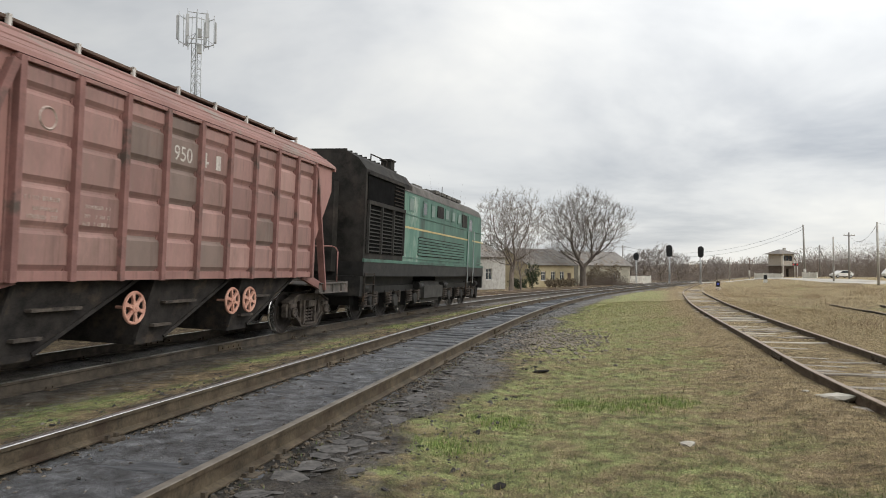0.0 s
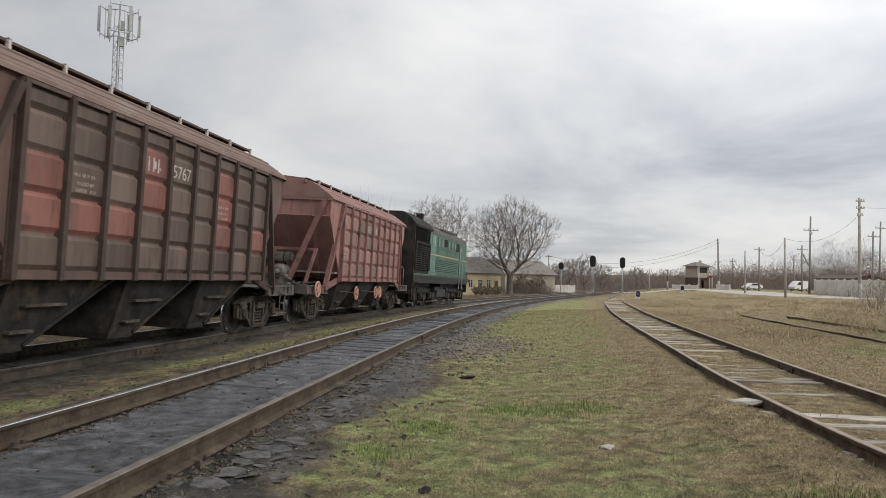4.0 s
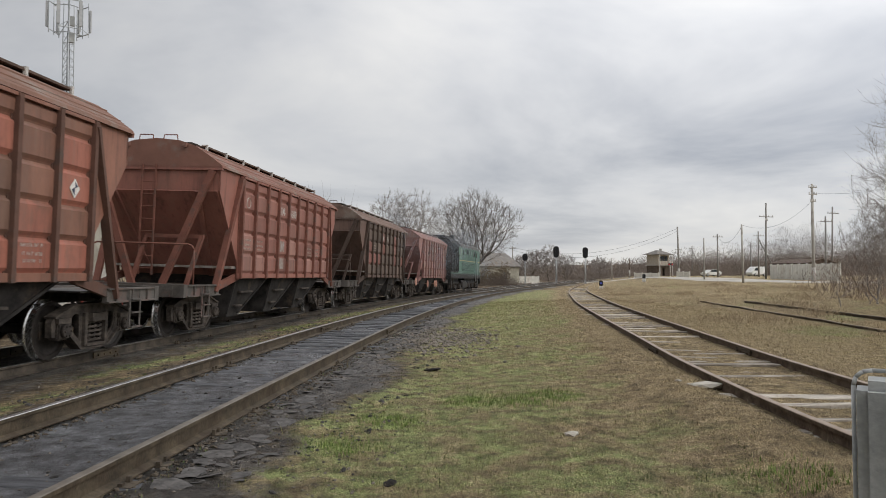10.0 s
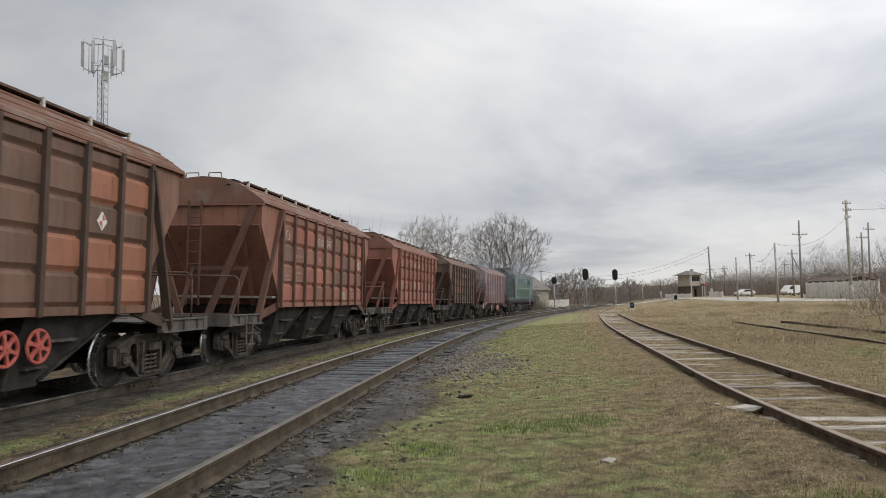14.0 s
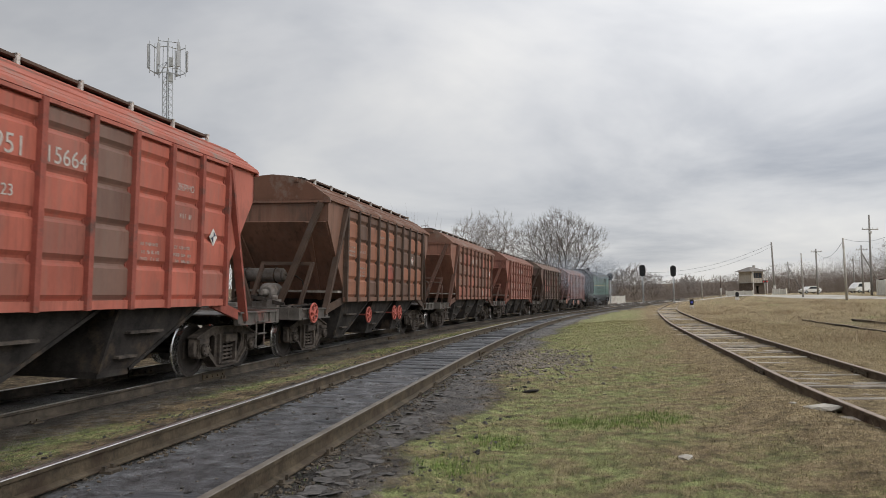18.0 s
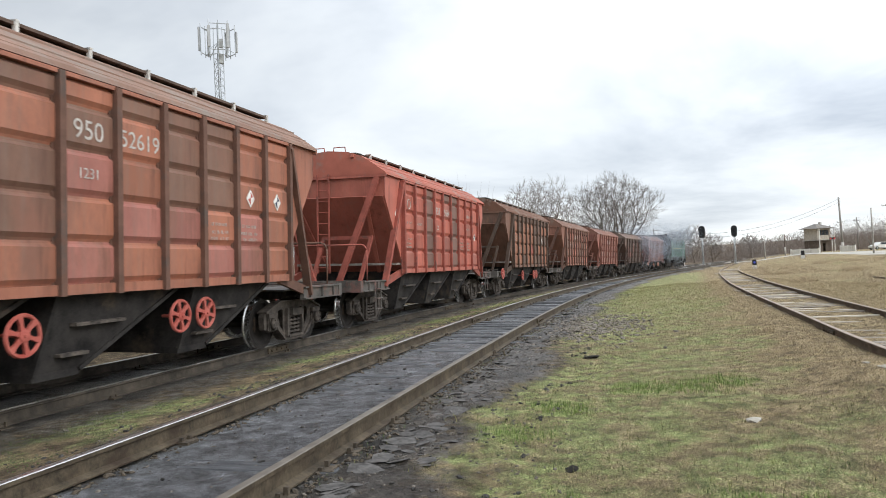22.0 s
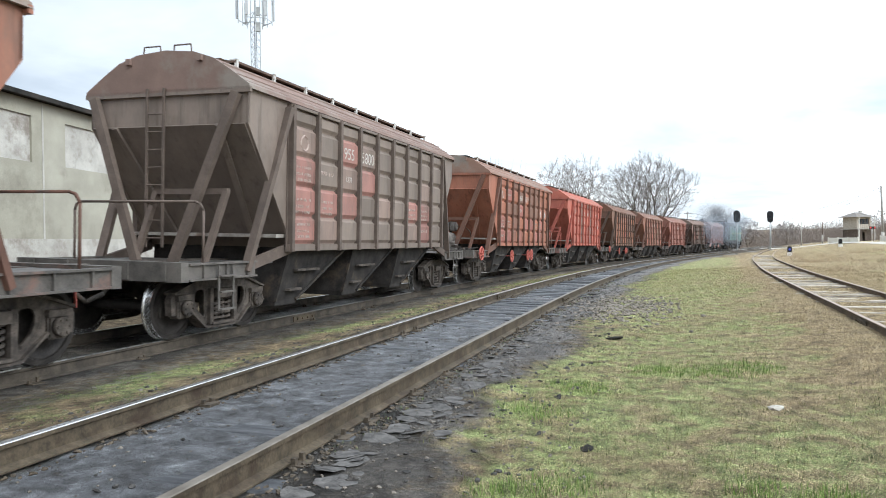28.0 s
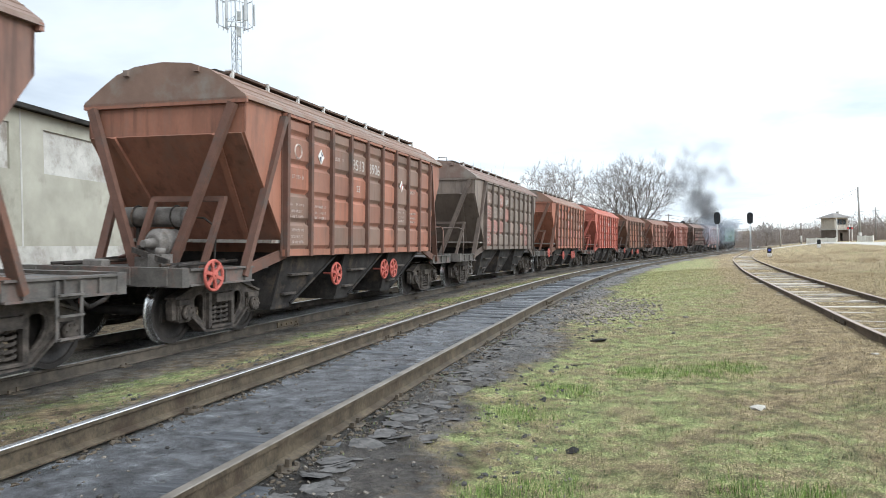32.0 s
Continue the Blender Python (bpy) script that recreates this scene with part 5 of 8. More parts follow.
# ---- the diesel locomotive ----
# near-black colour in place of the shade inside the grille opening
M_BLACK = surface("black_void_shade", (0.004, 0.004, 0.004), (0.012, 0.012, 0.012), 3, 0.9, 0, spec=0.04)
M_SLAT = surface("dull_grey_slat", (0.022, 0.021, 0.02), (0.065, 0.062, 0.058), 3, 0.7, 0.1)
M_WORN = surface("peeling_green_paint", (0.08, 0.165, 0.13), (0.175, 0.28, 0.23), 2.2, 0.7, 0.1, stain=(0.36, 0.40, 0.35), amount=0.4, stretch=(1, 1, 0.5))
M_GREEN = surface("faded_green_paint", (0.046, 0.108, 0.085), (0.105, 0.20, 0.158), 1.6, 0.55, 0.08, stain=(0.045, 0.07, 0.06), amount=0.45, stretch=(1, 1, 0.4))
M_GEAR = surface("oily_black_gear", (0.007, 0.007, 0.007), (0.03, 0.029, 0.028), 4, 0.55, 0.2, stain=(0.045, 0.04, 0.036), amount=0.3, spec=0.3)
M_SOOT = surface("soot_black_paint", (0.013, 0.0125, 0.012), (0.05, 0.0465, 0.0425), 2, 0.75, 0.15, stain=(0.06, 0.05, 0.045), amount=0.35, spec=0.12)
M_STRIPE = surface("yellow_stripe_paint", (0.40, 0.31, 0.14), (0.56, 0.46, 0.25), 3, 0.6, 0.05)
M_BODYROOF = surface("grey_brown_roof_paint", (0.06, 0.055, 0.05), (0.14, 0.13, 0.12), 2, 0.8, 0.1)


def locomotive():
    """Body from -8.4 (rear) to 8.4 (front); rails at z = 0."""
    root = thing("diesel_locomotive", "green diesel locomotive with a sooty black rear and a yellow stripe", "locomotive", "freight train")
    HW = 1.55
    bm = bmesh.new()
    prof = [(-HW, 1.45), (-HW, 4.05), (-HW + 0.12, 4.30), (-1.0, 4.52), (0, 4.62), (1.0, 4.52), (HW - 0.12, 4.30), (HW, 4.05), (HW, 1.45)]
    rows = []
    for x, k in ((-4.75, 1.0), (7.6, 1.0), (8.4, 0.93)):
        rows.append([bm.verts.new((x if z < 3.0 or k == 1 else x - 0.35 * (z - 3.0) / 1.6, y * k, z if k == 1 else min(z, 4.5))) for y, z in prof])
    for a, b in zip(rows[:-1], rows[1:]):
        for k in range(len(prof)):
            bm.faces.new((a[k], a[(k + 1) % len(prof)], b[(k + 1) % len(prof)], b[k]))
    bm.faces.new(rows[0])
    bm.faces.new(rows[-1][::-1])
    body = part("body", bm, M_GREEN, root)
    # roof skin a little proud of the body
    bm = bmesh.new()
    rp = [(-HW - 0.015, 4.06), (-HW + 0.11, 4.33), (-1.0, 4.55), (0, 4.65), (1.0, 4.55), (HW - 0.11, 4.33), (HW + 0.015, 4.06)]
    rr = [[bm.verts.new((x, y, z)) for y, z in rp] for x in (-4.8, 7.55)]
    for k in range(len(rp) - 1):
        bm.faces.new((rr[0][k], rr[0][k + 1], rr[1][k + 1], rr[1][k]))
    for x in (-2.6, -0.6, 1.2, 3.2):
        box(bm, x - 0.55, x + 0.55, -0.75, 0.75, 4.58, 4.70)
    for k in range(5):
        box(bm, 0.2 + k * 0.9, 0.85 + k * 0.9, -1.25, -0.95, 4.48, 4.60)
    part("roof", bm, M_BODYROOF, root, "dull grey-brown roof with hatches")
    # tall cooling section at the rear
    bm = bmesh.new()
    hp = [(-HW, 1.45), (-HW, 4.27), (-HW + 0.25, 4.58), (-0.9, 4.80), (0.9, 4.80), (HW - 0.25, 4.58), (HW, 4.27), (HW, 1.45)]
    rows = [[bm.verts.new((x, y, z)) for y, z in hp] for x in (-8.4, -4.75)]
    low = [(y, min(z, 4.62)) for y, z in hp]
    rows.append([bm.verts.new((-3.9, y * 0.99, z)) for y, z in low])
    for a, b in zip(rows[:-1], rows[1:]):
        for k in range(len(hp)):
            bm.faces.new((a[k], a[(k + 1) % len(hp)], b[(k + 1) % len(hp)], b[k]))
    bm.faces.new(rows[0])
    bm.faces.new(rows[-1][::-1])
    hood = part("cooling_hood", bm, M_SOOT, root, "soot-black radiator section")
    bm = bmesh.new()
    box(bm, -4.78, -3.0, -HW - 0.012, -HW + 0.02, 1.79, 3.98)
    part("side_door_panel", bm, M_WORN, root, "peeling pale green panel")
    for k in range(9):
        bm = bmesh.new()
        box(bm, -8.2 + k * 0.4, -8.14 + k * 0.4, -0.85, 0.85, 4.80, 4.87)
        part("roof_slat", bm, M_SOOT, hood)
    # side grilles
    # a black sheet on the closed wall stands for the dark opening
    bm = bmesh.new()
    box(bm, -8.25, -4.88, -HW - 0.02, -HW + 0.01, 1.95, 4.15)
    part("grille_backing", bm, M_BLACK, hood)
    for k in range(12):
        bm = bmesh.new()
        z = 2.02 + k * 0.105
        beam(bm, (-8.2, -HW - 0.045, z), (-4.92, -HW - 0.045, z), 0.022, 0.03)
        part("grille_slat", bm, M_SLAT, hood)
    for x in (-8.22, -7.1, -6.0, -4.92):
        bm = bmesh.new()
        box(bm, x - 0.03, x + 0.03, -HW - 0.09, -HW, 1.95, 3.33)
        part("grille_post", bm, M_SLAT, hood)
    bm = bmesh.new()
    box(bm, -8.3, -4.86, -HW - 0.09, -HW, 3.31, 3.42)
    box(bm, -8.3, -4.86, -HW - 0.07, -HW, 4.13, 4.2)
    part("grille_rail", bm, M_SOOT, hood)
    for k in range(6):
        bm = bmesh.new()
        beam(bm, (-5.9, -HW - 0.03, 3.5 + k * 0.11), (-4.95, -HW - 0.03, 3.5 + k * 0.11), 0.05, 0.025)
        part("upper_slat", bm, M_IRON, hood)
    bm = bmesh.new()
    box(bm, -4.74, -4.36, -1.02, -0.68, 4.4, 5.08)
    box(bm, -4.78, -4.32, -1.06, -0.64, 5.02, 5.06)
    box(bm, -5.4, -4.2, -1.05, -0.5, 4.4, 4.74)
    part("exhaust_stack", bm, M_SOOT, root, "square sooty exhaust stack")
    bm = bmesh.new()
    for a, b in (((-6.6, -1.0, 4.72), (-6.6, -1.0, 4.95)), ((-5.1, -1.0, 4.72), (-5.1, -1.0, 4.95)), ((-6.6, -1.0, 4.95), (-5.1, -1.0, 4.95))):
        tube(bm, a, b, 0.02, n=6)
    part("roof_handrail", bm, M_IRON, root)
    bm = bmesh.new()
    tube(bm, (3.6, -0.6, 4.5), (3.6, -0.6, 5.1), 0.015, n=6)
    part("antenna", bm, M_IRON, root)
    # stripes and mouldings
    bm = bmesh.new()
    box(bm, -4.75, 8.2, -HW - 0.018, -HW + 0.01, 2.87, 2.93)
    part("stripe", bm, M_STRIPE, root, "faded yellow waistband stripe")
    for z, w in ((3.30, 0.04), (1.88, 0.05)):
        bm = bmesh.new()
        box(bm, -4.75, 8.1, -HW - 0.025, -HW + 0.01, z, z + w)
        part("moulding", bm, M_GREEN, root)
    # dark strip that paints the shade in the gaps between the louvres
    bm = bmesh.new()
    box(bm, -3.12, 4.12, -HW - 0.008, -HW + 0.01, 1.99, 2.66)
    part("louvre_backing", bm, M_SOOT, root)
    for k in range(6):
        bm = bmesh.new()
        box(bm, -3.1, 4.1, -HW - 0.04, -HW + 0.01, 2.02 + k * 0.105, 2.095 + k * 0.105)
        part("louvre", bm, M_GREEN, root)
    bm = bmesh.new()
    box(bm, -8.42, 8.2, -HW - 0.05, -HW + 0.01, 1.70, 1.79)
    part("sill", bm, M_GREEN, root, "grimy green sill along the body")
    # windows
    for x, w, h, z in ((-4.0, 0.55, 0.5, 3.68), (-2.35, 0.5, 0.52, 3.66), (-1.25, 0.5, 0.52, 3.66), (0.87, 0.55, 0.46, 3.70), (1.93, 0.55, 0.46, 3.70), (2.97, 0.55, 0.46, 3.70)):
        bm = bmesh.new()
        box(bm, x - w / 2, x + w / 2, -HW - 0.02, -HW + 0.01, z - h / 2, z + h / 2)
        wf = part("window_frame", bm, M_GREEN, root)
        bm = bmesh.new()
        box(bm, x - w / 2 + 0.06, x + w / 2 - 0.06, -HW - 0.026, -HW, z - h / 2 + 0.06, z + h / 2 - 0.06)
        part("pane", bm, M_GLASS if x > 3 or abs(x + 2.35) < 0.1 else shared("dusty_pane", lambda: surface("dusty_pane", (0.11, 0.165, 0.145), (0.18, 0.235, 0.21), 3, 0.4, 0)), wf)
    bm = bmesh.new()
    box(bm, -0.62, 0.28, -HW - 0.03, -HW, 3.5, 3.93)
    part("vent_grille", bm, M_SOOT, root)
    bm = bmesh.new()
    box(bm, 3.55, 4.45, -HW - 0.022, -HW, 3.4, 3.93)
    part("side_vent", bm, M_SOOT, root)
    bm = bmesh.new()
    box(bm, 4.68, 5.6, -HW - 0.03, -HW + 0.02, 1.8, 3.95)
    door = part("cab_door", bm, M_GREEN, root)
    bm = bmesh.new()
    box(bm, 4.85, 5.45, -HW - 0.036, -HW, 3.3, 3.8)
    part("pane", bm, M_GLASS, door)
    for x in (4.58, 5.72):
        bm = bmesh.new()
        tube(bm, (x, -HW - 0.09, 1.0), (x, -HW - 0.09, 3.3), 0.02, n=6)
        part("handrail", bm, M_GALV, root)
    bm = bmesh.new()
    for x in (4.65, 5.65):
        box(bm, x - 0.02, x + 0.02, -HW - 0.05, -HW, 0.42, 1.5)
    steps = part("cab_steps", bm, M_IRON, root)
    for k in range(4):
        bm = bmesh.new()
        box(bm, 4.67, 5.63, -HW - 0.05, -HW + 0.1, 0.45 + k * 0.3, 0.48 + k * 0.3)
        part("step", bm, M_IRON, steps)
    for x in (-8.3, -7.5):
        bm = bmesh.new()
        box(bm, x - 0.02, x + 0.02, -HW - 0.05, -HW, 0.42, 1.4)
        part("step_side", bm, M_IRON, root)
    for k in range(4):
        bm = bmesh.new()
        box(bm, -8.28, -7.52, -HW - 0.05, -HW + 0.1, 0.45 + k * 0.3, 0.48 + k * 0.3)
        part("rear_step", bm, M_IRON, root)
    bm = bmesh.new()
    for y in (-0.72, 0.72):
        box(bm, 7.95, 8.2, y - 0.55, y + 0.55, 3.25, 3.95)
    part("windscreen", bm, M_GLASS, root)
    bm = bmesh.new()
    tube(bm, (7.7, 0, 4.45), (8.15, 0, 4.4), 0.2, n=14)
    part("headlight", bm, M_GALV, root)
    # gangway box at the rear
    bm = bmesh.new()
    box(bm, -8.75, -8.38, -0.75, 0.75, 1.4, 3.9)
    part("gangway", bm, M_SOOT, root)
    bm = bmesh.new()
    box(bm, -8.41, 8.3, -HW - 0.03, HW + 0.03, 1.30, 1.70)
    for x in (-8.45, 8.3):
        box(bm, x - 0.1, x + 0.1, -HW, HW, 0.75, 1.3)
    part("underframe", bm, M_GEAR, root)
    bm = bmesh.new()
    box(bm, -1.7, 1.3, -1.42, 1.42, 0.35, 1.12)
    bmesh.ops.bevel(bm, geom=list(bm.edges), offset=0.16, segments=3, affect="EDGES")
    part("fuel_tank", bm, M_SLAT, root, "rounded grey fuel tank")
    bm = bmesh.new()
    plate(bm, [(7.6, 1.2), (8.5, 1.2), (8.5, 0.35), (8.2, 0.25)], -1.3, 1.3)
    part("pilot", bm, M_SOOT, root)
    for sg in (-1, 1):
        bm = bmesh.new()
        box(bm, min(sg * 8.4, sg * 8.8), max(sg * 8.4, sg * 8.8), -0.12, 0.12, 0.92, 1.2)
        box(bm, min(sg * 8.75, sg * 9.05), max(sg * 8.75, sg * 9.05), -0.2, 0.2, 0.9, 1.22)
        part("coupler", bm, M_BOGIE, root)
        bx = -1.15 + sg * 4.4
        bm = bmesh.new()
        for y in (-1.08, 1.08):
            box(bm, -2.75, 2.75, y - 0.07, y + 0.07, 0.78, 1.0)
            for x in (-2.1, -0.0, 2.1):
                box(bm, x - 0.32, x + 0.32, y - 0.12, y + 0.12, 0.36, 0.70)
                for q in (-0.42, 0.42):
                    box(bm, x + q - 0.06, x + q + 0.06, y - 0.09, y + 0.09, 0.30, 0.85)
            for x in (-2.75, 2.75):
                tube(bm, (x - 0.3, y * 1.18, 0.95), (x + 0.3, y * 1.18, 0.95), 0.13, n=12)
        box(bm, -2.9, 2.9, -0.98, 0.98, 0.45, 1.31)
        bogie = part("bogie", bm, M_GEAR, root, "black three-axle bogie", at=pose(bx, 0, 0))
        for x in (-2.1, 0.0, 2.1):
            ws = part("wheelset", wheelset_mesh(0.525), None, bogie, at=pose(x, 0, 0.525))
            ROLLING.append((ws, x, 0.525))
            for y in (-1.22, 1.22):
                b2 = bmesh.new()
                tube(b2, (0, 0, 0), (0, 0.16 if y > 0 else -0.16, 0), 0.19, n=14)
                part("axle_box", b2, M_GEAR, bogie, at=pose(x, y, 0.525))
                for q in (-0.42, 0.42):
                    part("spring", spring_mesh(0.11, 0.40, 5, 0.03), None, bogie, at=pose(x + q, y * 1.02, 0.42))
    return root


LOCO = locomotive()
# the body is 15.6 m long and stands a little behind the middle of its bogies
for ob in LOCO.children_recursive:
    if ob.name.split(".")[0] not in ("bogie", "wheelset", "spring", "axle_box"):
        ob.data.transform(Matrix.Translation((-1.15, 0, 0)) @ Matrix.Diagonal((0.9286, 1, 1, 1)))

# ---- exhaust smoke: clouds of fine soot specks that rise from the stack ----
M_SMOKE = surface("dark_diesel_smoke", (0.22, 0.225, 0.235), (0.34, 0.345, 0.36), 0.6, 1.0, 0)
M_HAZE = surface("blue_diesel_haze", (0.36, 0.41, 0.48), (0.46, 0.51, 0.58), 0.6, 1.0, 0)


def puff_mesh(seed, n, spread, size, material):
    """A soft cloud of specks, thinning outwards from its middle."""
    rng = np.random.default_rng(seed)
    c = rng.normal(0, 1, (n, 3)) * spread
    far = np.linalg.norm(c, axis=1) / (spread * 2.6)
    c = c / np.maximum(far, 1)[:, None] * np.array([2.4, 1, 1])
    v = c[:, None, :] + rng.normal(0, size, (n, 3, 3))
    return raw_mesh("smoke_puff", v.reshape(-1, 3).tolist(), np.arange(3 * n).reshape(n, 3).tolist(), material)


PUFFS, HAZE = [], []
_dark = [puff_mesh(k, 4200, 0.5, 0.0165, M_SMOKE) for k in range(6)]
_pale = [puff_mesh(k + 9, 6500, 0.5, 0.0078, M_HAZE) for k in range(4)]
_rs = random.Random(17)
# leaves the stack at, how far behind it trails, sideways, height over the rails
for k in range(80):
    ob = tagged(new("smoke_puff", _pale[k % 4]), "thin blue-grey diesel exhaust haze round the locomotive", "smoke", "exhaust smoke", "stuff")
    back = -11 + 36 * ((k * 0.618) % 1.0)
    HAZE.append((ob, (4.0 if k % 8 == 0 else 6.0) + k * 0.19, back, _rs.gauss(1.6, 1.0), 5.3 - 3.2 * _rs.random() ** 1.5 - 0.04 * back + _rs.gauss(0.2, 0.5)))
# born at, rise, drift x, drift y
for k in range(115):
    ob = tagged(new("smoke_puff", _dark[k % 6]), "dark grey diesel exhaust smoke above the locomotive", "smoke", "exhaust smoke", "stuff")
    PUFFS.append((ob, 27.0 + k * 0.0437, _rs.uniform(1.3, 2.9), _rs.gauss(-0.55, 0.65), _rs.gauss(0, 0.65)))

# how far the middle of the first wagon has come along the track
RUN = ((0, 12.3), (2, 20.4), (3.5, 26.47), (5.5, 34.64), (9, 48.59), (13, 64.03), (16, 75.49), (18, 82.78), (20, 90.25), (22, 97.71), (24, 105.2), (28, 119.66), (30, 127.06), (32, 134.79))
RUN_T, RUN_S = np.array([r[0] for r in RUN], float), np.array([r[1] for r in RUN], float)
PITCH = 14.72


def run_at(t):
    return float(catmull(np.array([float(np.clip(t, 0, 32))]), [(b, a) for a, b in RUN])[0]) + 3.8 * min(t, 0)


def vehicle_pose(s, base):
    xa, ya, _ = on_line(s - base / 2, OFF_TRAIN)
    xb, yb, _ = on_line(s + base / 2, OFF_TRAIN)
    za, zb = float(rail_z(s - base / 2)), float(rail_z(s + base / 2))
    d = Vector((float(xb - xa), float(yb - ya), zb - za))
    m = d.to_track_quat("X", "Z").to_matrix().to_4x4()
    return Matrix.Translation((float(xa + xb) / 2, float(ya + yb) / 2, (za + zb) / 2)) @ m @ Matrix.Rotation(CANT_TRAIN / 1.594, 4, "X")


def motions():
    times = [k * 0.5 for k in range(65)]
    for n, w in enumerate(TRAIN):
        walk(w, [(t, vehicle_pose(run_at(t) - PITCH * n, 10.5)) for t in times])
    walk(LOCO, [(t, vehicle_pose(run_at(t) + 16.85, 9.8)) for t in times])
    inside = Matrix.Translation((-5.4, 0.0, 2.75))
    for n, (ob, born, back, side, high) in enumerate(HAZE):
        rows = []
        for t in times:
            k = float(smooth(0, 1, (t - born) / (1.5 + abs(back) * 0.12)))
            here = vehicle_pose(run_at(t) + 16.85 - back * k, 9.8)
            turn = pose(0, 0, 0, 0, k * (-40 + 37 * n % 80), k * (-60 + 61 * n % 120))
            rows.append((t, here @ Matrix.Translation((-5.4, -side * k, 2.75 + (high - 2.75) * k)) @ turn))
        walk(ob, rows)
    for n, (ob, born, lift, vx, vy) in enumerate(PUFFS):
        rows = []
        for t in times:
            age = max(0.0, t - born)
            m = vehicle_pose(run_at(t - age) + 16.85, 9.8) @ inside
            grow = age + 0.06 * age * age
            turn = 1 - math.exp(-0.8 * age)
            tilt = m.to_3x3().to_4x4() @ pose(0, 0, 0, 0, turn * (-80 + 37 * n % 160), turn * (-85 + 61 * n % 170))
            rows.append((t, Matrix.Translation(m.translation + Vector((vx * grow, vy * grow, lift * age + 1.9 * min(1, age * 2)))) @ tilt))
        walk(ob, rows)
    spin = [(k * 0.1333, run_at(k * 0.1333)) for k in range(240)] + [(32.0, run_at(32.0))]
    for ws, x, r in ROLLING:
        walk(ws, [(t, pose(x, 0, r, 0, math.degrees((s - RUN_S[0]) / r), 0)) for t, s in spin])


# ---- surroundings ----
def az(a, dist, z=None):
    """A place by its bearing (degrees left of the y axis) and distance."""
    x, y = -math.sin(radians(a)) * dist, math.cos(radians(a)) * dist
    return Vector((x, y, ground_at(x, y) if z is None else z))


def wall_with_openings(bm, length, height, thick, openings):
    """A wall along x from 0 to length, y 0..thick, with rectangular openings (x0, x1, z0, z1) right through it."""
    cuts = sorted(openings)
    x = 0.0
    for x0, x1, z0, z1 in cuts:
        if x0 > x:
            box(bm, x, x0, 0, thick, 0, height)
        if z0 > 0:
            box(bm, x0, x1, 0, thick, 0, z0)
        if z1 < height:
            box(bm, x0, x1, 0, thick, z1, height)
        x = x1
    if x < length:
        box(bm, x, length, 0, thick, 0, height)


def house(label, m, length, depth, height, ridge, wall_mat, windows, doors=(), overhang=0.4, roof_mat=None):
    """Gabled house: front wall along x, roof ridge along x."""
    root = thing("house", label, "house", "station houses", m=m)
    bm = bmesh.new()
    wall_with_openings(bm, length, height, 0.35, list(windows) + list(doors))
    part("front_wall", bm, wall_mat, root)
    bm = bmesh.new()
    box(bm, 0, length, depth - 0.35, depth, 0, height)
    part("back_wall", bm, wall_mat, root)
    for x in (0, length - 0.35):
        bm = bmesh.new()
        pts = [(0.35, 0), (depth - 0.35, 0), (depth - 0.35, height), (depth / 2, height + ridge), (0.35, height)]
        a = [bm.verts.new((x, y, z)) for y, z in pts]
        b = [bm.verts.new((x + 0.35, y, z)) for y, z in pts]
        bm.faces.new(a)
        bm.faces.new(b[::-1])
        for i in range(5):
            j = (i + 1) % 5
            bm.faces.new((a[i], a[j], b[j], b[i]))
        part("gable_wall", bm, wall_mat, root)
    o = overhang
    for sg in (0, 1):
        bm = bmesh.new()
        y0, y1 = (-o, depth / 2) if sg == 0 else (depth + o, depth / 2)
        zl = height - o * ridge / (depth / 2) + 0.03
        c = [(-o, y0, zl), (length + o, y0, zl), (length + o, y1, height + ridge + 0.03), (-o, y1, height + ridge + 0.03)]
        sheet(bm, c if sg == 0 else c[::-1], 0.09)
        n = int(length / 0.9)
        ribs = []
        for k in range(n + 1):
            x = -o + (length + 2 * o) * k / n
            ribs.append((x, y0, zl + 0.10, y1, height + ridge + 0.13))
        slope = part("roof_slope", bm, roof_mat or M_ROOF, root)
        for x, ya, za, yb, zb in ribs:
            bm = bmesh.new()
            beam(bm, (x, ya, za), (x, yb, zb), 0.05, 0.04)
            part("roof_rib", bm, roof_mat or M_ROOF, slope)
    for x0, x1, z0, z1 in windows:
        bm = bmesh.new()
        box(bm, x0, x1, 0.14, 0.17, z0, z1)
        pane = part("window_pane", bm, M_GLASS, root)
        bm = bmesh.new()
        for q in (x0, (x0 + x1) / 2 - 0.03, x1 - 0.06):
            box(bm, q, q + 0.06, 0.08, 0.14, z0, z1)
        for q in (z0, z1 - 0.06, z0 + (z1 - z0) * 0.65):
            box(bm, x0, x1, 0.085, 0.135, q, q + 0.06)
        box(bm, x0 - 0.08, x1 + 0.08, -0.06, 0.1, z0 - 0.07, z0)
        part("window_frame", bm, M_WHITE, pane)
    for x0, x1, z0, z1 in doors:
        bm = bmesh.new()
        box(bm, x0, x1, 0.12, 0.18, z0, z1)
        part("door", bm, M_POLEWOOD, root)
    return root


def facing(p, q):
    """Pose at p with x towards q."""
    d = Vector(q) - Vector(p)
    return pose(p[0], p[1], p[2], 0, 0, math.degrees(math.atan2(d.y, d.x)))


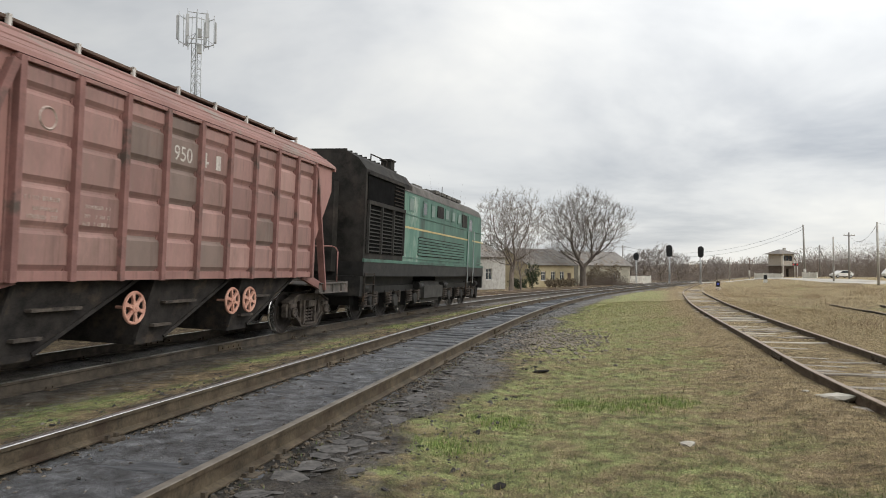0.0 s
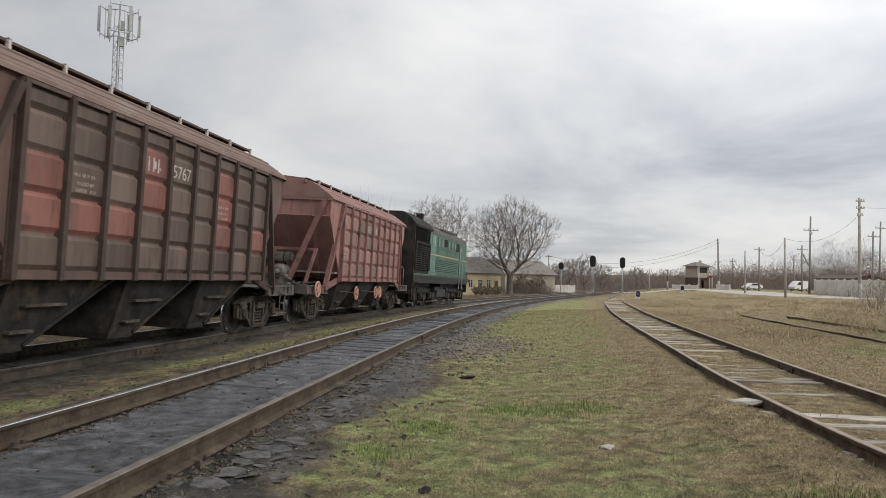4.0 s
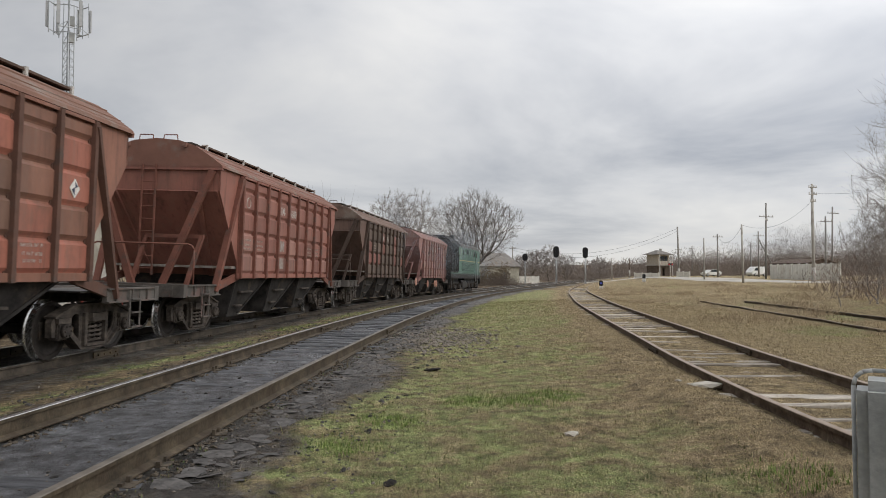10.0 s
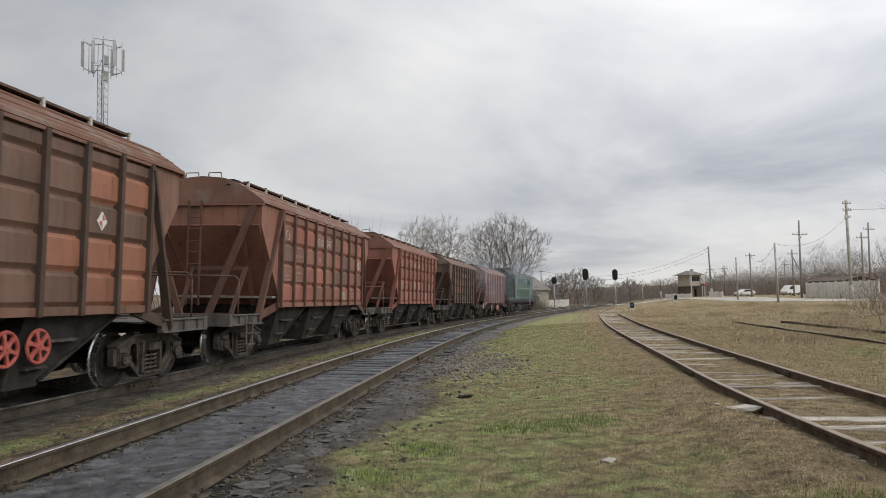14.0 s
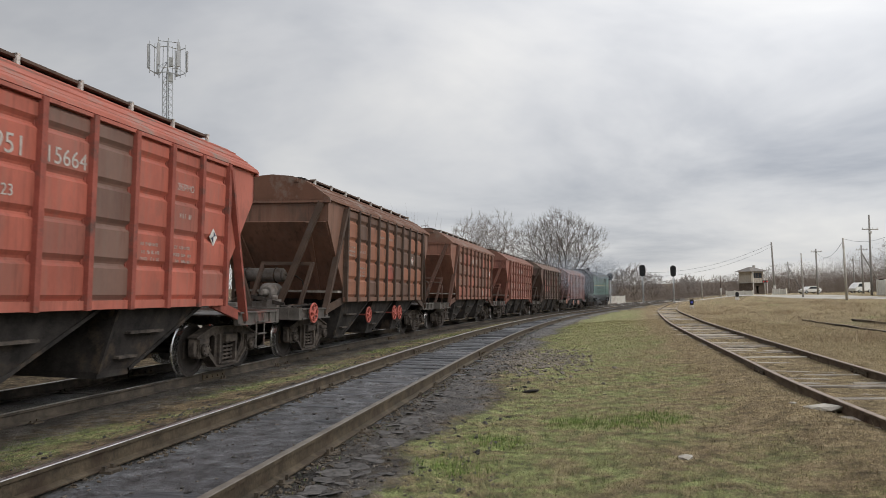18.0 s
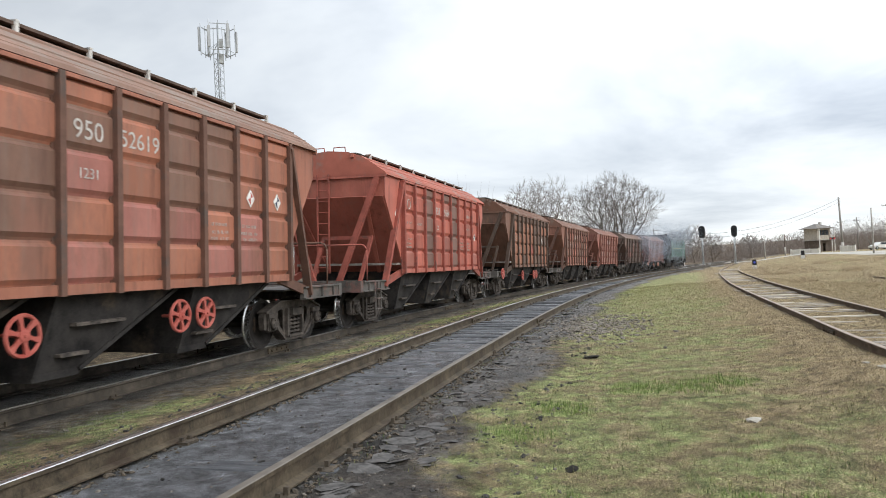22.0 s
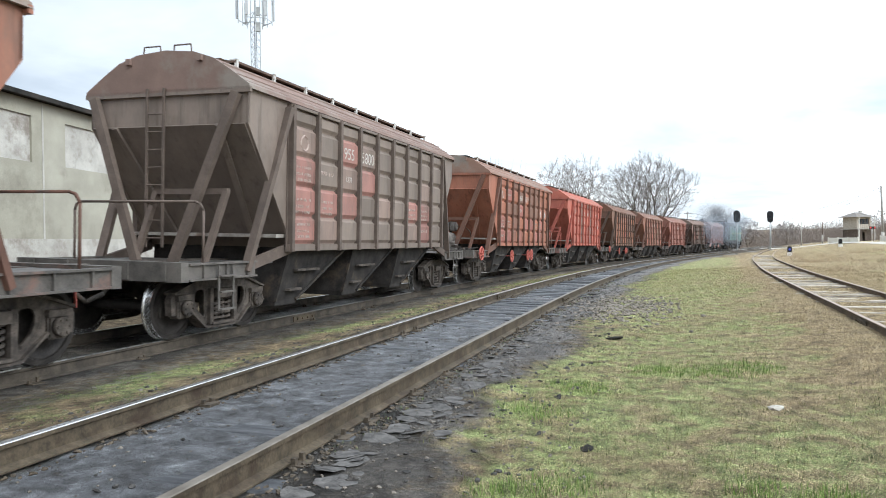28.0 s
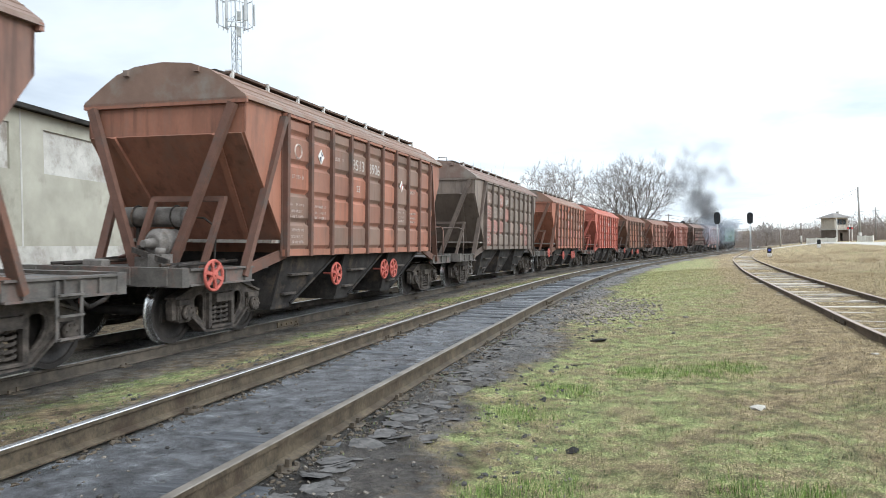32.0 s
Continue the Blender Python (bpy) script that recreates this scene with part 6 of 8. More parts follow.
def pole(name, label, p, height, r, mat, arms=(), lean=0.0, base_white=False, brace=None):
    root = thing(name, label, "utility pole", "utility poles", m=pose(p[0], p[1], p[2] - 0.2, 0, lean, 0))
    bm = bmesh.new()
    tube(bm, (0, 0, 0), (0, 0, height), r, r * 0.7, n=10)
    part("shaft", bm, mat, root)
    if base_white:
        bm = bmesh.new()
        tube(bm, (0, 0, 0.1), (0, 0, 1.9), r * 1.25, r * 1.25, n=10)
        part("footing", bm, M_CONC, root, "whitewashed concrete footing")
    for z, w in arms:
        bm = bmesh.new()
        beam(bm, (-w, -0.12, z), (w, -0.12, z), 0.1, 0.1)
        a = part("crossarm", bm, mat, root)
        for k in (-0.9, -0.35, 0.35, 0.9):
            bm = bmesh.new()
            lathe(bm, [(0.03, 0), (0.06, 0.06), (0.045, 0.12), (0.06, 0.16), (0.02, 0.22)], Matrix.Translation((k * w, -0.12, z + 0.05)) @ Matrix.Rotation(radians(90), 4, "X"), n=8)
            part("insulator", bm, M_WHITE, a)
    if brace:
        bm = bmesh.new()
        tube(bm, (brace, 0, 0), (0, 0, height * 0.85), r * 0.9, r * 0.7, n=8)
        part("brace", bm, mat, root)
    return root


def wire(a, b, sag, r=0.02):
    bm = bmesh.new()
    a, b = Vector(a), Vector(b)
    prev = None
    for k in range(13):
        t = k / 12
        p = a.lerp(b, t) - Vector((0, 0, sag * 4 * t * (1 - t)))
        if prev:
            tube(bm, prev, p, r, n=4, caps=False)
        prev = p
    bmesh.ops.remove_doubles(bm, verts=list(bm.verts), dist=r * 0.6)
    solid("overhead_wire", bm, M_WIRE, "thin sagging overhead line", "wire", "overhead wires")


def signal(label, p, height, discs, lit=None):
    root = thing("railway_signal", label, "railway signal", "signals", m=pose(p[0], p[1], p[2] - 0.1, 0, 0, -18))
    bm = bmesh.new()
    tube(bm, (0, 0, 0), (0, 0, height + 0.1), 0.09, 0.075, n=10)
    part("mast", bm, M_GALV, root, "pale tubular mast")
    bm = bmesh.new()
    lathe(bm, [(0.28, -0.03), (0.28, 0.03)], Matrix.Translation((0, 0, 0)) @ Matrix.Rotation(radians(90), 4, "X"), n=12)
    box(bm, -0.3, 0.3, -0.3, 0.3, 0.0, 0.35)
    part("footing", bm, M_CONC, root)
    bm = bmesh.new()
    h = 0.62 * discs
    pts = []
    for k in range(12):
        a = k * math.tau / 12
        pts.append((0.5 * math.cos(a), height + (h / 2 - 0.45) * (1 if math.sin(a) >= 0 else -1) + 0.5 * math.sin(a)))
    plate(bm, pts, -0.10, -0.04)
    board = part("backboard", bm, M_SIGNAL, root, "black oval backboard")
    for k in range(discs):
        z = height + (k - (discs - 1) / 2) * 0.42
        bm = bmesh.new()
        for q in range(7):
            a0, a1 = math.pi * q / 7, math.pi * (q + 1) / 7
            sheet(bm, [(0.15 * math.cos(a0), -0.10, z + 0.15 * math.sin(a0)), (0.15 * math.cos(a1), -0.10, z + 0.15 * math.sin(a1)),
                       (0.15 * math.cos(a1), -0.40, z + 0.15 * math.sin(a1)), (0.15 * math.cos(a0), -0.40, z + 0.15 * math.sin(a0))], 0.01)
        part("visor", bm, M_SIGNAL, board)
        bm = bmesh.new()
        tube(bm, (0, -0.12, z), (0, -0.09, z), 0.11, n=12)
        part("lens", bm, M_GLASS, board)
    bm = bmesh.new()
    box(bm, -0.16, 0.16, -0.04, 0.25, height - 0.35, height + 0.35)
    part("lamp_case", bm, M_SIGNAL, root)
    bm = bmesh.new()
    for sx in (-0.17, 0.17):
        beam(bm, (sx, 0.16, 0.3), (sx, 0.14, height - 0.4), 0.03)
    for k in range(int((height - 0.8) / 0.3)):
        beam(bm, (-0.17, 0.15, 0.5 + k * 0.3), (0.17, 0.15, 0.5 + k * 0.3), 0.02)
    part("ladder", bm, M_GALV, root)
    return root


def dwarf_signal(label, p, blue):
    root = thing("dwarf_signal", label, "dwarf signal", "signals", m=pose(p[0], p[1], p[2] - 0.05, 0, 0, -20))
    bm = bmesh.new()
    box(bm, -0.22, 0.22, -0.2, 0.2, 0, 0.42)
    bmesh.ops.bevel(bm, geom=list(bm.edges), offset=0.04, segments=2, affect="EDGES")
    part("pedestal", bm, M_WHITE, root, "whitewashed concrete pedestal")
    bm = bmesh.new()
    box(bm, -0.2, 0.2, -0.16, 0.16, 0.42, 1.0)
    bmesh.ops.bevel(bm, geom=list(bm.edges), offset=0.06, segments=2, affect="EDGES")
    part("lamp_case", bm, M_SIGNAL, root)
    bm = bmesh.new()
    tube(bm, (0, -0.3, 0.72), (0, -0.15, 0.72), 0.12, n=12)
    part("visor", bm, glow("blue_lens", (0.05, 0.07, 0.35), 0.3) if blue else M_SIGNAL, root)


def branch_rings(verts, faces, pts, radii, n):
    base = len(verts)
    for i, (p, r) in enumerate(zip(pts, radii)):
        d = (pts[min(i + 1, len(pts) - 1)] - pts[max(i - 1, 0)])
        d.normalize()
        u = Vector((0, 0, 1)) if abs(d.z) < 0.9 else Vector((1, 0, 0))
        s = d.cross(u).normalized()
        t = s.cross(d)
        for k in range(n):
            a = k * math.tau / n
            verts.append(p + (s * math.cos(a) + t * math.sin(a)) * r)
    for i in range(len(pts) - 1):
        for k in range(n):
            j = (k + 1) % n
            faces.append((base + i * n + k, base + i * n + j, base + (i + 1) * n + j, base + (i + 1) * n + k))


def bare_tree(name, label, p, height, width, seed, trunk_r, fork=0.22, buds=900, group="bare trees", thin=0.0085, twigs=8, reach=0.062, bark=None, fine=None, pull=0.17):
    """A leafless tree: the wood reaches from the fork to many bud points that fill an uneven crown, each from the nearest branch; fine twigs stand on the outer wood."""
    rng = np.random.default_rng(seed)
    wood, twig = ([], []), ([], [])
    fz = height * fork
    # bud points in a rounded crown with a ragged outline
    u = rng.normal(0, 1, (buds * 3, 3))
    u /= np.linalg.norm(u, axis=1)[:, None]
    ang = np.arctan2(u[:, 1], u[:, 0])
    lobes = 0.86 + 0.09 * np.sin(3 * ang + seed) + 0.08 * np.sin(5 * u[:, 2] + 2 * ang + seed * 2) + 0.06 * np.sin(9 * ang + 7 * u[:, 2])
    q = u * (rng.uniform(0, 1, buds * 3) ** 0.42 * lobes)[:, None]
    mid = fz + (height - fz) * 0.52
    pts = q * np.array([width / 2, width / 2, (height - fz) * 0.52]) + np.array([0, 0, mid])
    low = pts[:, 2] > fz + 0.16 * np.hypot(pts[:, 0], pts[:, 1]) * (height - fz) / width
    pts = pts[low][:buds]
    pts = pts[np.argsort(np.linalg.norm(pts - np.array([0, 0, fz]), axis=1))]
    n = len(pts) + 1
    node = np.zeros((n, 3))
    node[0] = (0, 0, fz)
    far, up = np.zeros(n), np.zeros(n, int)
    for i in range(1, n):
        gap = np.linalg.norm(node[:i] - pts[i - 1], axis=1)
        k = int(np.argmin(gap + pull * far[:i]))
        node[i], far[i], up[i] = pts[i - 1], far[k] + gap[k], k
    load = np.ones(n)
    for i in range(n - 1, 0, -1):
        load[up[i]] += load[i]
    # straighten the limbs: each node settles between its parent and its heaviest child
    heir = np.zeros(n, int)
    for i in range(1, n):
        if heir[up[i]] == 0 or load[i] > load[heir[up[i]]]:
            heir[up[i]] = i
    inner = np.nonzero(heir[1:] > 0)[0] + 1
    for k in range(6):
        node[inner] = 0.4 * node[inner] + 0.3 * node[up[inner]] + 0.3 * node[heir[inner]]
    rad = np.maximum(trunk_r * 0.9 * (load / load[0]) ** 0.52, thin)
    for i in range(1, n):
        a, b = Vector(node[up[i]]), Vector(node[i])
        bow = a.lerp(b, 0.5) + Vector(rng.normal(0, 0.05, 3)) * (b - a).length + Vector((0, 0, -0.04 * (b - a).length))
        r0 = min(rad[up[i]], rad[i] * 1.5)
        tgt = wood if rad[i] > thin * 2.6 else twig
        branch_rings(tgt[0], tgt[1], [a, bow, b], [r0, (r0 + rad[i]) / 2, rad[i]], 6 if rad[i] > trunk_r * 0.25 else 4 if tgt is wood else 3)
        if load[i] < 6:
            out = (b - a).normalized()
            for k in range(twigs):
                d = (out * 0.7 + Vector(rng.normal(0, 0.55, 3)) + Vector((0, 0, 0.15))).normalized() * height * reach * rng.uniform(0.4, 1.0)
                at = a.lerp(b, rng.uniform(0.3, 1.0))
                branch_rings(twig[0], twig[1], [at, at + d * 0.5, at + d + Vector((0, 0, d.length * 0.12))], [thin * 0.9, thin * 0.7, thin * 0.4], 3)
    branch_rings(wood[0], wood[1], [Vector((0, 0, -0.2)), Vector((0.03, 0, fz * 0.25)), Vector((-0.03, 0.02, fz * 0.65)), Vector((0, 0, fz))],
                 [trunk_r * 1.35, trunk_r, trunk_r * 0.93, trunk_r * 0.9], 9)
    root = thing(name, label, "bare tree", group, m=pose(p[0], p[1], p[2], 0, 0, float(rng.uniform(0, 360))))
    for nm, (v, f), mat in (("trunk", wood, bark or M_BARK), ("crown", twig, fine or M_TWIG)):
        part(nm, raw_mesh(nm, v, f, mat), None, root)
    return root


def scrub_belt(name, label, places, seed, stems, mat=None):
    """A thicket of thin bare stems: places are x, y, radius, height."""
    rng = np.random.default_rng(seed)
    verts, faces = [], []
    for x, y, rad, hgt in places:
        n = stems
        px, py = x + rng.normal(0, rad * 0.5, n), y + rng.normal(0, rad * 0.5, n)
        pz = ground_z(px, py)
        hh = hgt * rng.uniform(0.35, 1.0, n) * np.exp(-((px - x) ** 2 + (py - y) ** 2) / (2.2 * rad * rad))
        ang = rng.uniform(0, math.tau, n)
        lean = rng.normal(0, 0.28, n)
        w = 0.005 + 0.009 * hgt * rng.uniform(0.5, 1.4, n) * 0.5
        base_h = np.where(rng.uniform(0, 1, n) < 0.55, rng.uniform(0.1, 0.75, n) * hh, 0.0)
        def spike(p, q, w):
            b = len(verts)
            verts.extend([(p[0] - w, p[1], p[2]), (p[0] + w * 0.5, p[1] - w, p[2]), (p[0] + w * 0.5, p[1] + w, p[2]), q])
            faces.extend([(b, b + 1, b + 3), (b + 1, b + 2, b + 3), (b + 2, b, b + 3)])

        for i in range(n):
            c, s = math.cos(ang[i]), math.sin(ang[i])
            lx, ly = (px[i] - x) / rad * 0.35 + lean[i] * c, (py[i] - y) / rad * 0.35 + lean[i] * s
            p = (px[i], py[i], pz[i] - 0.05)
            q = (px[i] + lx * hh[i], py[i] + ly * hh[i], pz[i] + hh[i])
            spike(p, q, w[i])
            for k in range(3):
                t = 0.35 + 0.2 * k + 0.1 * base_h[i] / max(hh[i], 0.01)
                a = ang[i] * (k + 2.1)
                f = hh[i] * 0.38 * (1.1 - t)
                g = tuple(p[m] + (q[m] - p[m]) * t for m in range(3))
                spike(g, (g[0] + math.cos(a) * f, g[1] + math.sin(a) * f, g[2] + f * 0.9), w[i] * 0.55)
    ob = tagged(new(name, raw_mesh(name, verts, faces, mat or M_SCRUB)), label, "scrub", kind="stuff")
    return ob


def antenna_mast(p):
    root = thing("antenna_mast", "slender galvanised lattice mast with mobile phone antennas", "antenna mast", m=pose(p[0], p[1], p[2], 0, 0, 20))
    H, w = 25.0, 0.55
    bm = bmesh.new()
    leg = [(w * math.cos(a), w * math.sin(a)) for a in (0.5, 0.5 + math.tau / 3, 0.5 + 2 * math.tau / 3)]
    for x, y in leg:
        tube(bm, (x, y, 0), (x, y, H), 0.05, n=6)
        part("leg", bm, M_GALV, root)
        bm = bmesh.new()
    bm = bmesh.new()
    for k in range(int(H / 0.75)):
        z = k * 0.75
        for i in range(3):
            a, b = leg[i], leg[(i + 1) % 3]
            beam(bm, (*a, z), (*b, z + 0.75), 0.035)
            beam(bm, (*a, z), (*b, z), 0.03)
    part("lattice", bm, M_GALV, root)
    bm = bmesh.new()
    tube(bm, (0, 0, H - 0.3), (0, 0, H + 3.3), 0.09, n=8)
    for x, y in leg:
        tube(bm, (x, y, H), (x * 0.9, y * 0.9, H + 2.9), 0.04, n=6)
    part("head_mast", bm, M_GALV, root)
    # three sectors, each a frame of tubes with two panel antennas
    for k in range(3):
        a = k * math.tau / 3 + 0.55
        out, along = Vector((math.cos(a), math.sin(a), 0)), Vector((-math.sin(a), math.cos(a), 0))
        bm = bmesh.new()
        for z in (H + 0.1, H + 2.75):
            tube(bm, (0, 0, z), tuple(out * 1.42 + Vector((0, 0, z))), 0.045, n=6)
            tube(bm, tuple(out * 1.42 - along * 0.92 + Vector((0, 0, z))), tuple(out * 1.42 + along * 0.92 + Vector((0, 0, z))), 0.045, n=6)
        for q in (-0.92, 0.0, 0.92):
            tube(bm, tuple(out * 1.42 + along * q + Vector((0, 0, H - 0.2))), tuple(out * 1.42 + along * q + Vector((0, 0, H + 3.1))), 0.05, n=6)
        beam(bm, tuple(out * 1.42 - along * 0.92 + Vector((0, 0, H + 0.1))), (0, 0, H + 1.2), 0.05)
        part("sector_frame", bm, M_GALV, root)
        for q, h in ((-0.92, 2.2), (0.92, 2.5)):
            bm = bmesh.new()
            box(bm, -0.15, 0.15, -0.08, 0.08, 0, h)
            bmesh.ops.bevel(bm, geom=list(bm.edges), offset=0.04, segments=2, affect="EDGES")
            at = out * 1.58 + along * q
            part("antenna_panel", bm, M_PANEL, root, "pale grey panel antenna", at=pose(at.x, at.y, H + 0.25, 0, 0, math.degrees(a) + 90))
    for k in range(2):
        bm = bmesh.new()
        box(bm, -0.25, 0.25, -0.15, 0.15, H - 1.0 + k * 1.6, H - 0.1 + k * 1.6)
        part("radio_unit", bm, M_GREYPAINT, root, at=pose(0.25, -0.3, 0))
    for x in (-0.1, 0.1):
        bm = bmesh.new()
        tube(bm, (x, 0, 0), (x, 0, H), 0.03, n=5)
        part("feeder_cable", bm, M_WIRE, root)


def relay_cabinet():
    """Grey equipment box on a tarred pole beside the siding."""
    m = pose(1.856, 2.323, 0, 0, 0, -40)
    p = thing("signal_post", "dark brown tarred wooden post", "post", m=m)
    bm = bmesh.new()
    tube(bm, (0.275, 0.16, -0.3), (0.255, 0.16, 5.2), 0.10, 0.09, n=14)
    part("shaft", bm, M_POSTWOOD, p)
    c = thing("relay_cabinet", "grey-painted steel equipment cabinet fixed to the post", "cabinet", m=m)
    bm = bmesh.new()
    box(bm, 0.012, 0.52, -0.14, 0.06, 0.25, 1.165)
    bmesh.ops.bevel(bm, geom=list(bm.edges), offset=0.035, segments=4, affect="EDGES")
    part("body", bm, M_GREYPAINT, c)
    # rolled lip round the back plate
    bm = bmesh.new()
    lip = [(0.0, 0.24), (0.0, 1.13), (0.008, 1.16), (0.03, 1.18), (0.06, 1.186), (0.54, 1.186)]
    for (xa, za), (xb, zb) in zip(lip[:-1], lip[1:]):
        tube(bm, (xa, 0.02, za), (xb, 0.02, zb), 0.0075, n=8)
    part("rolled_lip", bm, M_GREYPAINT, c)
    bm = bmesh.new()
    box(bm, 0.115, 0.51, -0.185, -0.10, 0.27, 1.125)
    bmesh.ops.bevel(bm, geom=list(bm.edges), offset=0.03, segments=4, affect="EDGES")
    door = part("door", bm, M_GREYPAINT, c)
    bm = bmesh.new()
    box(bm, 0.105, 0.52, -0.155, -0.135, 1.085, 1.10)
    part("door_rim", bm, M_GREYPAINT, door)
    bm = bmesh.new()
    box(bm, 0.17, 0.185, -0.25, -0.17, 0.93, 1.04)
    box(bm, 0.18, 0.30, -0.25, -0.235, 0.95, 1.02)
    tube(bm, (0.15, -0.215, 1.0), (0.19, -0.215, 1.0), 0.022, n=10)
    bmesh.ops.bevel(bm, geom=list(bm.edges), offset=0.003, segments=1, affect="EDGES")
    part("latch", bm, M_GALV, door, "galvanised hasp")
    for k in (0.20, 0.33):
        bm = bmesh.new()
        box(bm, k, k + 0.07, -0.05, 0.03, 1.17, 1.235)
        tube(bm, (k - 0.02, -0.01, 1.225), (k + 0.09, -0.01, 1.225), 0.02, n=8)
        bmesh.ops.bevel(bm, geom=list(bm.edges), offset=0.004, segments=1, affect="EDGES")
        part("mounting_lug", bm, M_GREYPAINT, c)


def car(label, p, turn, van):
    name = "van" if van else "car"
    root = thing(name, label, name, "parked vehicles", m=pose(p[0], p[1], p[2], 0, 0, turn))
    white = shared("carwhite", lambda: surface("white_car_paint", (0.62, 0.62, 0.6), (0.8, 0.8, 0.79), 1, 0.3, 0.0, spec=0.5))
    pts = ([(-2.4, 0.4), (2.4, 0.4), (2.5, 0.9), (2.1, 1.15), (1.3, 1.95), (0.8, 2.1), (-2.4, 2.1)] if van else
           [(-2.0, 0.35), (2.0, 0.35), (2.1, 0.75), (1.1, 0.92), (0.55, 1.42), (-1.2, 1.45), (-1.75, 0.95), (-2.1, 0.9)])
    bm = bmesh.new()
    plate(bm, pts, -0.85, 0.85)
    bmesh.ops.bevel(bm, geom=list(bm.edges), offset=0.08, segments=2, affect="EDGES")
    part("body", bm, white, root)
    for sy in (-1, 1):
        bm = bmesh.new()
        y0, y1 = min(sy * 0.85, sy * 0.875), max(sy * 0.85, sy * 0.875)
        if van:
            plate(bm, [(0.4, 1.25), (1.75, 1.25), (1.25, 1.85), (0.4, 1.9)], y0, y1)
        else:
            plate(bm, [(-1.45, 0.97), (0.85, 0.97), (0.5, 1.35), (-1.15, 1.36)], y0, y1)
        part("side_window", bm, M_GLASS, root)
        for x in (-1.4, 1.45):
            bm = bmesh.new()
            lathe(bm, [(0.05, -0.1), (0.3, -0.1), (0.33, -0.06), (0.33, 0.06), (0.3, 0.1), (0.05, 0.1)], n=16)
            w = part("wheel", bm, M_SIGNAL, root, at=pose(x, sy * 0.78, 0.33))
            bm = bmesh.new()
            tube(bm, (0, -0.105, 0), (0, 0.105, 0), 0.18, n=12)
            part("rim", bm, M_GALV, w)


def concrete_fence(label, a, b, height, panel):
    a, b = Vector(a), Vector(b)
    n = max(1, round((b - a).length / panel))
    root = thing("concrete_fence", label, "fence", "fences", m=facing(a, b))
    L = (b - a).length / n
    for k in range(n):
        bm = bmesh.new()
        box(bm, k * L + 0.08, (k + 1) * L - 0.08, -0.05, 0.05, -0.3, height)
        for q in range(1, 4):
            box(bm, k * L + 0.08 + (L - 0.2) * q / 4, k * L + 0.14 + (L - 0.2) * q / 4, -0.09, -0.05, 0.05, height - 0.1)
        part("panel", bm, M_WALL_WHITE if "white" in label else M_CONC, root)
    for k in range(n + 1):
        bm = bmesh.new()
        box(bm, k * L - 0.09, k * L + 0.09, -0.12, 0.09, -0.3, height + 0.12)
        part("post", bm, M_WALL_WHITE, root)


M_HUT = surface("weathered_hut_boards", (0.34, 0.30, 0.25), (0.58, 0.53, 0.46), 3, 0.9, 0.3)


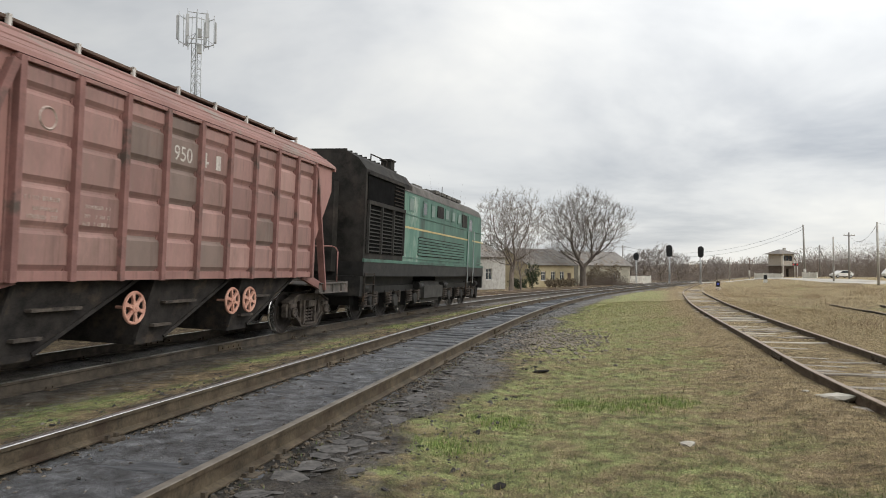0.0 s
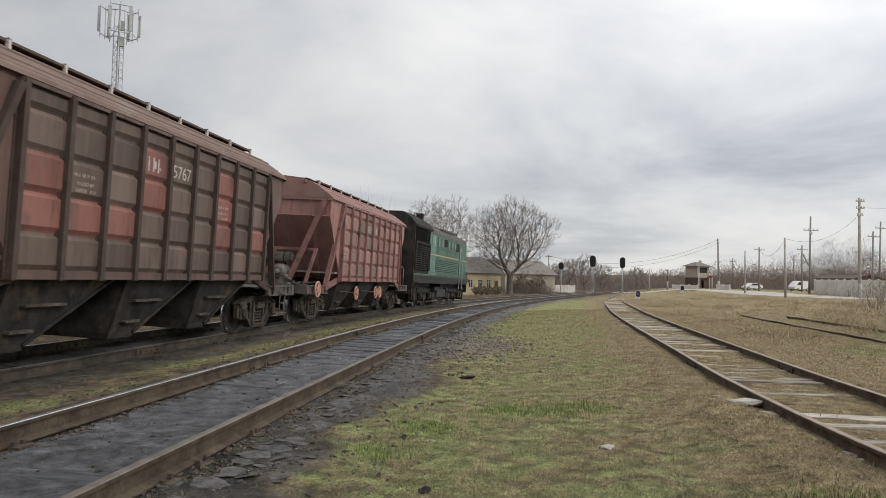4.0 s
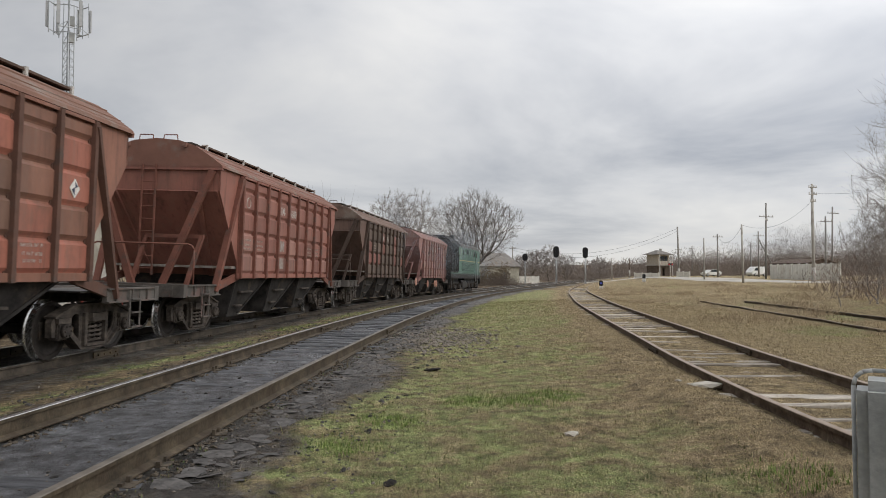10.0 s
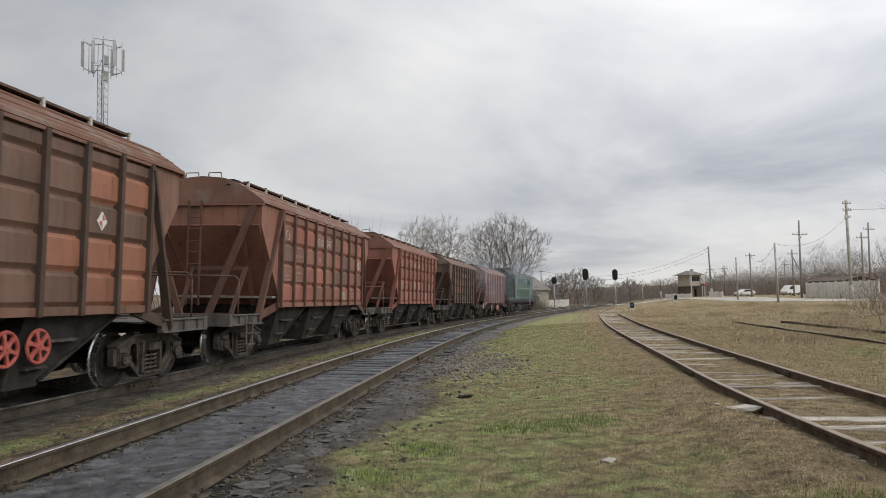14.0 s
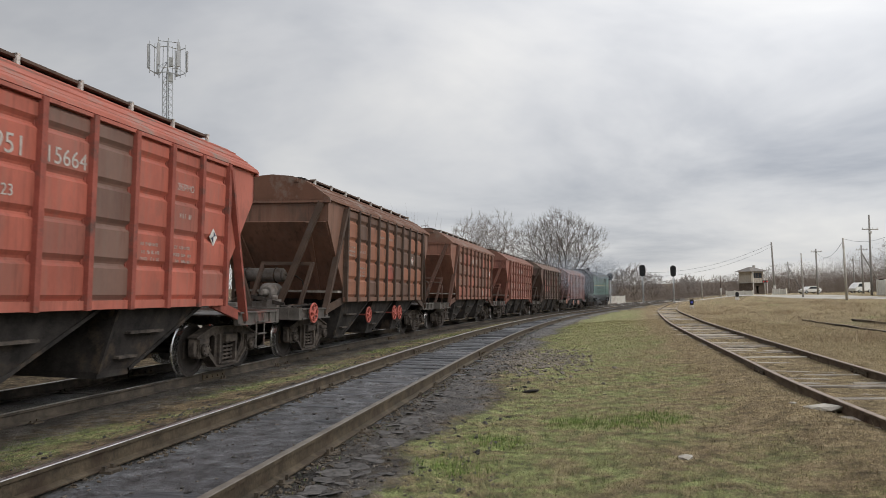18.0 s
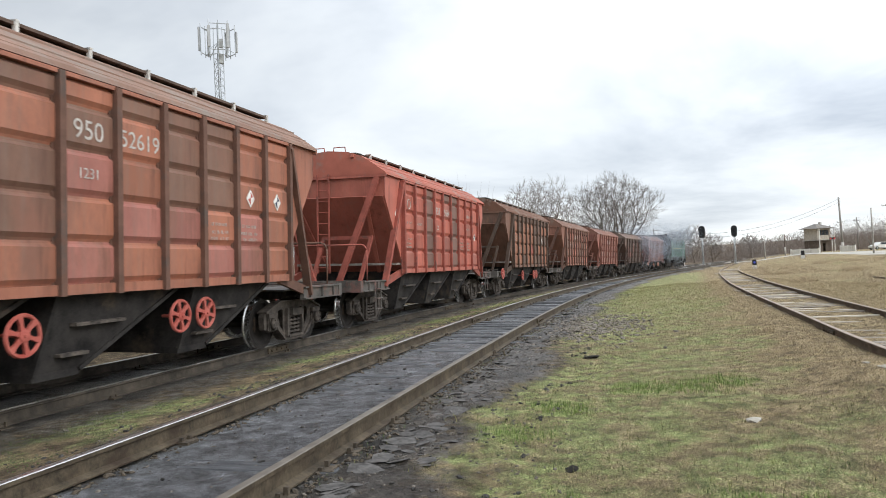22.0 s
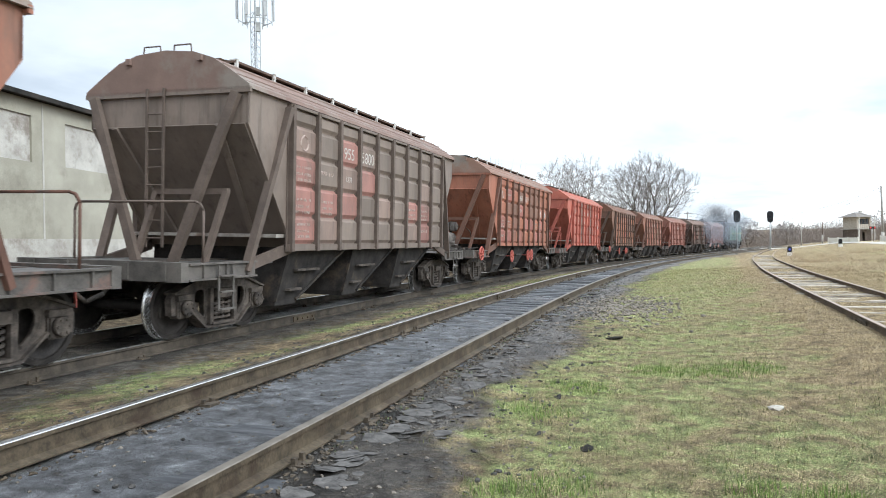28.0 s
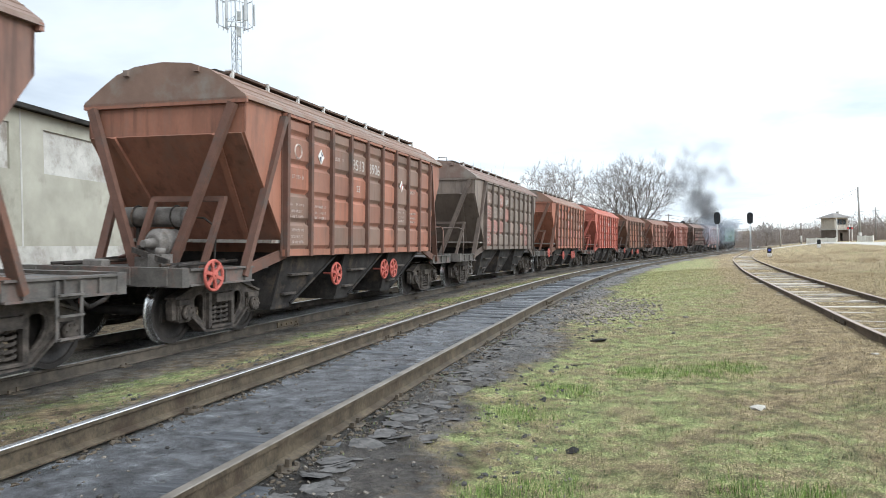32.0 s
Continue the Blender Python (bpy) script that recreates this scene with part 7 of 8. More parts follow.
def crossing_hut(p):
    root = thing("crossing_hut", "two-storey tan crossing keeper's hut with white posts and hipped roof", "hut", m=pose(p[0], p[1], p[2] - 0.2, 0, 0, 24))
    bm = bmesh.new()
    wall_with_openings(bm, 4.2, 2.8, 0.25, [(1.6, 2.5, 0, 2.1)])
    box(bm, 0, 0.25, 0.25, 3.6, 0, 2.8)
    box(bm, 3.95, 4.2, 0.25, 3.6, 0, 2.8)
    box(bm, 0, 4.2, 3.35, 3.6, 0, 2.8)
    # brick colour is darkened to hold the lower storey's shadow
    part("ground_storey", bm, surface("shaded_brown_brick", (0.07, 0.055, 0.045), (0.16, 0.125, 0.10), 4, 0.9, 0.4), root, "brown brick ground storey, coloured dark for the shade under the gallery")
    bm = bmesh.new()
    box(bm, -0.3, 4.5, -0.9, 4.0, 2.8, 2.98)
    part("gallery_floor", bm, M_CONC, root)
    for k in range(9):
        bm = bmesh.new()
        x = -0.28 + k * 0.53
        box(bm, x, x + 0.4, -0.86, -0.80, 3.0, 3.9)
        part("gallery_panel", bm, M_HUT, root)
    for x0, x1, y0, y1, z0, z1 in ((0, 0.5, 0, 0.2, 0, 2.6), (3.7, 4.2, 0, 0.2, 0, 2.6), (0.5, 3.7, 0, 0.2, 0, 1.0), (0.5, 3.7, 0, 0.2, 2.2, 2.6),
                                   (0, 0.2, 0.2, 3.4, 0, 2.6), (4.0, 4.2, 0.2, 3.4, 0, 2.6), (0, 4.2, 3.4, 3.6, 0, 2.6)):
        bm = bmesh.new()
        box(bm, x0, x1, y0, y1, z0 + 2.98, z1 + 2.98)
        part("upper_wall", bm, M_HUT, root)
    bm = bmesh.new()
    box(bm, 0.5, 3.7, 0.08, 0.11, 3.98, 5.18)
    w = part("window", bm, M_GLASS, root)
    for x in (0.5, 1.5, 2.55, 3.6):
        bm = bmesh.new()
        box(bm, x, x + 0.1, 0.02, 0.08, 3.98, 5.18)
        part("mullion", bm, M_POLEWOOD, w)
    bm = bmesh.new()
    e = [bm.verts.new(q) for q in ((-0.9, -1.0, 5.55), (5.1, -1.0, 5.55), (5.1, 4.4, 5.55), (-0.9, 4.4, 5.55))]
    t = [bm.verts.new(q) for q in ((1.4, 1.8, 6.7), (2.8, 1.8, 6.7))]
    for f in ((e[0], e[1], t[1], t[0]), (e[1], e[2], t[1]), (e[2], e[3], t[0], t[1]), (e[3], e[0], t[0]), (e[3], e[2], e[1], e[0])):
        bm.faces.new(f)
    part("roof", bm, M_ROOF, root)
    bm = bmesh.new()
    box(bm, 3.0, 3.5, 1.6, 2.1, 6.2, 7.1)
    part("chimney", bm, M_CONC, root)
    for x in (-0.25, 4.45):
        bm = bmesh.new()
        beam(bm, (x, -0.8, 0), (x, -0.8, 5.5), 0.16)
        part("gallery_post", bm, M_WHITE, root)


def crossing_light(p):
    root = thing("crossing_light", "level crossing light with red lamps on a post", "traffic light", m=pose(p[0], p[1], p[2], 0, 0, 20))
    bm = bmesh.new()
    tube(bm, (0, 0, 0), (0, 0, 3.2), 0.06, n=8)
    part("post", bm, M_WHITE, root)
    bm = bmesh.new()
    box(bm, -0.65, 0.65, -0.1, -0.04, 2.28, 2.72)
    part("board", bm, M_SIGNAL, root)
    for x in (-0.45, 0.45):
        bm = bmesh.new()
        tube(bm, (x, -0.2, 2.5), (x, -0.1, 2.5), 0.13, n=12)
        part("lamp", bm, shared("redlamp", lambda: glow("red_lens", (0.6, 0.03, 0.03), 0.35)), root)


def warehouse():
    """Long rendered building beyond the train."""
    a, b = (-15.6, 3.0), (-13.7, 47.0)
    m = facing((a[0], a[1], ground_at(*a) - 0.1), (b[0], b[1], 0))
    L = math.hypot(b[0] - a[0], b[1] - a[1])
    root = thing("warehouse", "long cream-rendered storehouse with stained walls and a dark roof edge", "building", m=m)
    H = 6.45
    for k in range(6):
        x0, x1 = k * 6.2, min((k + 1) * 6.2, L)
        if k == 5:
            x1 = L
        bm = bmesh.new()
        wall_with_openings(bm, x1 - x0, H, 0.4, [(1.1, 5.7, 4.5, 5.95)])
        part("wall_bay", bm, M_STOREHOUSE_GREY if k % 2 else M_STOREHOUSE, root, at=pose(x0, 0, 0))
        bm = bmesh.new()
        box(bm, x0 + 1.1, x0 + 5.7, 0.07, 0.3, 4.5, 5.95)
        part("blocked_window", bm, M_CONC, root, "bricked-up window, rendered over")
        bm = bmesh.new()
        box(bm, x0 - 0.04, x0 + 0.04, -0.012, 0.0, 0.2, H)
        part("joint_strip", bm, M_CONC, root)
    bm = bmesh.new()
    box(bm, 0, L, 9.6, 10, 0, H)
    box(bm, 0, 0.4, 0.4, 9.6, 0, H)
    box(bm, L - 0.4, L, 0.4, 9.6, 0, H)
    part("back_walls", bm, M_STOREHOUSE, root)
    bm = bmesh.new()
    box(bm, 0, L, -0.05, 0.0, 0, 2.1)
    part("plinth", bm, M_CONC, root, "stained cement plinth")
    bm = bmesh.new()
    sheet(bm, [(-0.4, -0.35, H - 0.02), (L + 0.4, -0.35, H - 0.02), (L + 0.4, 5.2, H + 0.7), (-0.4, 5.2, H + 0.7)], 0.14)
    sheet(bm, [(-0.4, 5.2, H + 0.7), (L + 0.4, 5.2, H + 0.7), (L + 0.4, 10.4, H), (-0.4, 10.4, H)], 0.14)
    part("roof", bm, M_SOOT, root, "dark corrugated roof")


def stones(name, label, spots, seed, mat, size, kind="stuff", flat=0.6):
    rng = random.Random(seed)
    verts, faces = [], []
    ico = bmesh.new()
    bmesh.ops.create_icosphere(ico, subdivisions=1, radius=1.0)
    iv = [v.co.copy() for v in ico.verts]
    iface = [[v.index for v in f.verts] for f in ico.faces]
    ico.free()
    for x, y in spots:
        r = size * rng.uniform(0.35, 1.0) ** 1.5
        tilt = 30 if flat > 0.4 else 9
        m = pose(x, y, ground_at(x, y) + r * flat * 0.3, rng.uniform(-tilt, tilt), rng.uniform(-tilt, tilt), rng.uniform(0, 360))
        sc = Vector((r * rng.uniform(0.7, 1.4), r * rng.uniform(0.6, 1.1), r * flat * rng.uniform(0.6, 1.1)))
        b = len(verts)
        for v in iv:
            j = rng.uniform(0.75, 1.1)
            verts.append(m @ Vector((v.x * sc.x * j, v.y * sc.y * j, v.z * sc.z * j)))
        faces += [[b + i for i in f] for f in iface]
    return tagged(new(name, raw_mesh(name, verts, faces, mat)), label, "stones", kind=kind)


def grass(name, label, n, area, seed, mat, height, keep, width=0.004, limp=0.55):
    rng = np.random.default_rng(seed)
    x, y = rng.uniform(area[0], area[1], n), area[2] + (area[3] - area[2]) * rng.uniform(0, 1, n) ** 2.1
    w = keep(x, y)
    sel = rng.uniform(0, 1, n) < w
    x, y = x[sel], y[sel]
    z = ground_z(x, y)
    n = len(x)
    h = height * rng.uniform(0.4, 1.3, n)
    a = rng.uniform(0, math.tau, n)
    lean = rng.normal(0, limp, n) if limp < 1 else np.clip(rng.normal(1.2, 0.25, n), 0.3, 1.52)
    ww = width * (1 + 0.10 * np.hypot(x, y))
    c, s = np.cos(a), np.sin(a)
    v = np.zeros((n, 3, 3))
    v[:, 0] = np.stack([x - ww * s, y + ww * c, z - 0.01], -1)
    v[:, 1] = np.stack([x + ww * s, y - ww * c, z - 0.01], -1)
    v[:, 2] = np.stack([x + np.sin(lean) * h * c, y + np.sin(lean) * h * s, z + 0.004 + h * np.cos(lean)], -1)
    faces = np.arange(3 * n).reshape(n, 3)
    return tagged(new(name, raw_mesh(name, v.reshape(-1, 3).tolist(), faces.tolist(), mat)), label, "grass", kind="stuff")


warehouse()
antenna_mast(az(19.5, 76.0))
relay_cabinet()

# station houses and trees beyond the train
shed_m = facing(az(-33.3, 118), az(-36.2, 112))
house("low yard shed with a dark sagging roof", shed_m, 6.5, 5.0, 2.2, 0.5, M_POLEWOOD, [(1.5, 2.5, 1.0, 1.9)], roof_mat=M_POLEWOOD)
house("white silicate-brick house with a grey sheet roof", facing(az(-1.2, 84), az(-5.3, 92)), 9.0, 7.0, 4.1, 1.6, M_BRICK, [(2.0, 3.2, 1.2, 2.6), (5.0, 6.2, 1.2, 2.6)])
house("low yellow station house with a grey slate roof", facing(az(-6.6, 104), az(-10.3, 112)), 10.5, 8.0, 3.4, 2.3, M_YELLOW,
      [(3.0, 4.0, 1.0, 2.3), (5.2, 6.2, 1.0, 2.3), (7.2, 8.2, 1.0, 2.3)], [(9.0, 9.9, 0, 2.1)])
house("grey-roofed yellowish outbuilding with a gable", facing(az(-10.6, 128), az(-14.6, 138)), 13.5, 8.0, 3.6, 2.4, M_STOREHOUSE, [(3.0, 4.2, 1.0, 2.4), (9.0, 10.2, 1.0, 2.4)])
bare_tree("tree", "tall bare tree with a slender upright crown", az(-5.35, 80), 11.6, 9.2, 5, 0.28, 0.17, 1700)
bare_tree("tree", "large spreading bare tree beside the station house", az(-11.0, 108), 14.7, 16.0, 11, 0.50, 0.20, 2900, thin=0.010, twigs=6, reach=0.07, bark=M_BARK_DARK, fine=M_TWIG_DARK)
bare_tree("tree", "bare young tree behind the houses", az(-9.1, 118), 7.5, 6.0, 21, 0.14, 0.15, 450)
bare_tree("tree", "bare young tree by the brick house", az(-6.1, 84), 6.5, 4.0, 22, 0.12, 0.15, 350)
for k, (a, dist, h, w) in enumerate(((-16.9, 172, 9.0, 8.5), (-15.6, 178, 8.0, 7.5), (-18.2, 182, 7.0, 7.0), (-14.6, 168, 6.5, 6.5), (-20.9, 205, 6.5, 8.0))):
    bare_tree("tree", "bare tree beyond the crossing", az(a, dist), h, w, 31 + k, 0.25, 0.1, 480, thin=0.018, twigs=9, reach=0.10)
for k, (a, dist, h, w) in enumerate(((-43.6, 34, 10.4, 7.0), (-46.0, 27, 9.4, 6.0), (-41.2, 42, 8.0, 5.5), (-49.0, 30, 10.0, 6.5), (-42.6, 38, 9.4, 5.5), (-39.8, 40, 5.0, 4.0), (-44.5, 22, 6.0, 4.0), (-47.5, 36, 9.5, 6.0), (-41.0, 33, 4.5, 3.5))):
    bare_tree("shrub_tree", "thin bare shrub with long twigs", az(a, dist), h, w, 41 + k, 0.05, 0.03, 520, thin=0.005, twigs=5, reach=0.09, bark=M_TWIG)
bare_tree("shrub_tree", "low bare shrub among the weeds", az(-39.4, 40), 3.0, 3.0, 51, 0.025, 0.03, 200, thin=0.005, twigs=3, bark=M_TWIG)
bare_tree("shrub_tree", "low bare shrub among the weeds", az(-37.6, 36), 1.6, 1.8, 52, 0.02, 0.03, 150, thin=0.004, twigs=3, bark=M_TWIG)
# dark evergreen and hedge by the yellow house
M_EVERGREEN = surface("evergreen_leaf", (0.02, 0.03, 0.015), (0.06, 0.075, 0.035), 1.0, 0.8, 0)
M_HEDGE = surface("brown_hedge_twig", (0.11, 0.085, 0.06), (0.22, 0.175, 0.12), 1.0, 0.9, 0)


def leafy_bush(label, p, w, h, seed, mat, n):
    rng = np.random.default_rng(seed)
    root = thing("bush", label, "bush", "bushes", m=pose(p[0], p[1], p[2]))
    bm = bmesh.new()
    for k in range(5):
        tube(bm, (0, 0, -0.1), (rng.normal(0, w * 0.2), rng.normal(0, w * 0.2), h * 0.6), 0.04, 0.02, n=5)
    part("stems", bm, M_BARK, root)
    u = rng.normal(0, 1, (n, 3))
    u /= np.linalg.norm(u, axis=1)[:, None]
    c = u * (rng.uniform(0.3, 1, n) ** 0.5)[:, None] * np.array([w / 2, w / 2, h / 2]) * (0.85 + 0.25 * np.sin(u[:, :1] * 7 + u[:, 2:] * 5)) + np.array([0, 0, h / 2])
    v = c[:, None, :] + rng.normal(0, 0.07, (n, 3, 3))
    part("foliage", raw_mesh("foliage", v.reshape(-1, 3).tolist(), np.arange(3 * n).reshape(n, 3).tolist(), mat), None, root)


leafy_bush("dark evergreen shrub beside the yellow house", az(-7.0, 97), 2.2, 3.6, 71, M_EVERGREEN, 2600)
leafy_bush("low dark evergreen shrub", az(-5.9, 92), 2.6, 1.5, 72, M_EVERGREEN, 1500)
leafy_bush("tall dark conifer behind the brick house", az(-3.6, 100), 4.5, 7.5, 73, M_EVERGREEN, 3800)
for k in range(5):
    leafy_bush("clipped brown leafless hedge", az(-8.35 - k * 0.42, 101 + k), 1.5, 1.35, 74 + k, M_HEDGE, 900)
for k in range(6):
    leafy_bush("rust-brown bush against the outbuilding", az(-11.3 - k * 0.42, 118 + k * 1.2), 2.6, 2.4 + (k % 3) * 0.9, 84 + k, M_HEDGE, 1100)

# signals
signal("railway signal with a black oval head on a pale mast", az(-17.49, 122), 5.6, 3)
signal("railway signal with a black oval head on a pale mast", az(-19.76, 130), 5.7, 3)
signal("railway signal with a small black head beyond the tracks", az(-15.03, 132), 5.1, 2)
dwarf_signal("low shunting signal with a blue lamp on a white pedestal", az(-20.97, 78), True)
dwarf_signal("low dark shunting signal in the weeds", az(-24.21, 98), False)

# the level crossing and what stands round it
crossing_hut(az(-25.25, 185))
crossing_light(az(-26.15, 150))
pole("utility_pole", "tall concrete utility pole with insulators", az(-35.95, 92), 11.5, 0.2, M_CONC, ((11.1, 0.5), (10.3, 0.5), (9.5, 0.35)), 0, True)
pole("utility_pole", "wooden utility pole with a crossarm", az(-32.84, 112), 11.1, 0.16, M_POLEGREY, ((9.1, 1.1), (8.6, 0.2)), 1.0)
pole("utility_pole", "slim pale concrete pole", az(-31.31, 88), 6.9, 0.14, M_CONC, (), -0.8)
pole("utility_pole", "slim pale concrete pole", az(-28.6, 105), 6.0, 0.12, M_CONC)
pole("utility_pole", "wooden utility pole with a crossarm", az(-29.56, 130), 7.6, 0.16, M_POLEGREY, ((7.1, 0.9),))
pole("utility_pole", "wooden utility pole with a slanting brace", az(-32.37, 140), 8.4, 0.16, M_POLEGREY, ((7.6, 1.0),), 0, brace=4.0)
pole("utility_pole", "wooden utility pole with a crossarm", az(-31.85, 170), 7.3, 0.16, M_POLEGREY, ((6.8, 1.0),))
pole("utility_pole", "wooden utility pole with a white footing", az(-26.8, 150), 10.2, 0.2, M_POLEGREY, ((5.6, 0.7),), -1.5, True)
pole("utility_pole", "wooden pole with a slanting brace", az(-27.75, 190), 7.8, 0.16, M_POLEGREY, ((7.0, 0.8),), 0, brace=3.5)
pole("utility_pole", "leaning grey wooden utility pole", az(-36.7, 105), 8.5, 0.15, M_POLEGREY, ((7.8, 0.8),), 1.0)
pole("utility_pole", "leaning grey wooden utility pole", az(-37.1, 120), 10.8, 0.15, M_POLEGREY, ((9.8, 0.9),), 1.5)
pole("utility_pole", "wooden pole behind the station houses", az(-14.03, 150), 8.0, 0.15, M_POLEGREY, ((7.6, 0.7),))
pole("marker_post", "round sign on a pale post", az(-21.79, 150), 4.9, 0.1, M_CONC)
pole("marker_post", "dark post with a white foot", az(-23.13, 150), 4.3, 0.12, M_POLEWOOD, (), 0, True)
concrete_fence("white slatted crossing fence", az(-23.5, 152), az(-25.3, 150), 1.0, 1.6)
concrete_fence("white slatted crossing fence", az(-26.65, 148), az(-27.55, 146), 1.0, 1.6)
concrete_fence("faded white concrete panel fence round a yard", az(-33.2, 112), az(-37.6, 100), 2.0, 1.6)
concrete_fence("white fence beside the outbuilding", az(-14.5, 140), az(-16.1, 142), 1.5, 1.6)
car("white van parked by the road", az(-32.2, 168), 200, True)
car("old white saloon car", az(-29.07, 160), 190, False)

# the pale road over the crossing
bm = bmesh.new()
rp = [az(-10, 150), az(-20, 146), az(-24, 138), az(-28, 118), az(-31, 100), az(-36, 93), az(-44, 92), az(-60, 96)]
rw = [3.2, 3.4, 4.5, 5, 5, 4, 3.5, 3.5]
rows = []
for i in range(len(rp) - 1):
    for k in range(10):
        t = k / 10
        c = rp[i].lerp(rp[i + 1], t)
        d = (rp[i + 1] - rp[i]).normalized()
        w = rw[i] + (rw[i + 1] - rw[i]) * t
        nrm = Vector((d.y, -d.x, 0))
        rows.append([bm.verts.new((*(c + nrm * w * s).xy, ground_at(*(c + nrm * w * s).xy) + 0.10 - 0.08 * abs(s))) for s in (-1, -0.6, 0, 0.6, 1)])
for a, b in zip(rows[:-1], rows[1:]):
    for k in range(4):
        bm.faces.new((a[k], a[k + 1], b[k + 1], b[k]))
solid("road", bm, M_ROAD, "pale dusty road over the level crossing", "road", kind="structure")

wire(az(-26.8, 150) + Vector((0, 0, 9.8)), az(-14.03, 150) + Vector((0, 0, 7.6)), 3.0, 0.018)
wire(az(-26.8, 150) + Vector((0, 0, 9.2)), az(-14.03, 150) + Vector((0, 0, 7.0)), 3.2, 0.018)
wire(az(-31.31, 88) + Vector((0, 0, 6.6)), az(-35.95, 92) + Vector((0, 0, 9.4)), 1.4, 0.013)
wire(az(-35.95, 92) + Vector((0, 0, 10.2)), az(-47, 80) + Vector((0, 0, 11.4)), 1.0, 0.013)
wire(az(-29.56, 130) + Vector((0, 0, 7.0)), az(-31.31, 88) + Vector((0, 0, 6.6)), 1.5, 0.02)

# woods and scrub
rnd = random.Random(7)
def twig_cloud(name, label, clumps, seed, per, mat, size=(0.7, 2.2), width=0.045):
    """Bare woods seen from far off: clumps (x, y, radius, height) of slender upward twigs, thinning towards the ragged top."""
    rng = np.random.default_rng(seed)
    out = []
    for x, y, rad, hgt in clumps:
        n = int(per * hgt)
        u = rng.normal(0, 1, (n, 2)) * rad * 0.55
        z = rng.uniform(0, 1, n) ** 1.25 * hgt * np.exp(-(u ** 2).sum(1) / (2.6 * rad * rad))
        p = np.stack([x + u[:, 0], y + u[:, 1], z + ground_z(x + u[:, 0], y + u[:, 1]) - 0.2], -1)
        ln = rng.uniform(*size, n)[:, None]
        d = np.stack([rng.normal(0, 0.42, n), rng.normal(0, 0.42, n), rng.uniform(0.5, 1.0, n)], -1) * ln
        side = rng.normal(0, 1, (n, 3)) * np.array([1, 1, 0.2])
        side *= width * (0.5 + rng.uniform(0, 1, n))[:, None] / np.linalg.norm(side, axis=1)[:, None]
        out.append(np.stack([p - side, p + side, p + d], 1))
    v = np.concatenate(out).reshape(-1, 3)
    return tagged(new(name, raw_mesh(name, v.tolist(), np.arange(len(v)).reshape(-1, 3).tolist(), mat)), label, "woods", kind="stuff")


woods = []
for k in range(230):
    a = 12.5 + k * 0.145 + rnd.uniform(-0.3, 0.3)
    woods.append((*az(-a, rnd.uniform(185, 290)).xy, rnd.uniform(3, 7), float(np.interp(a, (12, 20, 22, 26, 30, 34, 46), (3.4, 4.0, 5.4, 7.0, 10.0, 12.0, 12.5))) * rnd.uniform(0.45, 1.15)))
twig_cloud("far_woods", "belt of bare grey-brown woods beyond the yard road", woods, 1, 230, M_SCRUB, (0.3, 1.0), 0.022)
hills = []
for k in range(150):
    a = -2 + k * 0.36 + rnd.uniform(-0.5, 0.5)
    hills.append((*az(-a, rnd.uniform(290, 620)).xy, rnd.uniform(8, 16), rnd.uniform(4, 8)))
twig_cloud("hill_woods", "hazy bare woods on the far slope", hills, 8, 70, M_SCRUB, (1.0, 2.6), 0.09)
scrub_belt("scrub", "bare scrub behind the station houses", [(*az(-4 - k * 0.8, rnd.uniform(140, 175)).xy, rnd.uniform(3, 5), rnd.uniform(3.5, 6)) for k in range(14)], 2, 90)
scrub_belt("bush", "reddish bare bushes by the outbuilding", [(*az(-11 - k * 0.5, rnd.uniform(112, 120)).xy, 1.6, rnd.uniform(2, 3.2)) for k in range(7)], 3, 120)
twig_cloud("scrub", "reddish bare scrub beyond the yard", [(*az(-38.5 - k * 0.9, rnd.uniform(45, 95)).xy, rnd.uniform(2, 4), rnd.uniform(1.5, 4.5)) for k in range(26)], 4, 260,
           surface("reddish_scrub", (0.16, 0.12, 0.095), (0.32, 0.25, 0.205), 0.3, 0.95, 0), (0.4, 1.3), 0.016)
M_DRY = blades("dry_stalk", (0.143, 0.097, 0.0645), (0.286, 0.209, 0.138), (0.428, 0.339, 0.224), (0.592, 0.495, 0.335))
weeds = []
while len(weeds) < 300:
    x, y = rnd.uniform(7, 40), rnd.uniform(8, 75)
    if side_dist(np.array([x]), np.array([y]))[0] > 1.8:
        weeds.append((x, y, rnd.uniform(0.4, 1.6), rnd.uniform(0.08, 0.6)))
twig_cloud("weeds", "dry pinkish-brown weeds beyond the siding", weeds, 5, 1300, M_DRY, (0.08, 0.30), 0.006)
twig_cloud("weeds", "dry brown weed clumps in the lawn beside the siding", [(3.9, 8.6, 0.45, 0.18), (4.9, 13.2, 0.6, 0.3), (3.4, 5.2, 0.4, 0.12), (5.6, 16.0, 0.6, 0.25), (2.9, 6.0, 0.5, 0.12), (3.9, 6.4, 0.5, 0.14)], 6, 5000, M_DRY, (0.04, 0.14), 0.003)
scrub_belt("treetops", "bare treetops behind the storehouse", [(*az(14 - k * 1.5, rnd.uniform(50, 70)).xy, 2.2, rnd.uniform(9.0, 11.0)) for k in range(10)], 6, 50)

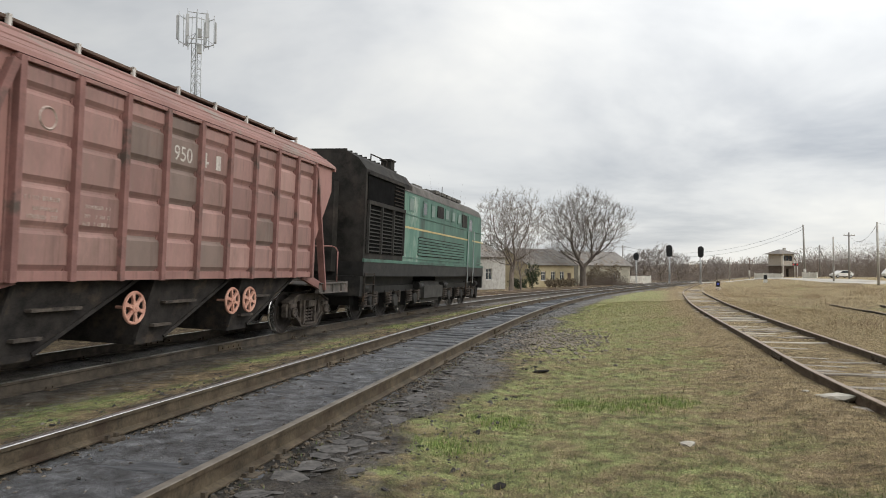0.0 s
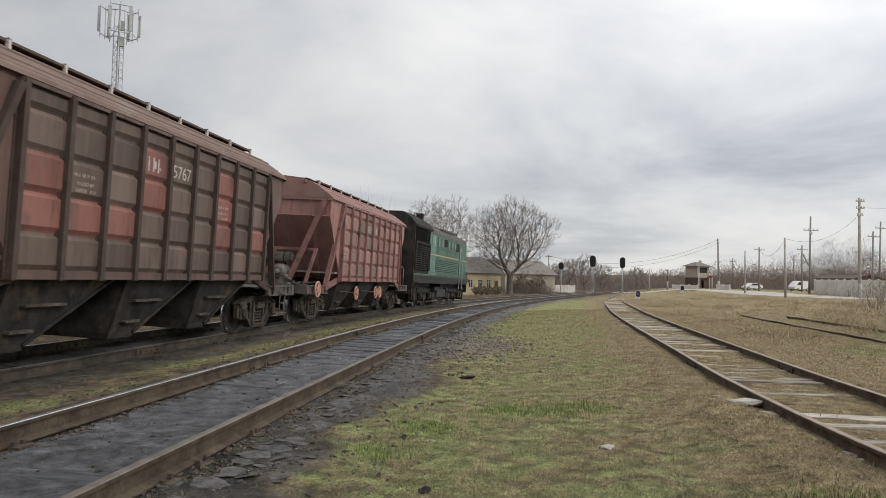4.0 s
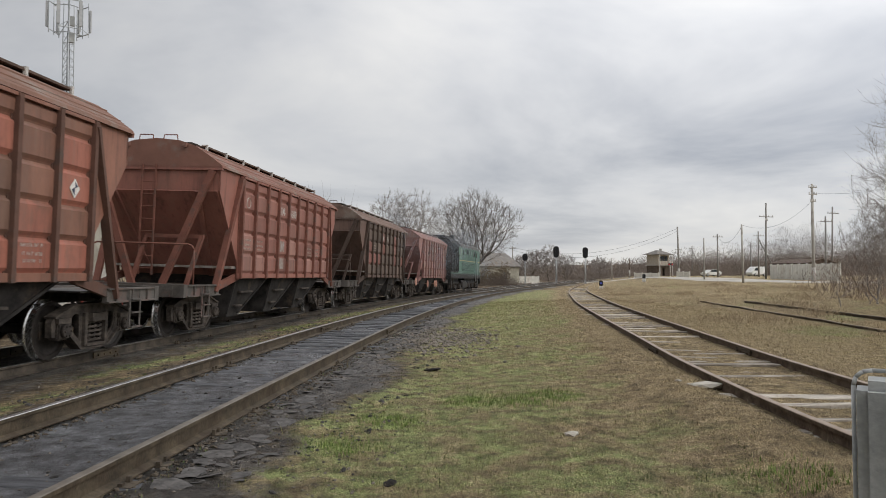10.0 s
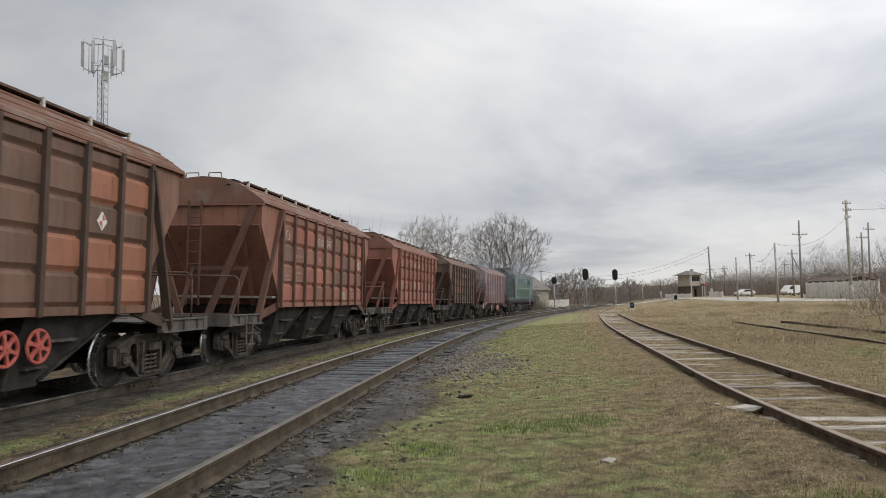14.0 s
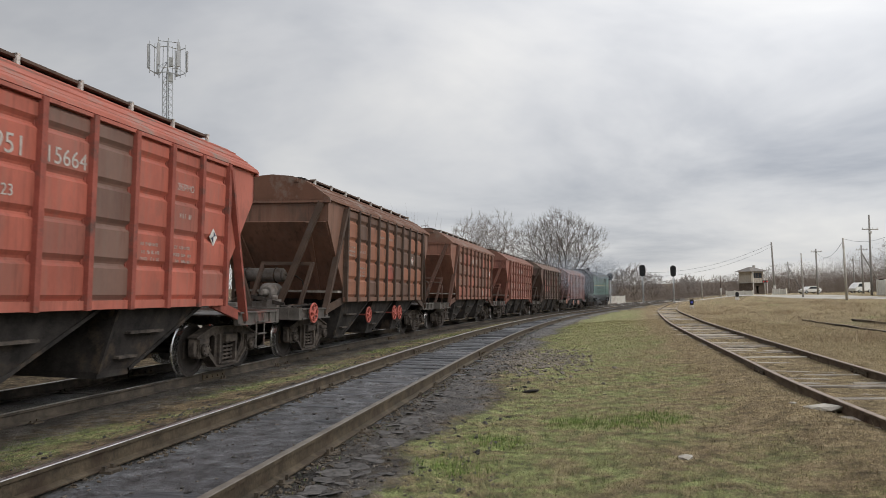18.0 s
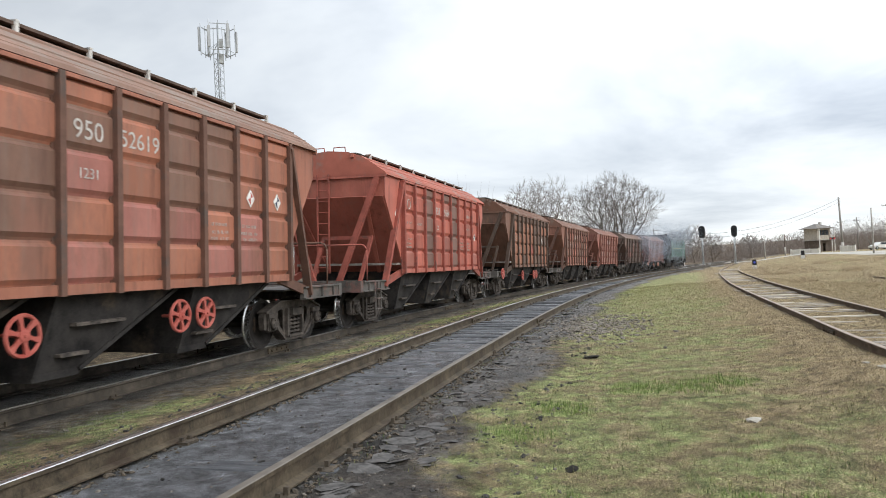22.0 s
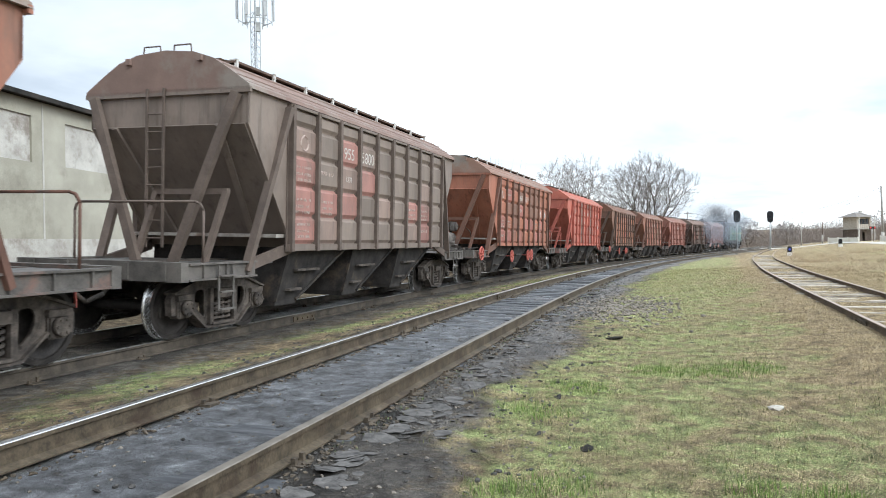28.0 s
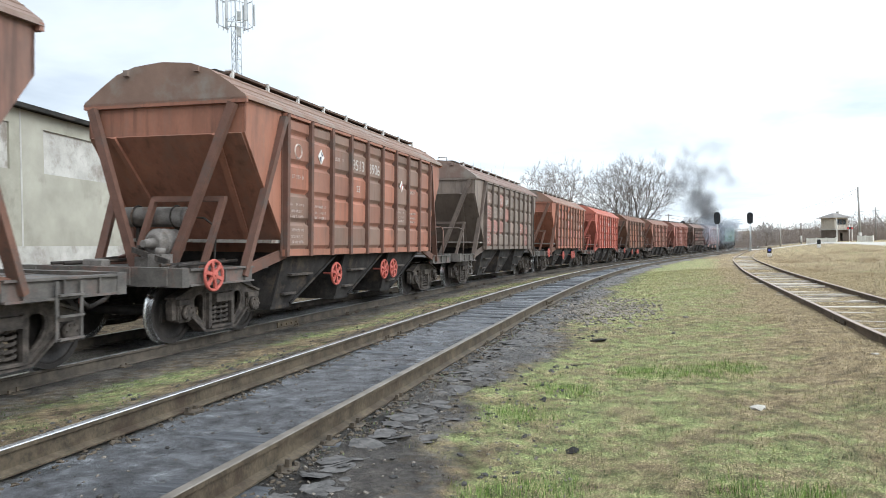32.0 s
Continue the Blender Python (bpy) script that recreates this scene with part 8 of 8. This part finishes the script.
# loose stones, rubble and grass
for x, y, r in ((2.22, 6.51, 0.085), (4.60, 8.36, 0.15), (4.20, 5.76, 0.11), (4.42, 8.75, 0.07)):
    stones("stone", "pale limestone lump lying in the grass", [(x, y)], int(x * 100), M_STONE, r * 1.6, kind="", flat=0.3)
M_SOOTY = surface("oil_soaked_earth", (0.012, 0.011, 0.01), (0.045, 0.04, 0.036), 12, 0.9, 0.6, spec=0.1)
for x, y, r in ((1.52, 11.1, 0.10), (0.42, 5.25, 0.075), (2.54, 10.6, 0.07)):
    stones("clod", "dark clod of oily earth", [(x, y)], int(x * 100), M_SOOTY, r * 1.5, kind="", flat=0.22)
stones("rubble", "spill of grey broken stone beside the track", [(2.5 + rnd.gauss(0, 0.55) + 0.23 * q, 16.3 + q) for q in [rnd.gauss(0, 1.5) for k in range(1300)]], 51, surface("pale_broken_stone", (0.085, 0.074, 0.062), (0.275, 0.24, 0.205), 8, 0.9, 0.5), 0.06)
spots = []
for k in range(3200):
    s, off = rnd.uniform(-2, 34), rnd.uniform(2.4, 7.0)
    if 3.7 < off < 5.25 and rnd.random() < 0.8:
        continue
    x, y, h = on_line(s, off)
    spots.append((float(x), float(y)))
stones("ballast_crumbs", "dark oily ballast crumbs along the track", spots, 52, M_COAL, 0.035)
spots = []
for k in range(260):
    s, off = rnd.uniform(2, 40), rnd.uniform(1.0, 3.4)
    x, y, h = on_line(s, off)
    spots.append((float(x), float(y)))
stones("gravel", "grey gravel scattered between the tracks", spots, 53, M_GRAVEL, 0.04)
spots = []
for k in range(5200):
    s, off = rnd.uniform(-2, 26), rnd.choice((rnd.uniform(5.4, 7.4), rnd.uniform(5.4, 7.4), rnd.uniform(1.5, 5.2)))
    x, y, h = on_line(s, off)
    spots.append((float(x), float(y)))
stones("pebbles", "small pale pebbles and slag in the oily dirt", spots, 54, M_GRAVEL, 0.02)
spots = []
for k in range(5200):
    s, off = -2 + 28 * rnd.random() ** 1.5, rnd.choice((rnd.gauss(3.90, 0.06), rnd.gauss(3.62, 0.06), rnd.gauss(5.22, 0.07), rnd.gauss(5.52, 0.06), rnd.gauss(5.58, 0.12)))
    x, y, h = on_line(s, off)
    spots.append((float(x), float(y)))
stones("rust_crumbs", "rusty dirt crumbs along the rail feet", spots, 55, M_SPIKE, 0.032)
spots = []
for k in range(420):
    s, off = -1 + 24 * rnd.random() ** 1.4, 5.72 + abs(rnd.gauss(0, 0.2))
    x, y, h = on_line(s, off)
    spots.append((float(x), float(y)))
stones("oily_crust", "flat cracked flakes of oil-soaked dirt beside the rail", spots, 56, surface("oily_crust_dirt", (0.035, 0.033, 0.032), (0.15, 0.14, 0.132), 11, 0.8, 0.8, spec=0.2), 0.15, flat=0.075)
M_BLADE = blades("grass_blade", (0.035, 0.045, 0.0131), (0.085, 0.105, 0.0279), (0.17, 0.195, 0.0574), (0.29, 0.3, 0.107), (0.42, 0.41, 0.172))
M_STRAW = blades("straw_blade", (0.0945, 0.068, 0.0365), (0.221, 0.165, 0.0914), (0.357, 0.28, 0.161), (0.504, 0.41, 0.248), (0.63, 0.53, 0.335))
grass("grass", "short green spring grass", 420000, (-2, 13, 2.2, 40), 61, M_BLADE, 0.034, lambda x, y: (zones(x, y)[0] * 2.0 - 0.55) * (0.6 + 0.4 * lumps(x, y, 2.2, 8.0)), 0.0018, 0.8)
grass("dead_grass", "dry straw-coloured dead grass", 700000, (-2, 16, 2.2, 40), 62, M_STRAW, 0.062, lambda x, y: (lambda z: (z[1] * 1.9 - 0.1 - 0.6 * z[0]) * (0.35 + 0.65 * smooth(0.8, 1.3, abs(side_dist(x, y)))))(zones(x, y)), 0.0016, 1.25)
tufts = [(-0.15, 4.3, 0.3), (0.2, 4.5, 0.25), (1.35, 4.35, 0.25), (1.75, 4.3, 0.2), (2.2, 8.3, 0.5), (2.7, 8.6, 0.4), (0.6, 7.4, 0.4), (3.2, 4.7, 0.4), (1.6, 8.4, 0.4), (0.1, 6.4, 0.4)]
M_TUFT = blades("fresh_grass_blade", (0.055, 0.09, 0.02), (0.13, 0.20, 0.045), (0.22, 0.31, 0.085), (0.30, 0.37, 0.13))
for k, (x, y, r) in enumerate(tufts):
    grass("grass_tuft", "fresh bright green grass tuft", int(9000 * r), (x - r, x + r, y - r, y + r), 90 + k, M_TUFT, 0.05,
          lambda px, py, x=x, y=y, r=r: np.exp(-((px - x) ** 2 + (py - y) ** 2) / (0.45 * r * r)) * (0.55 + 0.45 * lumps(px, py, 9.0, 4.0)), 0.0025)
M_MOSS = blades("moss_blade", (0.035, 0.06, 0.018), (0.085, 0.14, 0.04), (0.16, 0.235, 0.075), (0.24, 0.31, 0.12))
grass("trackside_grass", "moss and small weeds between the tracks", 170000, (-9, 4, 4, 30), 130, M_MOSS, 0.011,
      lambda x, y: (lambda s, d: 1.1 * smooth(1.3, 1.8, d) * smooth(3.3, 2.8, d) * (0.3 + 1.0 * lumps(x, y, 1.1, 5.0)))(*line_coords(x, y)))
grass("rail_moss", "moss and low weeds along the rail foot", 60000, (-6, 4, 2, 26), 131, M_MOSS, 0.022,
      lambda x, y: (lambda s, d: smooth(5.47, 5.54, d) * smooth(5.82, 5.60, d) * (0.2 + 0.8 * lumps(x, y, 3.1, 2.0)))(*line_coords(x, y)), 0.003)

motions()
